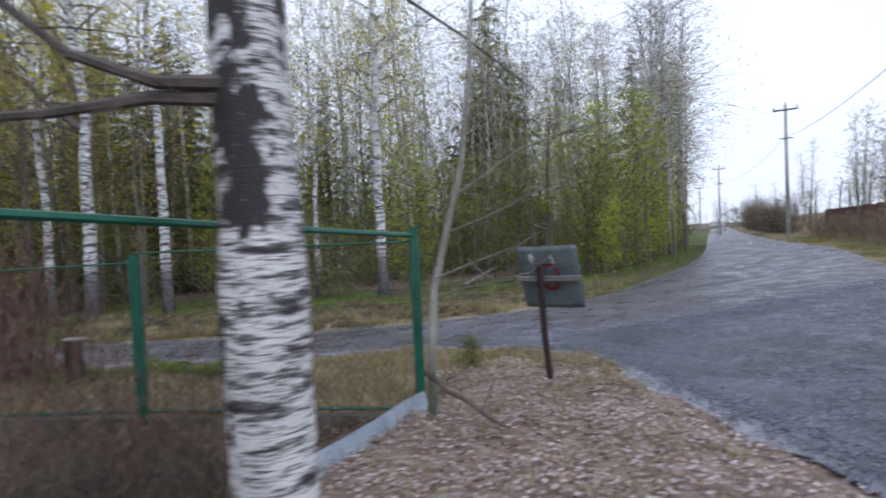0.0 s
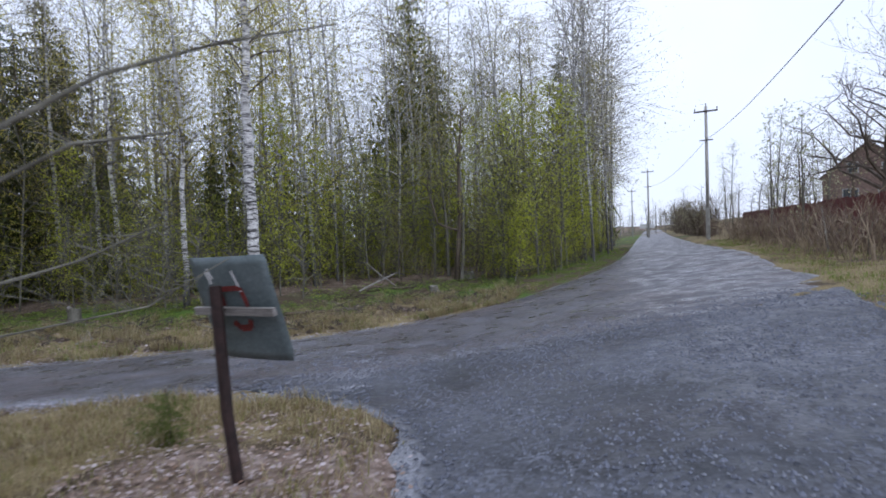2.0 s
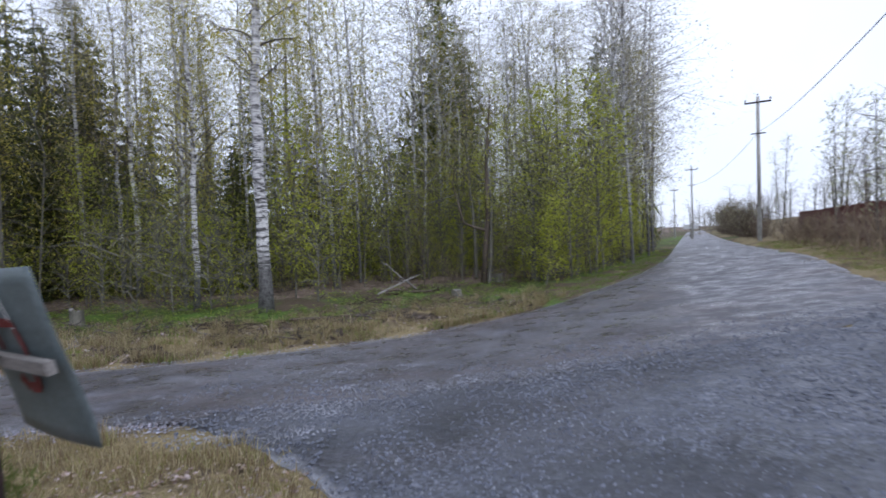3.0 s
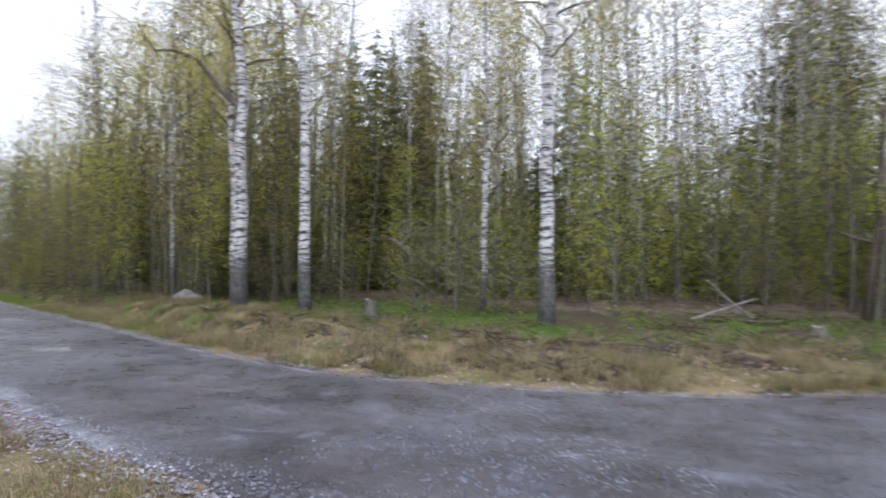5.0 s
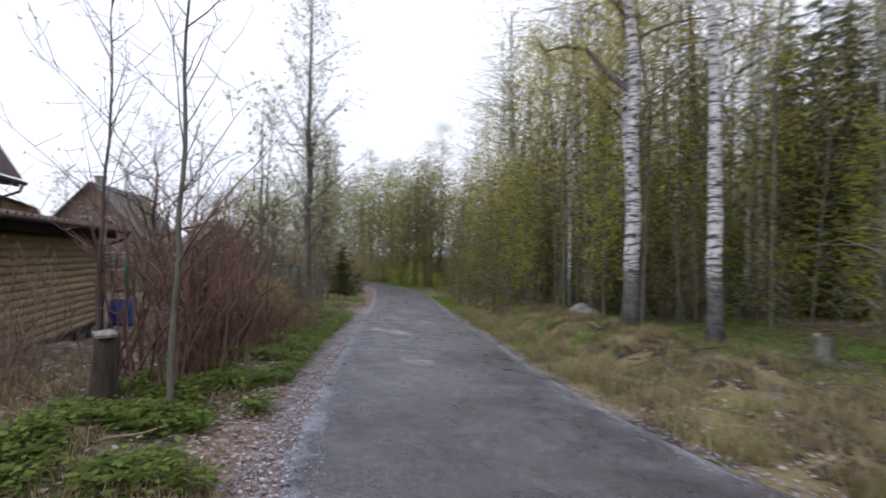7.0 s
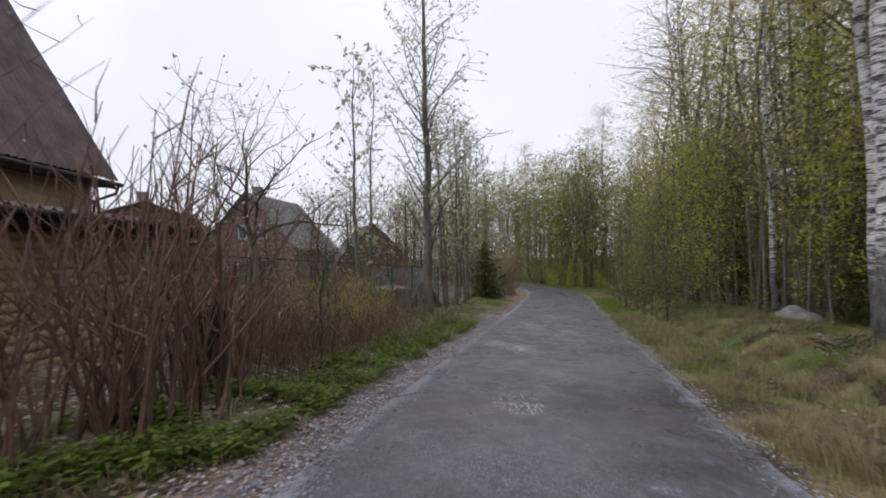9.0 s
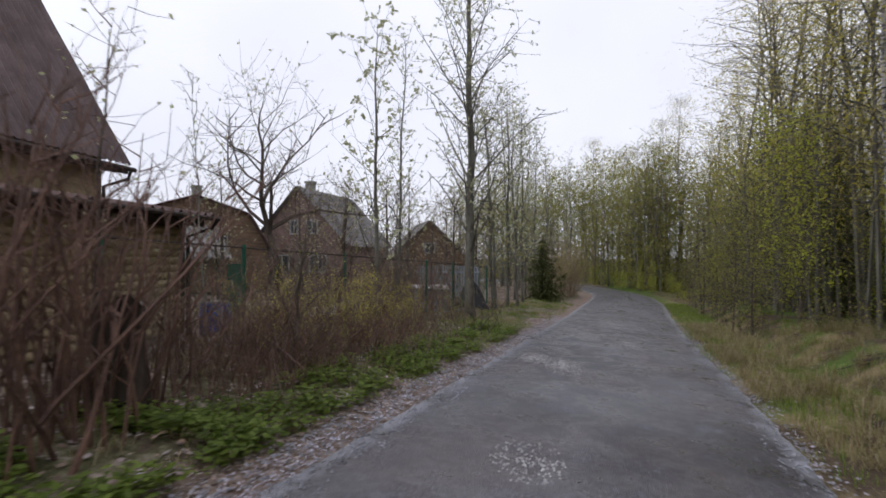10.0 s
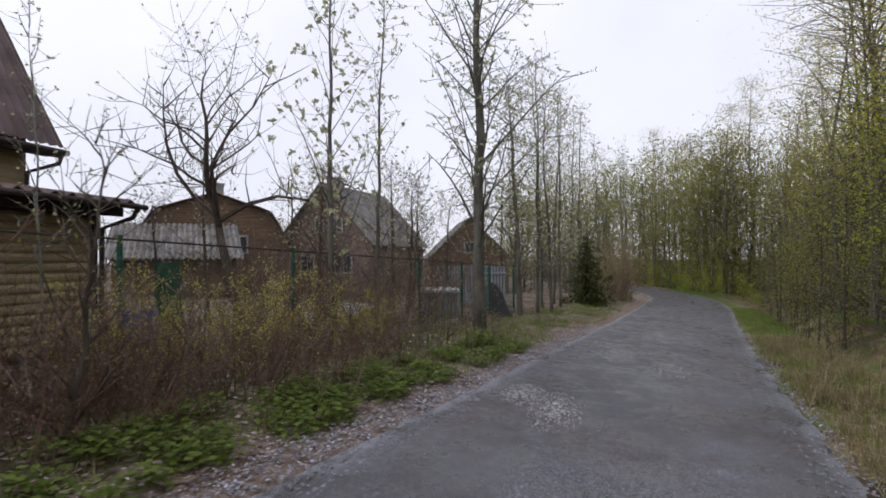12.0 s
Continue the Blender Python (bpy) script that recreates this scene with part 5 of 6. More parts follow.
far_wood("gap_wood", "the trees closing a gap in the wood", 81, 18, lambda r: (r.uniform(-5, 5), r.uniform(44, 62)), 9, 14, LEAF_SHADED, 420, 0.26, 18, 0.0, 0.08, 1.6)
far_wood("edge_wood", "the trees crowding the far road", 88, 56, behind(4.5, 13, -66, -40), 6, 14, LEAF_DULL, 480, 0.22, 22, 0.05, 0.07, 1.6)
far_wood("near_edge_wood", "the budding young trees along the ditch", 76, 34, behind(5.0, 13, -40, -26), 5, 12, LEAF_UNDER, 520, 0.1, 26, 0.12, 0.055, 1.3)
far_wood("edge_birches", "the yellow-green birches crowding the far road", 87, 40, behind(5.5, 14, -66, -25), 11, 19, LEAF_SPRING, 900, 0.14, 26, 0.2, 0.08, 1.8)
far_wood("dim_thicket", "the dim undergrowth between the trunks", 89, 90, behind(14, 30, -36, 2), 2.5, 7, LEAF_UNDER, 360, 0.14, 16, 0.05, 0.035, 1.1)
far_wood("thicket", "the dense undergrowth inside the wood", 95, 170, behind(20, 40, -78, 34), 3, 9.0, LEAF_UNDER, 330, 0.19, 14, 0.0, 0.05, 1.2)
far_wood("green_thicket", "the fresh green undergrowth inside the wood", 94, 100, off_crooked, 2.0, 6.5, LEAF_GREEN, 380, 0.1, 18, 0.05, 0.03, 0.9)
far_wood("right_green_wall", "the bright green young trees along the right-hand road", 79, 34, behind(4.6, 13, 7.5, 21), 4, 9.5, LEAF_GREEN, 850, 0.1, 30, 0.03, 0.05, 1.2)
far_wood("right_tall_birches", "the tall airy birches over the right-hand road", 78, 18, behind(2.5, 9, 14, 22), 17, 21, LEAF_GREY, 1100, 0.14, 36, 0.3, 0.1, 2.2, BARK_FAR)
far_wood("green_backdrop", "the bright green young trees behind the clearing", 75, 30, lambda r: (r.uniform(-1, 10), r.uniform(33, 39)), 3.5, 9, LEAF_GREEN, 750, 0.1, 26, 0.02, 0.045, 1.2)
far_wood("gold_front", "the golden-green birches left of the crooked one", 74, 17, behind(3.6, 8, -36, -17), 14, 20, LEAF_SPRING, 1500, 0.1, 36, 0.32, 0.09, 1.8)
far_wood("bend_thicket", "the yellow-green bushes beyond the bend of the road", 93, 40, lambda r: (lambda p: (p[0], p[1] - 2.0))(outer_bend(r)), 1.2, 3.0, LEAF_GREEN, 240, 0.13, 12, 0.0, 0.03, 0.7)
far_wood("bend_wood", "the brown wood closing the bend of the road", 98, 130, outer_bend, 9, 16.0, LEAF_DULL, 460, 0.32, 20, 0.0, 0.08, 2.0)
far_wood("garden_hedge", "the brown hedge along the far gardens", 92, 46, lambda r: (lambda x: (x, 15.2 + 0.35 * (-46 - x) * 0.1 - r.uniform(0, 7)))(r.uniform(-58, -45)), 2.0, 5.0, LEAF_GREY, 140, 0.12)
far_wood("garden_wood", "distant bare trees beyond the gardens", 97, 80, lambda r: (r.uniform(-105, -40), r.uniform(-60, -14)), 4.5, 8.5, LEAF_GREY, 140, 0.16, 20)
far_wood("right_wood", "distant bare trees beyond the red fence", 96, 80, lambda r: (r.uniform(40, 120), r.uniform(25, 110)), 3.5, 7.5, LEAF_GREY, 140, 0.16, 20)
far_wood("road_end_wood", "distant trees where the right-hand road ends", 85, 60, lambda r: (lambda y: (0.5 * y + r.uniform(-26, 20), y))(r.uniform(190, 240)), 5, 10, LEAF_GREY, 150, 0.25, 14)
for k in range(22):
    x = rng.uniform(-84, -62)
    y = 27 + (x + 62) * 0.55 + rng.uniform(0, 9)
    stand(("birch", "olive", "olive", "brush")[k % 4], rng.randrange(3), x, y, rng.uniform(0, 360), rng.uniform(0.8, 1.15))
for k in range(14):
    stand("green", rng.randrange(3), -46 - 1.3 * k, 24.6 + rng.uniform(0, 2.2) - 0.03 * k * k, rng.uniform(0, 360), rng.uniform(0.35, 0.6))

# ---- plants along the houses ----
tree("roadside_tree", on_ground(-20.6, 10.85), GREY_BARK, LEAF_PALE, "straight grey-green trunk tree with pale opening buds", "tree", wood_mat=GREY_BARK,
     seed=81, height=13, radius=0.16, first=0.16, boughs=60, reach=3.4, rise=1.0, droop=-0.1, twigs=12, twig_len=0.9, leaves=7, leaf=0.045, bend=0.1, sides=10, leaf_from=0.7)
tree("young_tree", on_ground(-15.5, 9.4), GREY_BARK, LEAF_PALE, "slim young tree with whitish leaf buds", "young tree", wood_mat=GREY_BARK,
     seed=82, height=6.6, radius=0.06, first=0.2, boughs=26, reach=2.3, rise=0.95, droop=-0.25, twigs=5, twig_len=0.6, leaves=7, leaf=0.055, bend=0.2, sides=7, leaf_from=0.75)
tree("young_tree", on_ground(-17.5, 9.4), GREY_BARK, LEAF_PALE, "slim young tree with whitish leaf buds", "young tree", wood_mat=GREY_BARK,
     seed=83, height=7.2, radius=0.05, first=0.16, boughs=28, reach=1.5, rise=1.0, droop=-0.1, twigs=5, twig_len=0.6, leaves=5, leaf=0.042, bend=0.3, sides=7, leaf_from=0.75)
tree("young_tree", on_ground(-5.05, 9.0), GREY_BARK, LEAF_PALE, "thin greenish sapling with bare forked twigs", "sapling", wood_mat=STEM_RED,
     seed=84, height=5.6, radius=0.036, first=0.3, boughs=20, reach=1.9, rise=0.95, droop=-0.2, twigs=5, twig_len=0.5, leaves=1, leaf=0.022, bend=0.15, sides=8, leaf_from=0.8)
tree("young_tree", on_ground(-6.1, 8.0), BROWN_BARK, LEAF_PALE, "thin forked sapling without leaves", "sapling", wood_mat=STEM_RED,
     seed=85, height=5.2, radius=0.03, first=0.22, boughs=20, reach=1.8, rise=1.0, droop=-0.2, twigs=5, twig_len=0.5, leaves=1, leaf=0.022, bend=0.3, sides=7, leaf_from=0.8)
tree("apple_tree", on_ground(-16.7, 7.0), BROWN_BARK, LEAF_PALE, "gnarled leafless apple tree with twisted boughs", "apple tree", wood_mat=BROWN_BARK,
     seed=86, sway=0.03, height=5.2, radius=0.11, first=0.4, boughs=17, reach=3.3, rise=0.75, droop=-0.35, stout=2.2, twigs=14, twig_len=0.9, leaves=1, leaf=0.05, bend=0.5, sides=8, kinks=0.45, leaf_from=0.8)
for k, (x, y, h) in enumerate(((-24.6, 11.45, 7.5), (-25.4, 11.3, 8.0), (-26.2, 11.8, 9.0), (-27.7, 12.2, 8.0), (-28.6, 11.8, 9.5), (-30.5, 12.4, 9), (-33, 12.0, 10), (-36.5, 13.0, 10.5), (-39, 12.6, 11), (-46, 14.5, 11), (-52, 16.5, 12), (-58, 17, 12))):
    tree("roadside_tree", on_ground(x, y), GREY_BARK, LEAF_PALE if k % 3 else LEAF_DULL, "thin pale-stemmed tree coming into bud", "tree", "roadside thicket", wood_mat=GREY_BARK,
         seed=90 + k, height=h, radius=0.07, first=0.15, boughs=38, reach=1.9, rise=1.1, droop=0.0, twigs=7, twig_len=0.7, leaves=5, leaf=0.045, bend=0.5, sides=7, leaf_from=0.5)
spruce("spruce_tree", on_ground(-33.9, 13.5), "small dark spruce by the road", 45, 3.4, 0.08, 1.4, 0.02, 20)
for k, (x, y, h) in enumerate(((-38.5, 14.6, 3.6), (-41, 15.2, 3.8), (-43.5, 15.6, 3.8))):
    shrub("bush", on_ground(x, y), "rounded leafless brown bush", 110 + k, h, 90, 0.42, STEM_TAN, LEAF_DULL, 2, 0.05, 5, 0.012, category="bush", group="round bushes")
red = [shrub("red_stem_shrub", on_ground(x, y), "thicket of upright red-brown leafless stems", 120 + k, h, 13, 0.3, STEM_RED, None, 0, 0.04, 4, 0.018, 0.3, 0.22, "shrub", "red-stemmed thicket")
       for k, (x, y, h) in enumerate(((-7.0, 9.0, 2.6), (-7.6, 9.05, 2.8), (-8.1, 9.2, 2.5), (-8.7, 9.0, 2.4)))]
for k, (x, y, s) in enumerate(((-6.8, 8.3, 1.0), (-8.0, 8.5, 0.95), (-6.3, 8.8, 0.6), (-7.3, 8.7, 1.05), (-8.4, 8.7, 0.9), (-9.2, 9.1, 0.8))):
    copy_thing(red[k % 4], on_ground(x, y, 70 * k + 30, 0, s))
olive = [shrub("budding_shrub", on_ground(x, y), "low brown shrub with small yellow-green buds", 130 + k, h * 1.05, 18, 0.45, BROWN_BARK if k == 1 else STEM_MID, LEAF_DULL, 3, 0.02, 5, 0.007, 0.2, 0.35, "shrub", "budding hedge")
         for k, (x, y, h) in enumerate(((-11.6, 9.3, 1.15), (-12.6, 9.1, 1.3), (-13.6, 9.6, 1.05)))]
for k in range(9):
    x = -10.4 - 0.9 * k - rng.uniform(0, 0.3)
    if x > -18.6:
        copy_thing(olive[k % 3], on_ground(x, along(NEAR_EDGE, x) - rng.uniform(1.0, 2.8), rng.uniform(0, 360), 0, rng.uniform(0.75, 1.15) * (0.6 if x > -11.4 else 1.0)))
brown = [shrub("brown_shrub", on_ground(x, y), "tangle of thin brown leafless stems", 140 + k, h, 30, 0.5, STEM_MID if k else STEM_RED, None, 0, 0.04, 5, 0.007, 0.3, 0.4, "shrub", "brown tangle along the garden", False)
         for k, (x, y, h) in enumerate(((-15.0, 8.3, 1.6), (-17.5, 9.0, 1.7)))]
for k in range(8):
    x = -11.2 - 1.0 * k
    copy_thing(brown[k % 2], on_ground(x, along(NEAR_EDGE, x) - rng.uniform(1.3, 3.8), rng.uniform(0, 360), 0, rng.uniform(0.55, 0.85) * (0.6 if x > -11.4 else 1.0)))
for k, (x, y, s) in enumerate(((-9.7, 9.3, 0.75), (-10.3, 8.8, 0.9), (-10.9, 9.4, 0.75), (-9.2, 8.5, 0.8), (-11.5, 9.3, 0.8), (-10.0, 8.1, 0.9), (-5.4, 7.3, 0.9), (-6.5, 7.1, 1.0))):
    copy_thing(brown[k % 2], on_ground(x, y, 83 * k, 0, s))
golden = [shrub("budding_shrub", on_ground(x, y), "twiggy shrub with bright yellow-green opening buds", 200 + k, h, 24, 0.4, STEM_TAN, LEAF_SPRING, 14, 0.017, 6, 0.006, 0.2, 0.3, "shrub", "yellow budding shrubs", False)
          for k, (x, y, h) in enumerate(((-13.3, 9.5, 1.35), (-14.4, 9.3, 1.2)))]
for k, (x, y, s) in enumerate(((-12.3, 8.6, 0.95), (-15.4, 9.6, 0.9), (-12.7, 9.0, 0.7), (-16.4, 9.9, 0.8), (-11.6, 8.9, 0.6))):
    copy_thing(golden[k % 2], on_ground(x, y, 71 * k, 0, s))
tree("young_tree", on_ground(-10.75, 9.55), BROWN_BARK, LEAF_DULL, "dark forked bush growing at the edge of the hedge", "bush", wood_mat=BROWN_BARK,
     seed=208, sway=0.02, height=2.3, radius=0.032, first=0.1, boughs=20, reach=1.2, rise=0.9, droop=-0.1, twigs=7, twig_len=0.4, leaves=1, leaf=0.02, bend=0.3, sides=7, kinks=0.2, stout=1.6)
tree("young_tree", on_ground(-12.2, 7.75), PALE_BARK, LEAF_PALE, "pale thin sapling standing before the shed", "sapling", wood_mat=PALE_BARK,
     seed=209, height=4.2, radius=0.02, first=0.3, boughs=12, reach=0.9, rise=1.2, droop=-0.3, twigs=5, twig_len=0.3, leaves=2, leaf=0.03, bend=0.3, sides=6)
russet = shrub("brown_shrub", on_ground(-12.6, 9.75), "low russet tangle of dead stems beside the road", 205, 0.85, 46, 0.6, STEM_RED, None, 0, 0.04, 4, 0.006, 0.5, 0.4, "shrub", "russet tangle", False)
for k, (x, y, s) in enumerate(((-11.8, 9.3, 1.0), (-11.2, 8.9, 1.1), (-13.4, 10.0, 0.9), (-14.2, 9.9, 0.9), (-12.2, 8.9, 1.1), (-10.6, 9.2, 0.9), (-11.4, 9.7, 0.8), (-15.0, 10.2, 0.7), (-10.8, 8.5, 1.1), (-10.1, 9.5, 0.7))):
    copy_thing(russet, on_ground(x, y, 57 * k, 0, s))
# bare shrubs behind the green fence, and the thin tree at its corner
for k, (x, y, s) in enumerate(((-2.6, 4.6, 0.75), (-3.6, 4.9, 0.8), (-4.6, 5.2, 0.8), (-2.0, 6.6, 0.6), (-4.2, 6.8, 0.6), (-3.2, 3.6, 0.6), (-5.5, 4.3, 0.8), (-1.3, 4.7, 0.7), (-0.9, 5.0, 0.6), (-2.2, 5.1, 0.8), (-3.0, 5.3, 0.85), (-1.6, 4.2, 0.6), (-4.0, 5.5, 0.9))):
    copy_thing(brown[k % 2], on_ground(x, y, 50 * k, 0, s))

CORNER_TRUNK = [(-0.16, 4.95, -0.4), (-0.15, 5.02, 0.4), (-0.1, 5.14, 0.97), (0.05, 5.18, 1.54), (0.2, 5.12, 2.1), (0.3, 5.1, 2.8), (0.42, 5.1, 4.2)]
CORNER_LIMBS = [([(0.12, 5.18, 1.84), (0.4, 5.32, 2.02), (0.8, 5.45, 2.3), (1.38, 5.56, 2.5), (2.02, 5.58, 2.61)], 0.02), ([(-0.08, 5.05, 1.08), (0.31, 5.17, 1.21), (0.71, 5.32, 1.33), (1.06, 5.41, 1.5)], 0.011),
                ([(0.05, 5.18, 1.5), (0.4, 5.0, 1.62), (0.9, 4.95, 1.85), (1.3, 5.0, 1.9)], 0.014), ([(-0.12, 5.1, 0.9), (0.2, 5.3, 0.95), (0.9, 5.6, 1.05), (1.3, 5.8, 1.3)], 0.008)]


def corner_tree():
    """The thin forked tree at the corner of the green fence."""
    r = random.Random(87)
    ob = thing("young_tree", pose(0, 0, 0), "thin grey forked tree growing at the fence corner", "young tree")
    part("trunk", Build().tube(CORNER_TRUNK, [0.055, 0.044, 0.038, 0.033, 0.028, 0.022, 0.014], 9), PALE_BARK, ob, "", True)
    for line, w in CORNER_LIMBS:
        b = Build().tube(line, [w * (1 - 0.2 * i) for i in range(len(line))], 6, False)
        line = [Vector(p) for p in line]
        for i in range(16):
            a = point_on(line, r.uniform(0.2, 1))
            b.tube(wander(r, a, a + Vector((r.uniform(-0.4, 0.4), r.uniform(-0.4, 0.4), r.uniform(-0.25, 0.4))), 3, 0.03), [0.004, 0.003, 0.002, 0.0015], 3, False)
        part("limb", b, GREY_BARK, ob)


corner_tree()
spruce("spruce_seedling", on_ground(0.3, 7.2), "knee-high young spruce in dry grass", 46, 0.5, 0.008, 0.24, 0.05, 8, NEEDLE_YOUNG)

# ---- by the right-hand road ----
for k, (x, y, s) in enumerate(((13.4, 14.4, 1.0), (14.2, 15.8, 1.1), (15.2, 17.2, 1.0), (16.0, 19, 1.0), (17, 20.8, 1.1), (18.2, 23, 1.0), (19.5, 25.5, 1.1), (21, 28.5, 1.1), (22.6, 31.5, 1.1), (24.2, 34.5, 1.1), (27, 42, 1.4))):
    copy_thing(brown[1], on_ground(x, y, 40 * k, 0, s * 0.9))
tree("apple_tree", on_ground(18.9, 19.0), BROWN_BARK, LEAF_PALE, "wide old leafless apple tree leaning over the fence", "apple tree", wood_mat=BROWN_BARK,
     seed=88, height=6.4, radius=0.16, stout=1.5, first=0.25, boughs=40, reach=4.0, rise=0.6, droop=-0.3, twigs=15, twig_len=1.1, leaves=1, leaf=0.05, bend=0.8, sides=8, kinks=0.4, leaf_from=0.8)
for k, (x, y, h) in enumerate(((17.6, 21.0, 5.0), (20.5, 26.5, 6.0), (21.5, 27.5, 6.5), (30, 44, 7.5), (34, 50, 7), (26.5, 30, 6), (31, 36, 6))):
    tree("roadside_tree", on_ground(x, y), GREY_BARK, LEAF_PALE, "thin bare roadside tree with pale buds", "tree", "bare trees by the red fence", wood_mat=GREY_BARK,
         seed=150 + k, height=h, radius=0.06, first=0.2, boughs=22, reach=1.5, rise=1.1, droop=0.0, twigs=7, twig_len=0.7, leaves=4, leaf=0.05, bend=0.4, sides=6, leaf_from=0.5)
for k in range(26):
    y = rng.uniform(9, 40)
    x = float(np.interp(y, [0, 7.7, 11.2, 15.3, 21.7, 32, 40], [6.6, 8.1, 10.1, 12.4, 16.0, 20.6, 24.6])) + rng.uniform(2.2, 4.5)
    copy_thing(brown[1], on_ground(x, y, 40 * k, 0, rng.uniform(0.6, 1.0)))
garden = [tree("fruit_tree", on_ground(x, y), BROWN_BARK, LEAF_GREY, "twiggy leafless garden fruit tree", "fruit tree", "garden trees", wood_mat=BROWN_BARK,
               seed=170 + k, height=h, radius=0.08, first=0.2, boughs=24, reach=2.0, rise=0.8, droop=-0.3, twigs=10, twig_len=0.8, leaves=1, leaf=0.06, bend=0.5, sides=6, kinks=0.3)
          for k, (x, y, h) in enumerate(((-20.2, 6.9, 4.2), (-23.5, 7.6, 4.8)))]
for k, (x, y, s) in enumerate(((-26.5, 7.2, 0.9), (-29.0, 6.4, 1.1), (-25.2, 4.4, 1.0), (-20.8, 3.0, 1.0), (-31.5, 8.6, 1.1), (-35, 9.2, 1.2), (-39, 9.5, 1.2), (27.5, 33, 1.1), (30, 38, 1.2), (24.5, 26.5, 1.1), (33.5, 43, 1.2), (36.5, 41, 1.1), (22.0, 22.0, 1.0), (38.5, 46.5, 1.0))):
    copy_thing(garden[k % 2], on_ground(x, y, 77 * k, 0, s))
tangle = shrub("brown_shrub", on_ground(-1.95, 3.5), "dense dark tangle of dead stems inside the fence", 180, 0.8, 120, 0.7, BROWN_BARK, None, 0, 0.04, 3, 0.006, 0.5, 0.35, "shrub", "dead tangle inside the fence", False)
for k, (x, y, s) in enumerate(((-2.5, 4.3, 1.1), (-1.9, 4.6, 0.8), (-2.9, 3.4, 1.2), (-3.4, 4.6, 1.2), (-2.3, 2.8, 1.1))):
    copy_thing(tangle, on_ground(x, y, 66 * k, 0, s))
tree("young_tree", on_ground(-9.0, 8.6, 40), BROWN_BARK, LEAF_PALE, "thin bare sapling among the garden shrubs", "sapling", wood_mat=STEM_RED,
     seed=189, height=3.6, radius=0.03, first=0.2, boughs=16, reach=1.3, rise=1.0, droop=-0.2, twigs=5, twig_len=0.5, leaves=1, leaf=0.035, bend=0.3, sides=6, leaf_from=0.8)
for k in range(9):
    x = -14.6 - 1.0 * k
    copy_thing(brown[k % 2], on_ground(x, along(NEAR_EDGE, x) - rng.uniform(2.6, 4.2), rng.uniform(0, 360), 0, rng.uniform(0.9, 1.35)))
for k, (x, y, s) in enumerate(((-18.4, 7.6, 0.8), (-21.8, 8.6, 0.8), (-24.6, 9.0, 0.9), (-27.8, 9.4, 1.0), (-16.2, 5.6, 0.7), (-22.0, 5.2, 0.9))):
    copy_thing(garden[k % 2], on_ground(x, y, 50 * k, 0, s))
slash = shrub("cut_brush", on_ground(13.6, 13.2), "heap of pale cut branches before the red fence", 191, 1.5, 26, 0.8, STEM_TAN, None, 0, 0.04, 4, 0.018, 0.3, 0.5, "brushwood", "cut brush by the red fence")
for k, (x, y, s) in enumerate(((14.6, 15.6, 1.1), (15.4, 17.6, 1.0), (16.4, 19.4, 1.1), (17.4, 21.4, 0.9), (18.6, 23.6, 1.1), (19.6, 26, 1.0), (21.2, 29, 1.1), (22.8, 32.4, 1.0), (12.8, 10.6, 1.0))):
    copy_thing(slash, on_ground(x, y, 47 * k, 0, s))
far_bush = shrub("bush", on_ground(28.6, 44), "dark leafless bush at the far bend of the road", 192, 3.2, 80, 0.45, BROWN_BARK, LEAF_GREY, 2, 0.06, 5, 0.014, category="bush", group="far bushes", slim=False)
for k, (x, y, s) in enumerate(((30, 47.5, 1.0), (31.6, 51, 1.1), (33.6, 55, 1.0), (36, 60, 1.2), (39.5, 67, 1.2), (44, 76, 1.3), (50, 86, 1.5), (57, 100, 1.6))):
    copy_thing(far_bush, on_ground(x, y, 61 * k, 0, s))
r_stick = random.Random(19)
for k in range(13):
    y = 10.5 + 1.05 * k
    x = float(np.interp(y, [0, 7.7, 11.2, 15.3, 21.7, 32, 40], [6.6, 8.1, 10.1, 12.4, 16.0, 20.6, 24.6])) + r_stick.uniform(1.6, 2.6)
    b = Build()
    a = Vector((x, y, terrain(x, y) - 0.05))
    e = a + Vector((r_stick.uniform(-0.2, 1.2), r_stick.uniform(-1.2, 1.2), r_stick.uniform(0.5, 1.7)))
    line = wander(r_stick, a, e, 5, 0.03)
    b.tube(line, [0.035, 0.032, 0.028, 0.024, 0.018, 0.012], 6)
    for j in range(3):
        p = point_on(line, r_stick.uniform(0.4, 0.95))
        b.tube([p, p + Vector((r_stick.uniform(-0.5, 0.5), r_stick.uniform(-0.5, 0.5), r_stick.uniform(0.1, 0.6)))], [0.012, 0.005], 4)
    tagged(part("leaning_branch", b, STEM_TAN if k % 2 else GREY_BARK), "bare cut branch leaning by the red fence", "branch", "cut branches")

# ---- small things by the woods ----
def stone(name, m, seed, size, label):
    bm = bmesh.new()
    bmesh.ops.create_icosphere(bm, subdivisions=3, radius=1)
    for v in bm.verts:
        k = 1 + 0.28 * noise.noise(v.co * 1.4 + Vector((seed, 0, 0))) + 0.08 * noise.noise(v.co * 4 + Vector((seed, 3, 0)))
        v.co = Vector((v.co.x * size[0], v.co.y * size[1], v.co.z * size[2])) * k
    me = bpy.data.meshes.new(name)
    bm.to_mesh(me)
    bm.free()
    me.polygons.foreach_set("use_smooth", [True] * len(me.polygons))
    me.materials.append(ROCK)
    ob = new(name, me)
    ob.matrix_basis = m
    return tagged(ob, label, "rock")


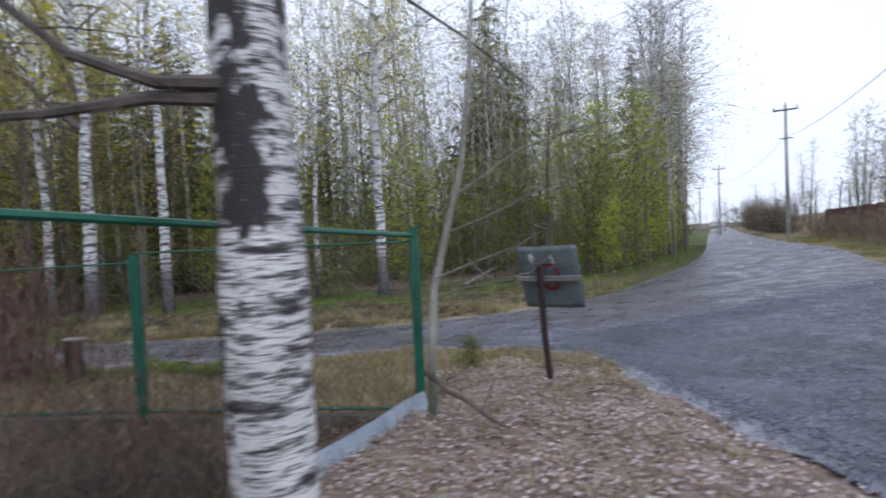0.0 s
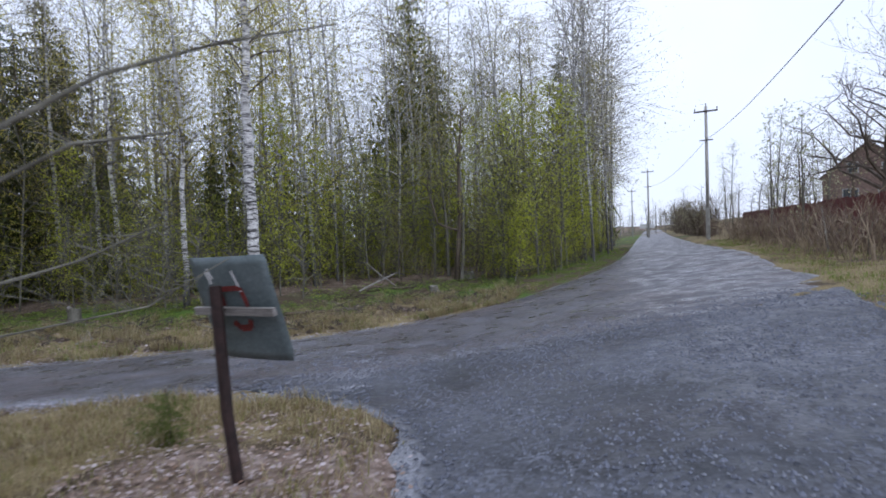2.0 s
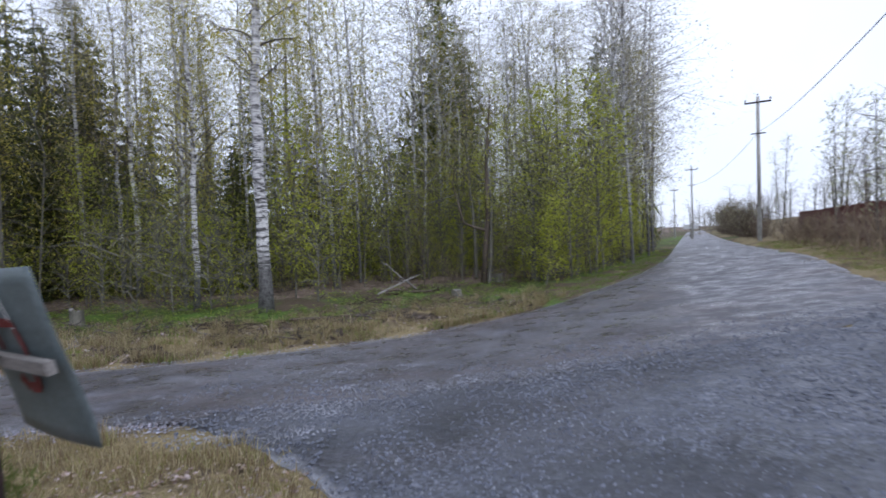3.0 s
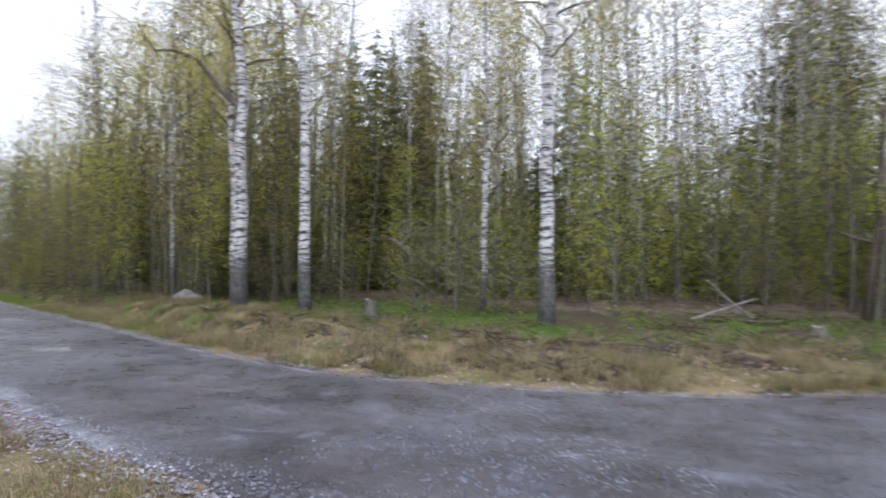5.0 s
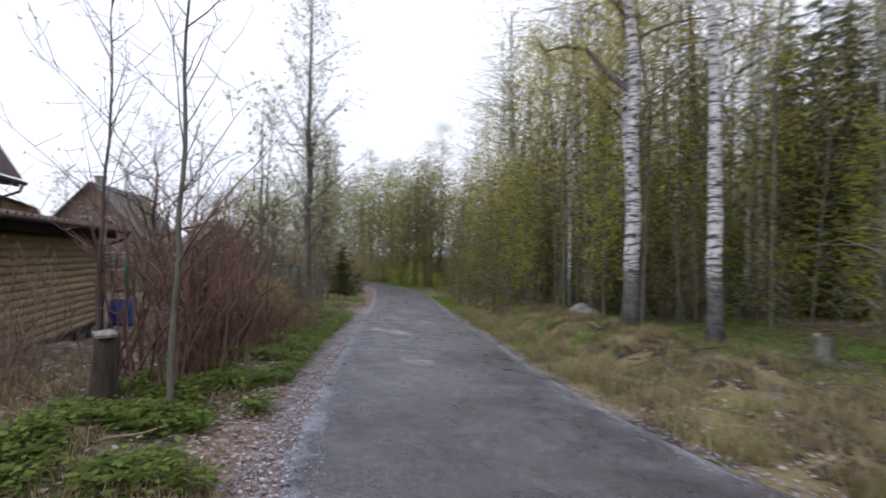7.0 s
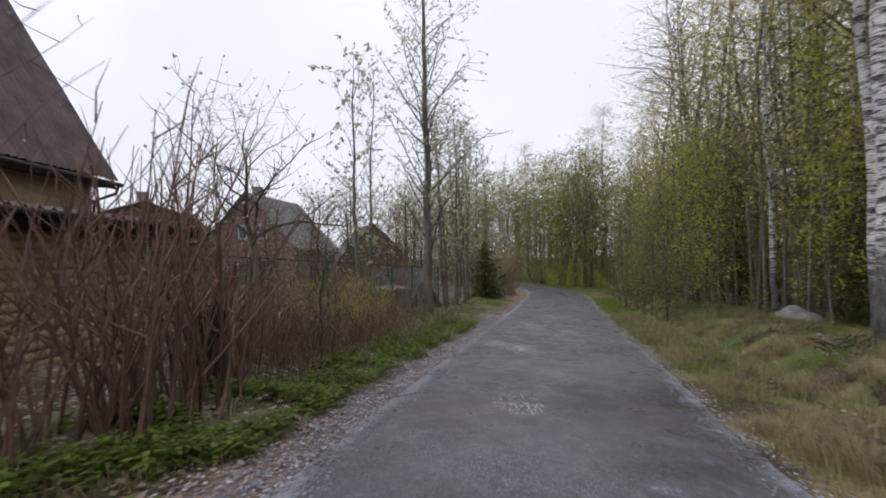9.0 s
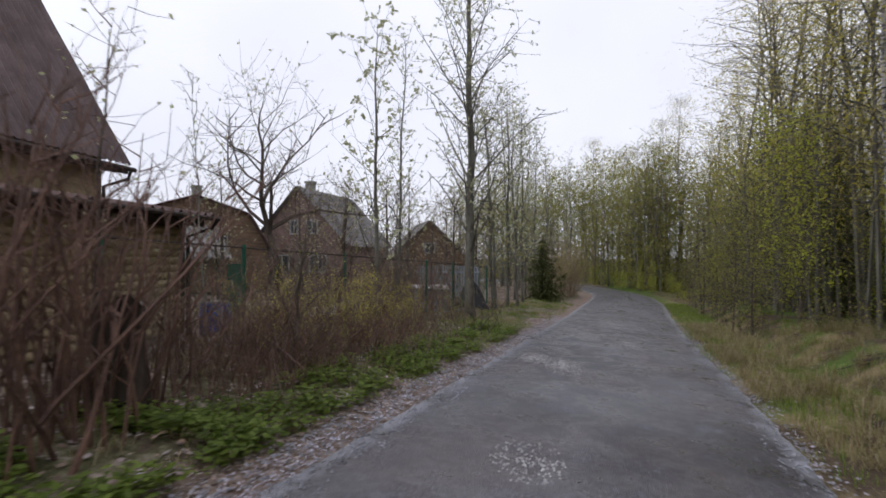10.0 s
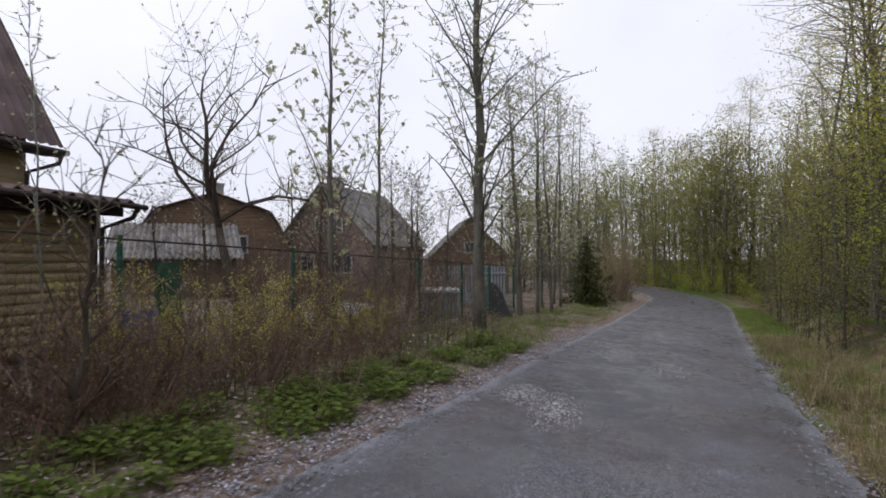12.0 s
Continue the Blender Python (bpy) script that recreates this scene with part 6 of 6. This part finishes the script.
stone("rock", on_ground(-20.0, 22.4, 20), 1, (0.75, 0.5, 0.5), "rounded grey boulder in grass beside a birch")
stone("rock", on_ground(-21.9, 23.2, 80), 2, (0.55, 0.4, 0.3), "low grey boulder in the grass")


def tree_stump(x, y, r0, h, turn):
    r = random.Random(int(x * 10))
    ob = thing("tree_stump", on_ground(x, y, turn), "weathered jagged tree stump", "stump")
    b = Build()
    n = 14
    for i, z in enumerate((-0.15, 0.05, h * 0.5, h)):
        for k in range(n):
            a = 6.283 * k / n
            q = r0 * (1.5 if i == 0 else 1.2 if i == 1 else 0.95) * (1 + 0.15 * math.sin(3 * a + x) + r.uniform(-0.06, 0.06))
            b.v.append((q * math.cos(a), q * math.sin(a), z + (r.uniform(-0.12, 0.12) * h if i == 3 else 0)))
    for i in range(3):
        for k in range(n):
            j = (k + 1) % n
            b.f.append((i * n + k, i * n + j, (i + 1) * n + j, (i + 1) * n + k))
    part("bark", b, ROTTEN if h > 0.9 else GREY_BARK, ob, "cracked old bark", True)
    c = Build()
    c.v = [(0, 0, h * 0.82)] + [tuple(Vector(p) * 0.97) for p in b.v[-n:]]
    c.f = [(0, 1 + k, 1 + (k + 1) % n) for k in range(n)]
    part("cut_top", c, OLD_WOOD, ob)


tree_stump(-8.0, 21.0, 0.2, 0.6, 0)
tree_stump(6.5, 31.0, 0.28, 0.4, 30)
tree_stump(4.0, 24.5, 0.2, 0.25, 60)
tree_stump(-8.95, 8.9, 0.2, 0.95, 10)


def fallen_stick(a, b, radius, label="grey fallen branch lying in the grass", mat=None, seed=0, twigs=4):
    r = random.Random(seed)
    s = Build()
    line = wander(r, a, b, 6, 0.03)
    s.tube(line, [radius * (1 - 0.1 * i) for i in range(7)], 6)
    for i in range(twigs):
        p = point_on(line, r.uniform(0.3, 0.95))
        s.tube([p, p + Vector((r.uniform(-0.3, 0.3), r.uniform(-0.3, 0.3), r.uniform(0.0, 0.25)))], [radius * 0.5, radius * 0.2], 4)
    tagged(part("fallen_branch", s, mat or OLD_WOOD), label, "branch")


def near_ground(x, y, up):
    return (x, y, terrain(x, y) + up)


fallen_stick(near_ground(0.95, 25.2, 0.1), near_ground(2.6, 26.6, 0.75), 0.05, seed=1)
fallen_stick(near_ground(1.2, 26.0, 0.05), near_ground(3.4, 25.6, 0.15), 0.09, "dark rotten log in dry grass", BROWN_BARK, 2)
fallen_stick(near_ground(-1.0, 19.2, 0.08), near_ground(1.4, 19.6, 0.12), 0.06, "dark rotten log in dry grass", BROWN_BARK, 3)
fallen_stick(near_ground(-0.2, 4.9, 0.45), near_ground(0.5, 4.35, 0.05), 0.03, "broken grey branch leaning at the fence corner", BROWN_BARK, 4, 1)
for k in range(12):
    x, y = rng.uniform(-9, 6), rng.uniform(0.8, 5.5)
    y += along(FOREST_EDGE, x)
    fallen_stick(near_ground(x, y, 0.05), near_ground(x + rng.uniform(-1, 1), y + rng.uniform(-0.6, 0.6), 0.12), rng.uniform(0.012, 0.03), "thin dead branch lying on the verge", OLD_WOOD if k % 2 else BROWN_BARK, 10 + k)
for k, (x, y) in enumerate(((-5.7, 7.7), (-6.3, 8.5), (-5.0, 8.2), (-6.9, 7.6), (-4.3, 8.6), (-8.3, 9.3))):
    fallen_stick(near_ground(x, y, 0.04), near_ground(x + 0.5 * math.cos(k * 2), y + 0.5 * math.sin(k * 2), 0.16), 0.014, "pale dry stalk lying among weeds", STEM_TAN, 30 + k, 1)


def brush_heap(x, y, wide, seed):
    r = random.Random(seed)
    ob = thing("brush_heap", pose(x, y, surface(x, y)), "low heap of dark dead branches on the verge", "brushwood", "brush heaps on the verge")
    for i in range(26):
        a = Vector((r.gauss(0, wide * 0.5), r.gauss(0, wide * 0.35), 0))
        e = a + Vector((r.uniform(-0.7, 0.7), r.uniform(-0.5, 0.5), 0))
        a.z, e.z = (surface(x + p.x, y + p.y) - surface(x, y) + r.uniform(-0.02, up) for p, up in ((a, 0.14), (e, 0.32)))
        q = r.uniform(0.008, 0.022)
        part("stick", Build().tube(wander(r, a, e, 3, 0.05), [q, q * 0.85, q * 0.65, q * 0.4], 5), TWIG if seed % 2 else ROTTEN, ob)


for k, (x, y, w) in enumerate(((-2.7, 19.4, 1.2), (-0.4, 16.8, 0.9), (-2.0, 18.1, 1.0), (1.6, 19.6, 1.2), (3.0, 22.5, 1.2), (-5.2, 18.6, 1.0), (2.7, 26.4, 1.3), (-7.6, 20.5, 0.8), (0.8, 22.4, 1.2), (4.4, 21.6, 1.0), (-13.6, 19.3, 0.7), (-16.5, 19.5, 1.0), (-9.6, 18.3, 0.8))):
    brush_heap(x, y, w, 300 + k)
fallen_stick(near_ground(2.5, 26.6, 0.1), near_ground(1.2, 26.9, 1.25), 0.035, "pale broken branch sticking up from a brush heap", OLD_WOOD, 44, 2)

# ---- garden side: stub, barrel, fence, tank ----
def wooden_stub():
    ob = thing("post_stub", on_ground(-5.75, 8.25, 15, 0, 0.8), "thick rotten wooden stub with a pale board on top", "post")
    b = Build()
    n = 12
    for z, q in ((-0.1, 0.17), (0.25, 0.155), (0.6, 0.15), (0.86, 0.14)):
        for k in range(n):
            a = 6.283 * k / n
            w = q * (1 + 0.12 * math.sin(2 * a + z * 4) + 0.06 * math.sin(5 * a))
            b.v.append((w * math.cos(a), w * math.sin(a), z))
    for i in range(3):
        for k in range(n):
            j = (k + 1) % n
            b.f.append((i * n + k, i * n + j, (i + 1) * n + j, (i + 1) * n + k))
    b.f.append(tuple(3 * n + k for k in range(n)))
    part("trunk", b, ROTTEN, ob, "", True)
    part("board", Build().box((-0.19, -0.12, 0.862), (0.17, 0.12, 0.9), pose(0, 0, 0, 2, 3, 10)), OLD_WOOD, ob, "pale grey board")


def barrel():
    ob = thing("barrel", on_ground(-15.3, 5.95), "blue plastic water barrel beside the shed", "barrel")
    prof = [(0.27, 0), (0.3, 0.05), (0.31, 0.3), (0.325, 0.32), (0.31, 0.34), (0.31, 0.6), (0.325, 0.62), (0.31, 0.64), (0.3, 0.88), (0.27, 0.92)]
    b = Build().tube([(0, 0, z) for _, z in prof], [q for q, _ in prof], 24)
    part("body", b, BLUE_PLASTIC, ob, "", True)
    part("lid", Build().tube([(0, 0, 0.921), (0, 0, 0.95)], [0.285, 0.28], 24), CONCRETE, ob, "pale lid")


def garden_fence():
    ob = thing("garden_fence", pose(0, 0, 0), "green posts with sagging wire net along the gardens", "fence")
    spots = [(-10.7, 7.2), (-13.0, 7.85), (-15.6, 8.7), (-18.9, 9.85), (-21.4, 10.25), (-23.6, 10.6), (-26.2, 11.0)]
    for x, y in spots:
        g = terrain(x, y)
        part("post", Build().tube([(x, y, g - 0.2), (x, y, g + 1.6)], [0.035, 0.035], 8), GREEN_PAINT, ob)
    for (xa, ya), (xb, yb) in zip(spots, spots[1:]):
        a, b = Vector((xa, ya, terrain(xa, ya) + 0.05)), Vector((xb, yb, terrain(xb, yb) + 0.05))
        part("rail", Build().tube([a + Vector((0, 0, 1.5)), b + Vector((0, 0, 1.5))], [0.014] * 2, 6), DARK_WOOD, ob)
        net = Build()
        k = 26
        for i in range(k + 1):
            for s in (-1, 1):
                t1 = min(1.0, max(0.0, i / k + s * 0.5))
                h = abs(t1 - i / k) / 0.5 * 1.45
                if h > 0.05:
                    net.tube([a.lerp(b, i / k), a.lerp(b, t1) + Vector((0, 0, h))], [0.0016] * 2, 3, False)
        part("wire_net", net, GREEN_PAINT, ob)
        part("base_board", Build().box((0, -0.03, -0.12), ((b - a).length, 0.03, 0.06), Matrix.Translation(a) @ (b - a).to_track_quat("X", "Z").to_matrix().to_4x4()), CONCRETE, ob, "mossy grey board at the foot")


def water_tank():
    ob = thing("water_tank", on_ground(-22.6, 9.3, 15), "pale blue-grey metal tank with a lid in the garden", "tank")
    part("body", Build().box((-0.9, -0.5, 0), (0.9, 0.5, 0.72)), BASE_BOARD, ob)
    part("lid", Build().box((-0.97, -0.57, 0.722), (0.97, 0.57, 0.78)), WHITE_PAINT, ob)
    tarp = thing("tarpaulin", on_ground(-24.2, 10.55, 20), "black tarpaulin draped over a heap", "tarpaulin")
    b = Build()
    n = 9
    for i in range(n + 1):
        for k in range(n + 1):
            u, v = i / n * 2 - 1, k / n * 2 - 1
            z = max(0.0, 1.05 * (1 - abs(u) ** 1.4) * (1 - 0.8 * abs(v) ** 2.2)) + 0.05 * wobble(u * 3, v * 3, 1.0, 5)
            b.v.append((u * 0.75, v * 0.5, z))
    for i in range(n):
        for k in range(n):
            q = i * (n + 1) + k
            b.f.append((q, q + n + 1, q + n + 2, q + 1))
    part("sheet", b, BLACK, tarp, "", True)
    hot = thing("cold_frame", on_ground(-19.6, 6.6, 20), "whitish plastic-covered garden frame", "cold frame")
    part("cover", Build().tube([(-0.9, 0, 0.0), (0.9, 0, 0.0)], [0.55, 0.5], 16), WHITE_PAINT, hot, "", True)
    hot2 = copy_thing(hot, on_ground(-24.8, 6.0, 70))
    pf = thing("picket_fence", on_ground(-27.5, 9.2, 75), "pale blue picket fence across the garden", "fence")
    for i in range(24):
        part("picket", Build().box((i * 0.12 - 1.4, 0, 0.1), (i * 0.12 - 1.33, 0.02, 1.5)), BASE_BOARD, pf)
    for z in (0.4, 1.2):
        part("rail", Build().box((-1.45, -0.05, z), (1.5, -0.002, z + 0.07)), BASE_BOARD, pf)
    gate = thing("green_door", on_ground(-15.75, 6.1, 10), "green painted board door beside the shed", "door")
    for i in range(6):
        part("board", Build().box((i * 0.125 - 0.4, 0, 0.05), (i * 0.125 - 0.283, 0.03, 1.75)), GREEN_PAINT, gate)
    part("brace", Build().box((-0.4, 0.031, 1.35), (0.345, 0.055, 1.45)), GREEN_PAINT, gate)


wooden_stub()
barrel()
garden_fence()
water_tank()


def red_fence():
    ob = thing("board_fence", pose(0, 0, 0), "dark red upright board fence behind bare shrubs", "fence")
    spots = [(12.2, 6.0), (14.6, 12.2), (17.6, 19.2), (21.5, 27.5), (26.0, 36.5)]
    r = random.Random(8)
    unit = Build().box((-0.06, -0.012, 0), (0.06, 0.012, 1.5)).data("board", FENCE_RED)
    for (xa, ya), (xb, yb) in zip(spots, spots[1:]):
        d = Vector((xb - xa, yb - ya, 0))
        turn = math.degrees(math.atan2(d.y, d.x))
        k = int(d.length / 0.135)
        for i in range(k):
            x, y = xa + d.x * i / k, ya + d.y * i / k
            b = new("board", unit)
            b.parent = ob
            b.matrix_basis = pose(x, y, terrain(x, y) + r.uniform(-0.04, 0.04), 0, r.uniform(-1.5, 1.5), turn)
        m = Matrix.Translation((xa, ya, terrain(xa, ya))) @ Vector((d.x, d.y, terrain(xb, yb) - terrain(xa, ya))).to_track_quat("X", "Z").to_matrix().to_4x4()
        for z in (0.35, 1.2):
            part("rail", Build().box((0, -0.07, z), (d.length, -0.014, z + 0.08), m), FENCE_RED, ob)


red_fence()

# ---- grass, weeds, fallen leaves, stones ----
def scatter_grass(name, label, mat, spots, seed, tall, blades, flop):
    r = random.Random(seed)
    b = Build()
    for x, y in spots:
        z = surface(x, y) - 0.03
        h = tall * r.uniform(0.5, 1.3)
        lay = r.uniform(0, 6.283)
        for k in range(blades):
            az = r.gauss(lay, 1.1) if flop > 0.6 else r.uniform(0, 6.283)
            hh = h * r.uniform(0.5, 1.2)
            b.blade((x + r.gauss(0, 0.07), y + r.gauss(0, 0.07), z), hh, r.uniform(0.0025, 0.006), hh * flop * r.uniform(0.3, 1.3), az)
    tagged(part(name, b, mat), label, "grass", kind="stuff")


def spots_by(seed, count, x0, x1, fn):
    r = random.Random(seed)
    out = []
    while len(out) < count:
        p = fn(r, r.uniform(x0, x1))
        if p:
            out.append(p)
    return out


def verge(lo, hi, size=0.35, cut=-0.1, power=1.0):
    def fn(r, x):
        y = along(FOREST_EDGE, x) + lo + (hi - lo) * r.random() ** power
        return (x, y) if wobble(x, y, size, 3) > cut else None
    return fn


def tip(r, x):
    y = r.uniform(5.2, 9.6)
    ok = y < along(NEAR_EDGE, x) - 0.15 and x < np.interp(y, [p[0] for p in LAP_LEFT], [p[1] for p in LAP_LEFT]) - 0.1
    return (x, y) if ok and (y > 7 or (x < -0.3 and y > 5.6) or r.random() < 0.25) and wobble(x, y, 0.6, 1) > -0.25 else None


def bank(lo, hi, size=0.5, cut=-0.1):
    def fn(r, x):
        y = along(NEAR_EDGE, x) - r.uniform(lo, hi)
        return (x, y) if wobble(x, y, size, 6) > cut else None
    return fn


def right_bank(r, x):
    y = r.uniform(6, 34)
    xr = float(np.interp(y, [0, 7.7, 11.2, 15.3, 21.7, 32, 40], [6.6, 8.1, 10.1, 12.4, 16.0, 20.6, 24.6]))
    return (xr + 0.1 + abs(r.gauss(0, 1.3)), y)


def under_birch(r, x):
    y = r.uniform(1.2, 8.4)
    ok = x < np.interp(y, [p[0] for p in LAP_LEFT], [p[1] for p in LAP_LEFT]) + r.gauss(0.0, 0.18)
    return (x, y) if ok and (y < 6.5 or r.random() < 0.4) and not (x < -0.2 and y > 5.5) else None


scatter_grass("dry_grass", "matted straw-coloured grass along the verge of the wood", BLADE_DRY, spots_by(1, 2800, -24, 6, verge(0.15, 6.5, 0.9, -0.05, 1.3)), 1, 0.3, 12, 1.1)
scatter_grass("tussocks", "tall bent straw tussocks on the verge of the wood", BLADE_DRY, [p for p in spots_by(9, 150, -22, 7, verge(0.3, 5.5, 0.7, -0.1, 1.4)) for k in range(7)], 9, 0.5, 10, 1.2)
scatter_grass("dry_grass", "sparse straw among the fallen leaves", BLADE_DRY, spots_by(10, 420, -2.5, 2.4, under_birch), 10, 0.16, 9, 0.9)
scatter_grass("dry_grass", "matted straw-coloured grass on the tip between the roads", BLADE_DRY, spots_by(2, 2300, -7, 2.3, tip), 2, 0.18, 11, 0.9)
scatter_grass("green_grass", "fresh green grass tufts at the edge of the wood", BLADE_GREEN, spots_by(3, 3200, -40, 6, verge(0.1, 8, 0.6, 0.0)), 3, 0.2, 8, 0.5)
scatter_grass("green_grass", "fresh green grass along the right-hand road", BLADE_GREEN, spots_by(4, 2000, 3.5, 22, verge(0.2, 6, 0.5, -0.3)), 4, 0.15, 8, 0.4)
scatter_grass("green_grass", "yellow-green grass on the bank of the ditch", BLADE_GREEN, spots_by(15, 1500, -42, -11, verge(0.15, 1.4, 0.6, -0.4)), 15, 0.17, 8, 0.5)
scatter_grass("green_grass", "fresh green grass in front of the gardens", BLADE_GREEN, spots_by(5, 1500, -34, -11, bank(0.3, 2.6, 0.5, -0.2)), 5, 0.14, 8, 0.4)
scatter_grass("dry_grass", "straw grass in front of the gardens", BLADE_DRY, spots_by(6, 1000, -30, -3, bank(0.5, 3.5, 0.5, 0.0)), 6, 0.2, 8, 0.8)
scatter_grass("green_grass", "short mixed grass by the red fence", BLADE_GREEN, spots_by(7, 1300, 0, 1, right_bank), 7, 0.14, 9, 0.5)
scatter_grass("dry_grass", "short straw grass by the red fence", BLADE_DRY, spots_by(8, 1100, 0, 1, right_bank), 8, 0.14, 9, 0.8)


def weeds(name, label, spots, seed, size, leaves, rise):
    """Low broad-leaved plants, a few leaflets on each stalk."""
    r = random.Random(seed)
    b = Build()
    for x, y in spots:
        z = surface(x, y) + 0.01
        for k in range(leaves):
            a, d = r.uniform(0, 6.283), r.uniform(0.02, 0.13)
            b.leaf((x + math.cos(a) * d, y + math.sin(a) * d, z + rise * r.uniform(0.2, 1.2)), size * r.uniform(0.6, 1.3), r, 1.3, 0.35)
    tagged(part(name, b, HERB), label, "weeds", kind="stuff")


weeds("ground_elder", "bright green low weeds along the garden side of the road", spots_by(11, 1300, -9, -3.2, bank(0.4, 2.1, 1.3, -0.02)), 11, 0.052, 8, 0.13)
weeds("ground_elder", "bright green low weeds before the russet hedge", spots_by(14, 1300, -19, -8.6, bank(0.35, 1.45, 1.6, -0.12)), 14, 0.05, 8, 0.13)
weeds("ground_elder", "sparse green weeds under the fence", spots_by(12, 500, -3.2, -1.6, lambda r, x: (x, r.uniform(2.5, 5.0))), 12, 0.05, 6, 0.08)
weeds("ground_elder", "green woodland weeds among the trunks", spots_by(13, 2400, -24, 8, verge(4.5, 13, 0.25, -0.15)), 13, 0.075, 6, 0.12)


def litter(name, label, spots, seed, size, mat=None):
    r = random.Random(seed)
    b = Build()
    for x, y in spots:
        b.leaf((x, y, surface(x, y) + r.uniform(0.005, 0.04)), size * r.uniform(0.6, 1.4), r, 1.25, 0.3)
    tagged(part(name, b, mat or DEAD_LEAF), label, "leaves", kind="stuff")


litter("fallen_leaves", "brown and pinkish fallen leaves under the birch", spots_by(21, 16000, -3.2, 2.6, under_birch), 21, 0.034)
litter("fallen_leaves", "wet fallen leaves along the garden edge of the road", spots_by(22, 6500, -26, -2.5, bank(0.1, 0.8, 0.9, -0.5)), 22, 0.028)
litter("fallen_leaves", "wet leaves tinted pale with sky sheen lying on the gritty edge of the road", spots_by(25, 11000, -24, 0.2, lambda r, x: (x, along(NEAR_EDGE, x) + r.gauss(-0.06, 0.22))), 25, 0.026, WET_LEAF_SHEEN)
litter("fallen_leaves", "wet leaves tinted pale with sky sheen along the wood edge of the road", spots_by(26, 2200, -26, 4, lambda r, x: (x, along(FOREST_EDGE, x) + r.gauss(0.0, 0.12))), 26, 0.03, WET_LEAF_SHEEN)
litter("fallen_leaves", "fallen leaves among the weeds", spots_by(23, 4200, -18, -3, bank(0.3, 3.2, 0.7, -0.5)), 23, 0.05)
litter("fallen_leaves", "brown leaves and chips on the verge of the wood", spots_by(24, 4500, -16, 6, verge(0.3, 7, 0.5, -0.1)), 24, 0.06)


def pebbles(name, label, spots, seed, size, mat=None, category="gravel"):
    r = random.Random(seed)
    b = Build()
    for x, y, z in spots:
        s = size * r.uniform(0.5, 1.6)
        k = len(b.v)
        a = r.uniform(0, 6.283)
        for i in range(5):
            q = a + 6.283 * i / 5
            w = s * r.uniform(0.7, 1.2)
            b.v.append((x + math.cos(q) * w, y + math.sin(q) * w, z + s * r.uniform(0, 0.3)))
        b.v.append((x + r.uniform(-0.3, 0.3) * s, y + r.uniform(-0.3, 0.3) * s, z + s * 0.8))
        for i in range(5):
            b.f.append((k + i, k + (i + 1) % 5, k + 5))
    tagged(part(name, b, mat or PEBBLE), label, category, kind="stuff")


def on_lap(r, x):
    y = 1.5 + 9.0 * r.random()
    lo, hi = (float(np.interp(y, [p[0] for p in q], [p[1] for p in q])) for q in (LAP_LEFT, LAP_RIGHT))
    return (x, y, terrain(x, y) + 0.018) if lo < x < hi else None


def on_road_edge(lo, hi, line, sign):
    def fn(r, x):
        y = along(line, x) + sign * r.uniform(lo, hi)
        return (x, y, terrain(x, y) + 0.02)
    return fn


pebbles("gravel_stones", "loose crushed stone on the apron", spots_by(31, 14000, 0.4, 9, on_lap), 31, 0.016, STONE_DARK)
def on_seam(r, x):
    y = r.gauss(10.9, 0.7)
    return (x, y, terrain(x, y) + 0.03) if y < along(FOREST_EDGE, x) - 1 else None


pebbles("gravel_stones", "pale blue-grey stones in the apron", spots_by(35, 4000, 0.4, 9, on_lap), 35, 0.012, STONE_PALE)
pebbles("gravel_stones", "dark stones strewn where the apron meets the road", spots_by(36, 4000, -0.4, 9.5, on_seam), 36, 0.017, STONE_DARK)
pebbles("gravel_stones", "pale stones strewn where the apron meets the road", spots_by(37, 1300, -0.6, 9.5, on_seam), 37, 0.012, STONE_PALE)
pebbles("gravel_stones", "pale grit along the garden edge of the road", spots_by(32, 6500, -20, 0.5, on_road_edge(-0.3, 0.7, NEAR_EDGE, 1)), 32, 0.013)
pebbles("gravel_stones", "pale grit along the wood edge of the road", spots_by(33, 3500, -20, 4, on_road_edge(-0.1, 0.5, FOREST_EDGE, -1)), 33, 0.013)
pebbles("soil_clods", "dark clods of turned soil on the verge", [(x, y, surface(x, y) - 0.03) for x, y in spots_by(34, 900, -12, 6, verge(0.6, 5.5, 0.7, 0.08))], 34, 0.1, ROTTEN, "soil")


def grit_patch(x0, y0, rx, ry, count, seed):
    r = random.Random(seed)
    out = []
    for i in range(count):
        a, d = r.uniform(0, 6.283), r.random() ** 0.7
        x, y = x0 + math.cos(a) * d * rx, y0 + math.sin(a) * d * ry
        out.append((x, y, terrain(x, y) + 0.037))
    return out


for k, (x, y, rx, ry, c) in enumerate(((-14.2, 12.6, 0.6, 0.28, 260), (-13.6, 13.0, 0.9, 0.3, 300), (-18.5, 13.9, 1.2, 0.35, 280), (-17.0, 14.6, 0.8, 0.4, 220), (-22.5, 15.2, 1.5, 0.5, 260), (-9.0, 12.4, 0.5, 0.3, 160), (0.4, 13.6, 1.4, 0.9, 420), (1.5, 12.0, 1.2, 0.7, 300), (1.1, 9.0, 0.8, 0.35, 320), (1.6, 9.9, 1.0, 0.4, 420), (2.7, 10.8, 1.2, 0.4, 420), (4.1, 10.5, 1.3, 0.5, 380))):
    pebbles("grit_patch", "pale broken grit in a worn patch of the road", grit_patch(x, y, rx, ry, int(c * 1.5), 60 + k), 60 + k, 0.012, GRIT if x < -3 else PEBBLE)
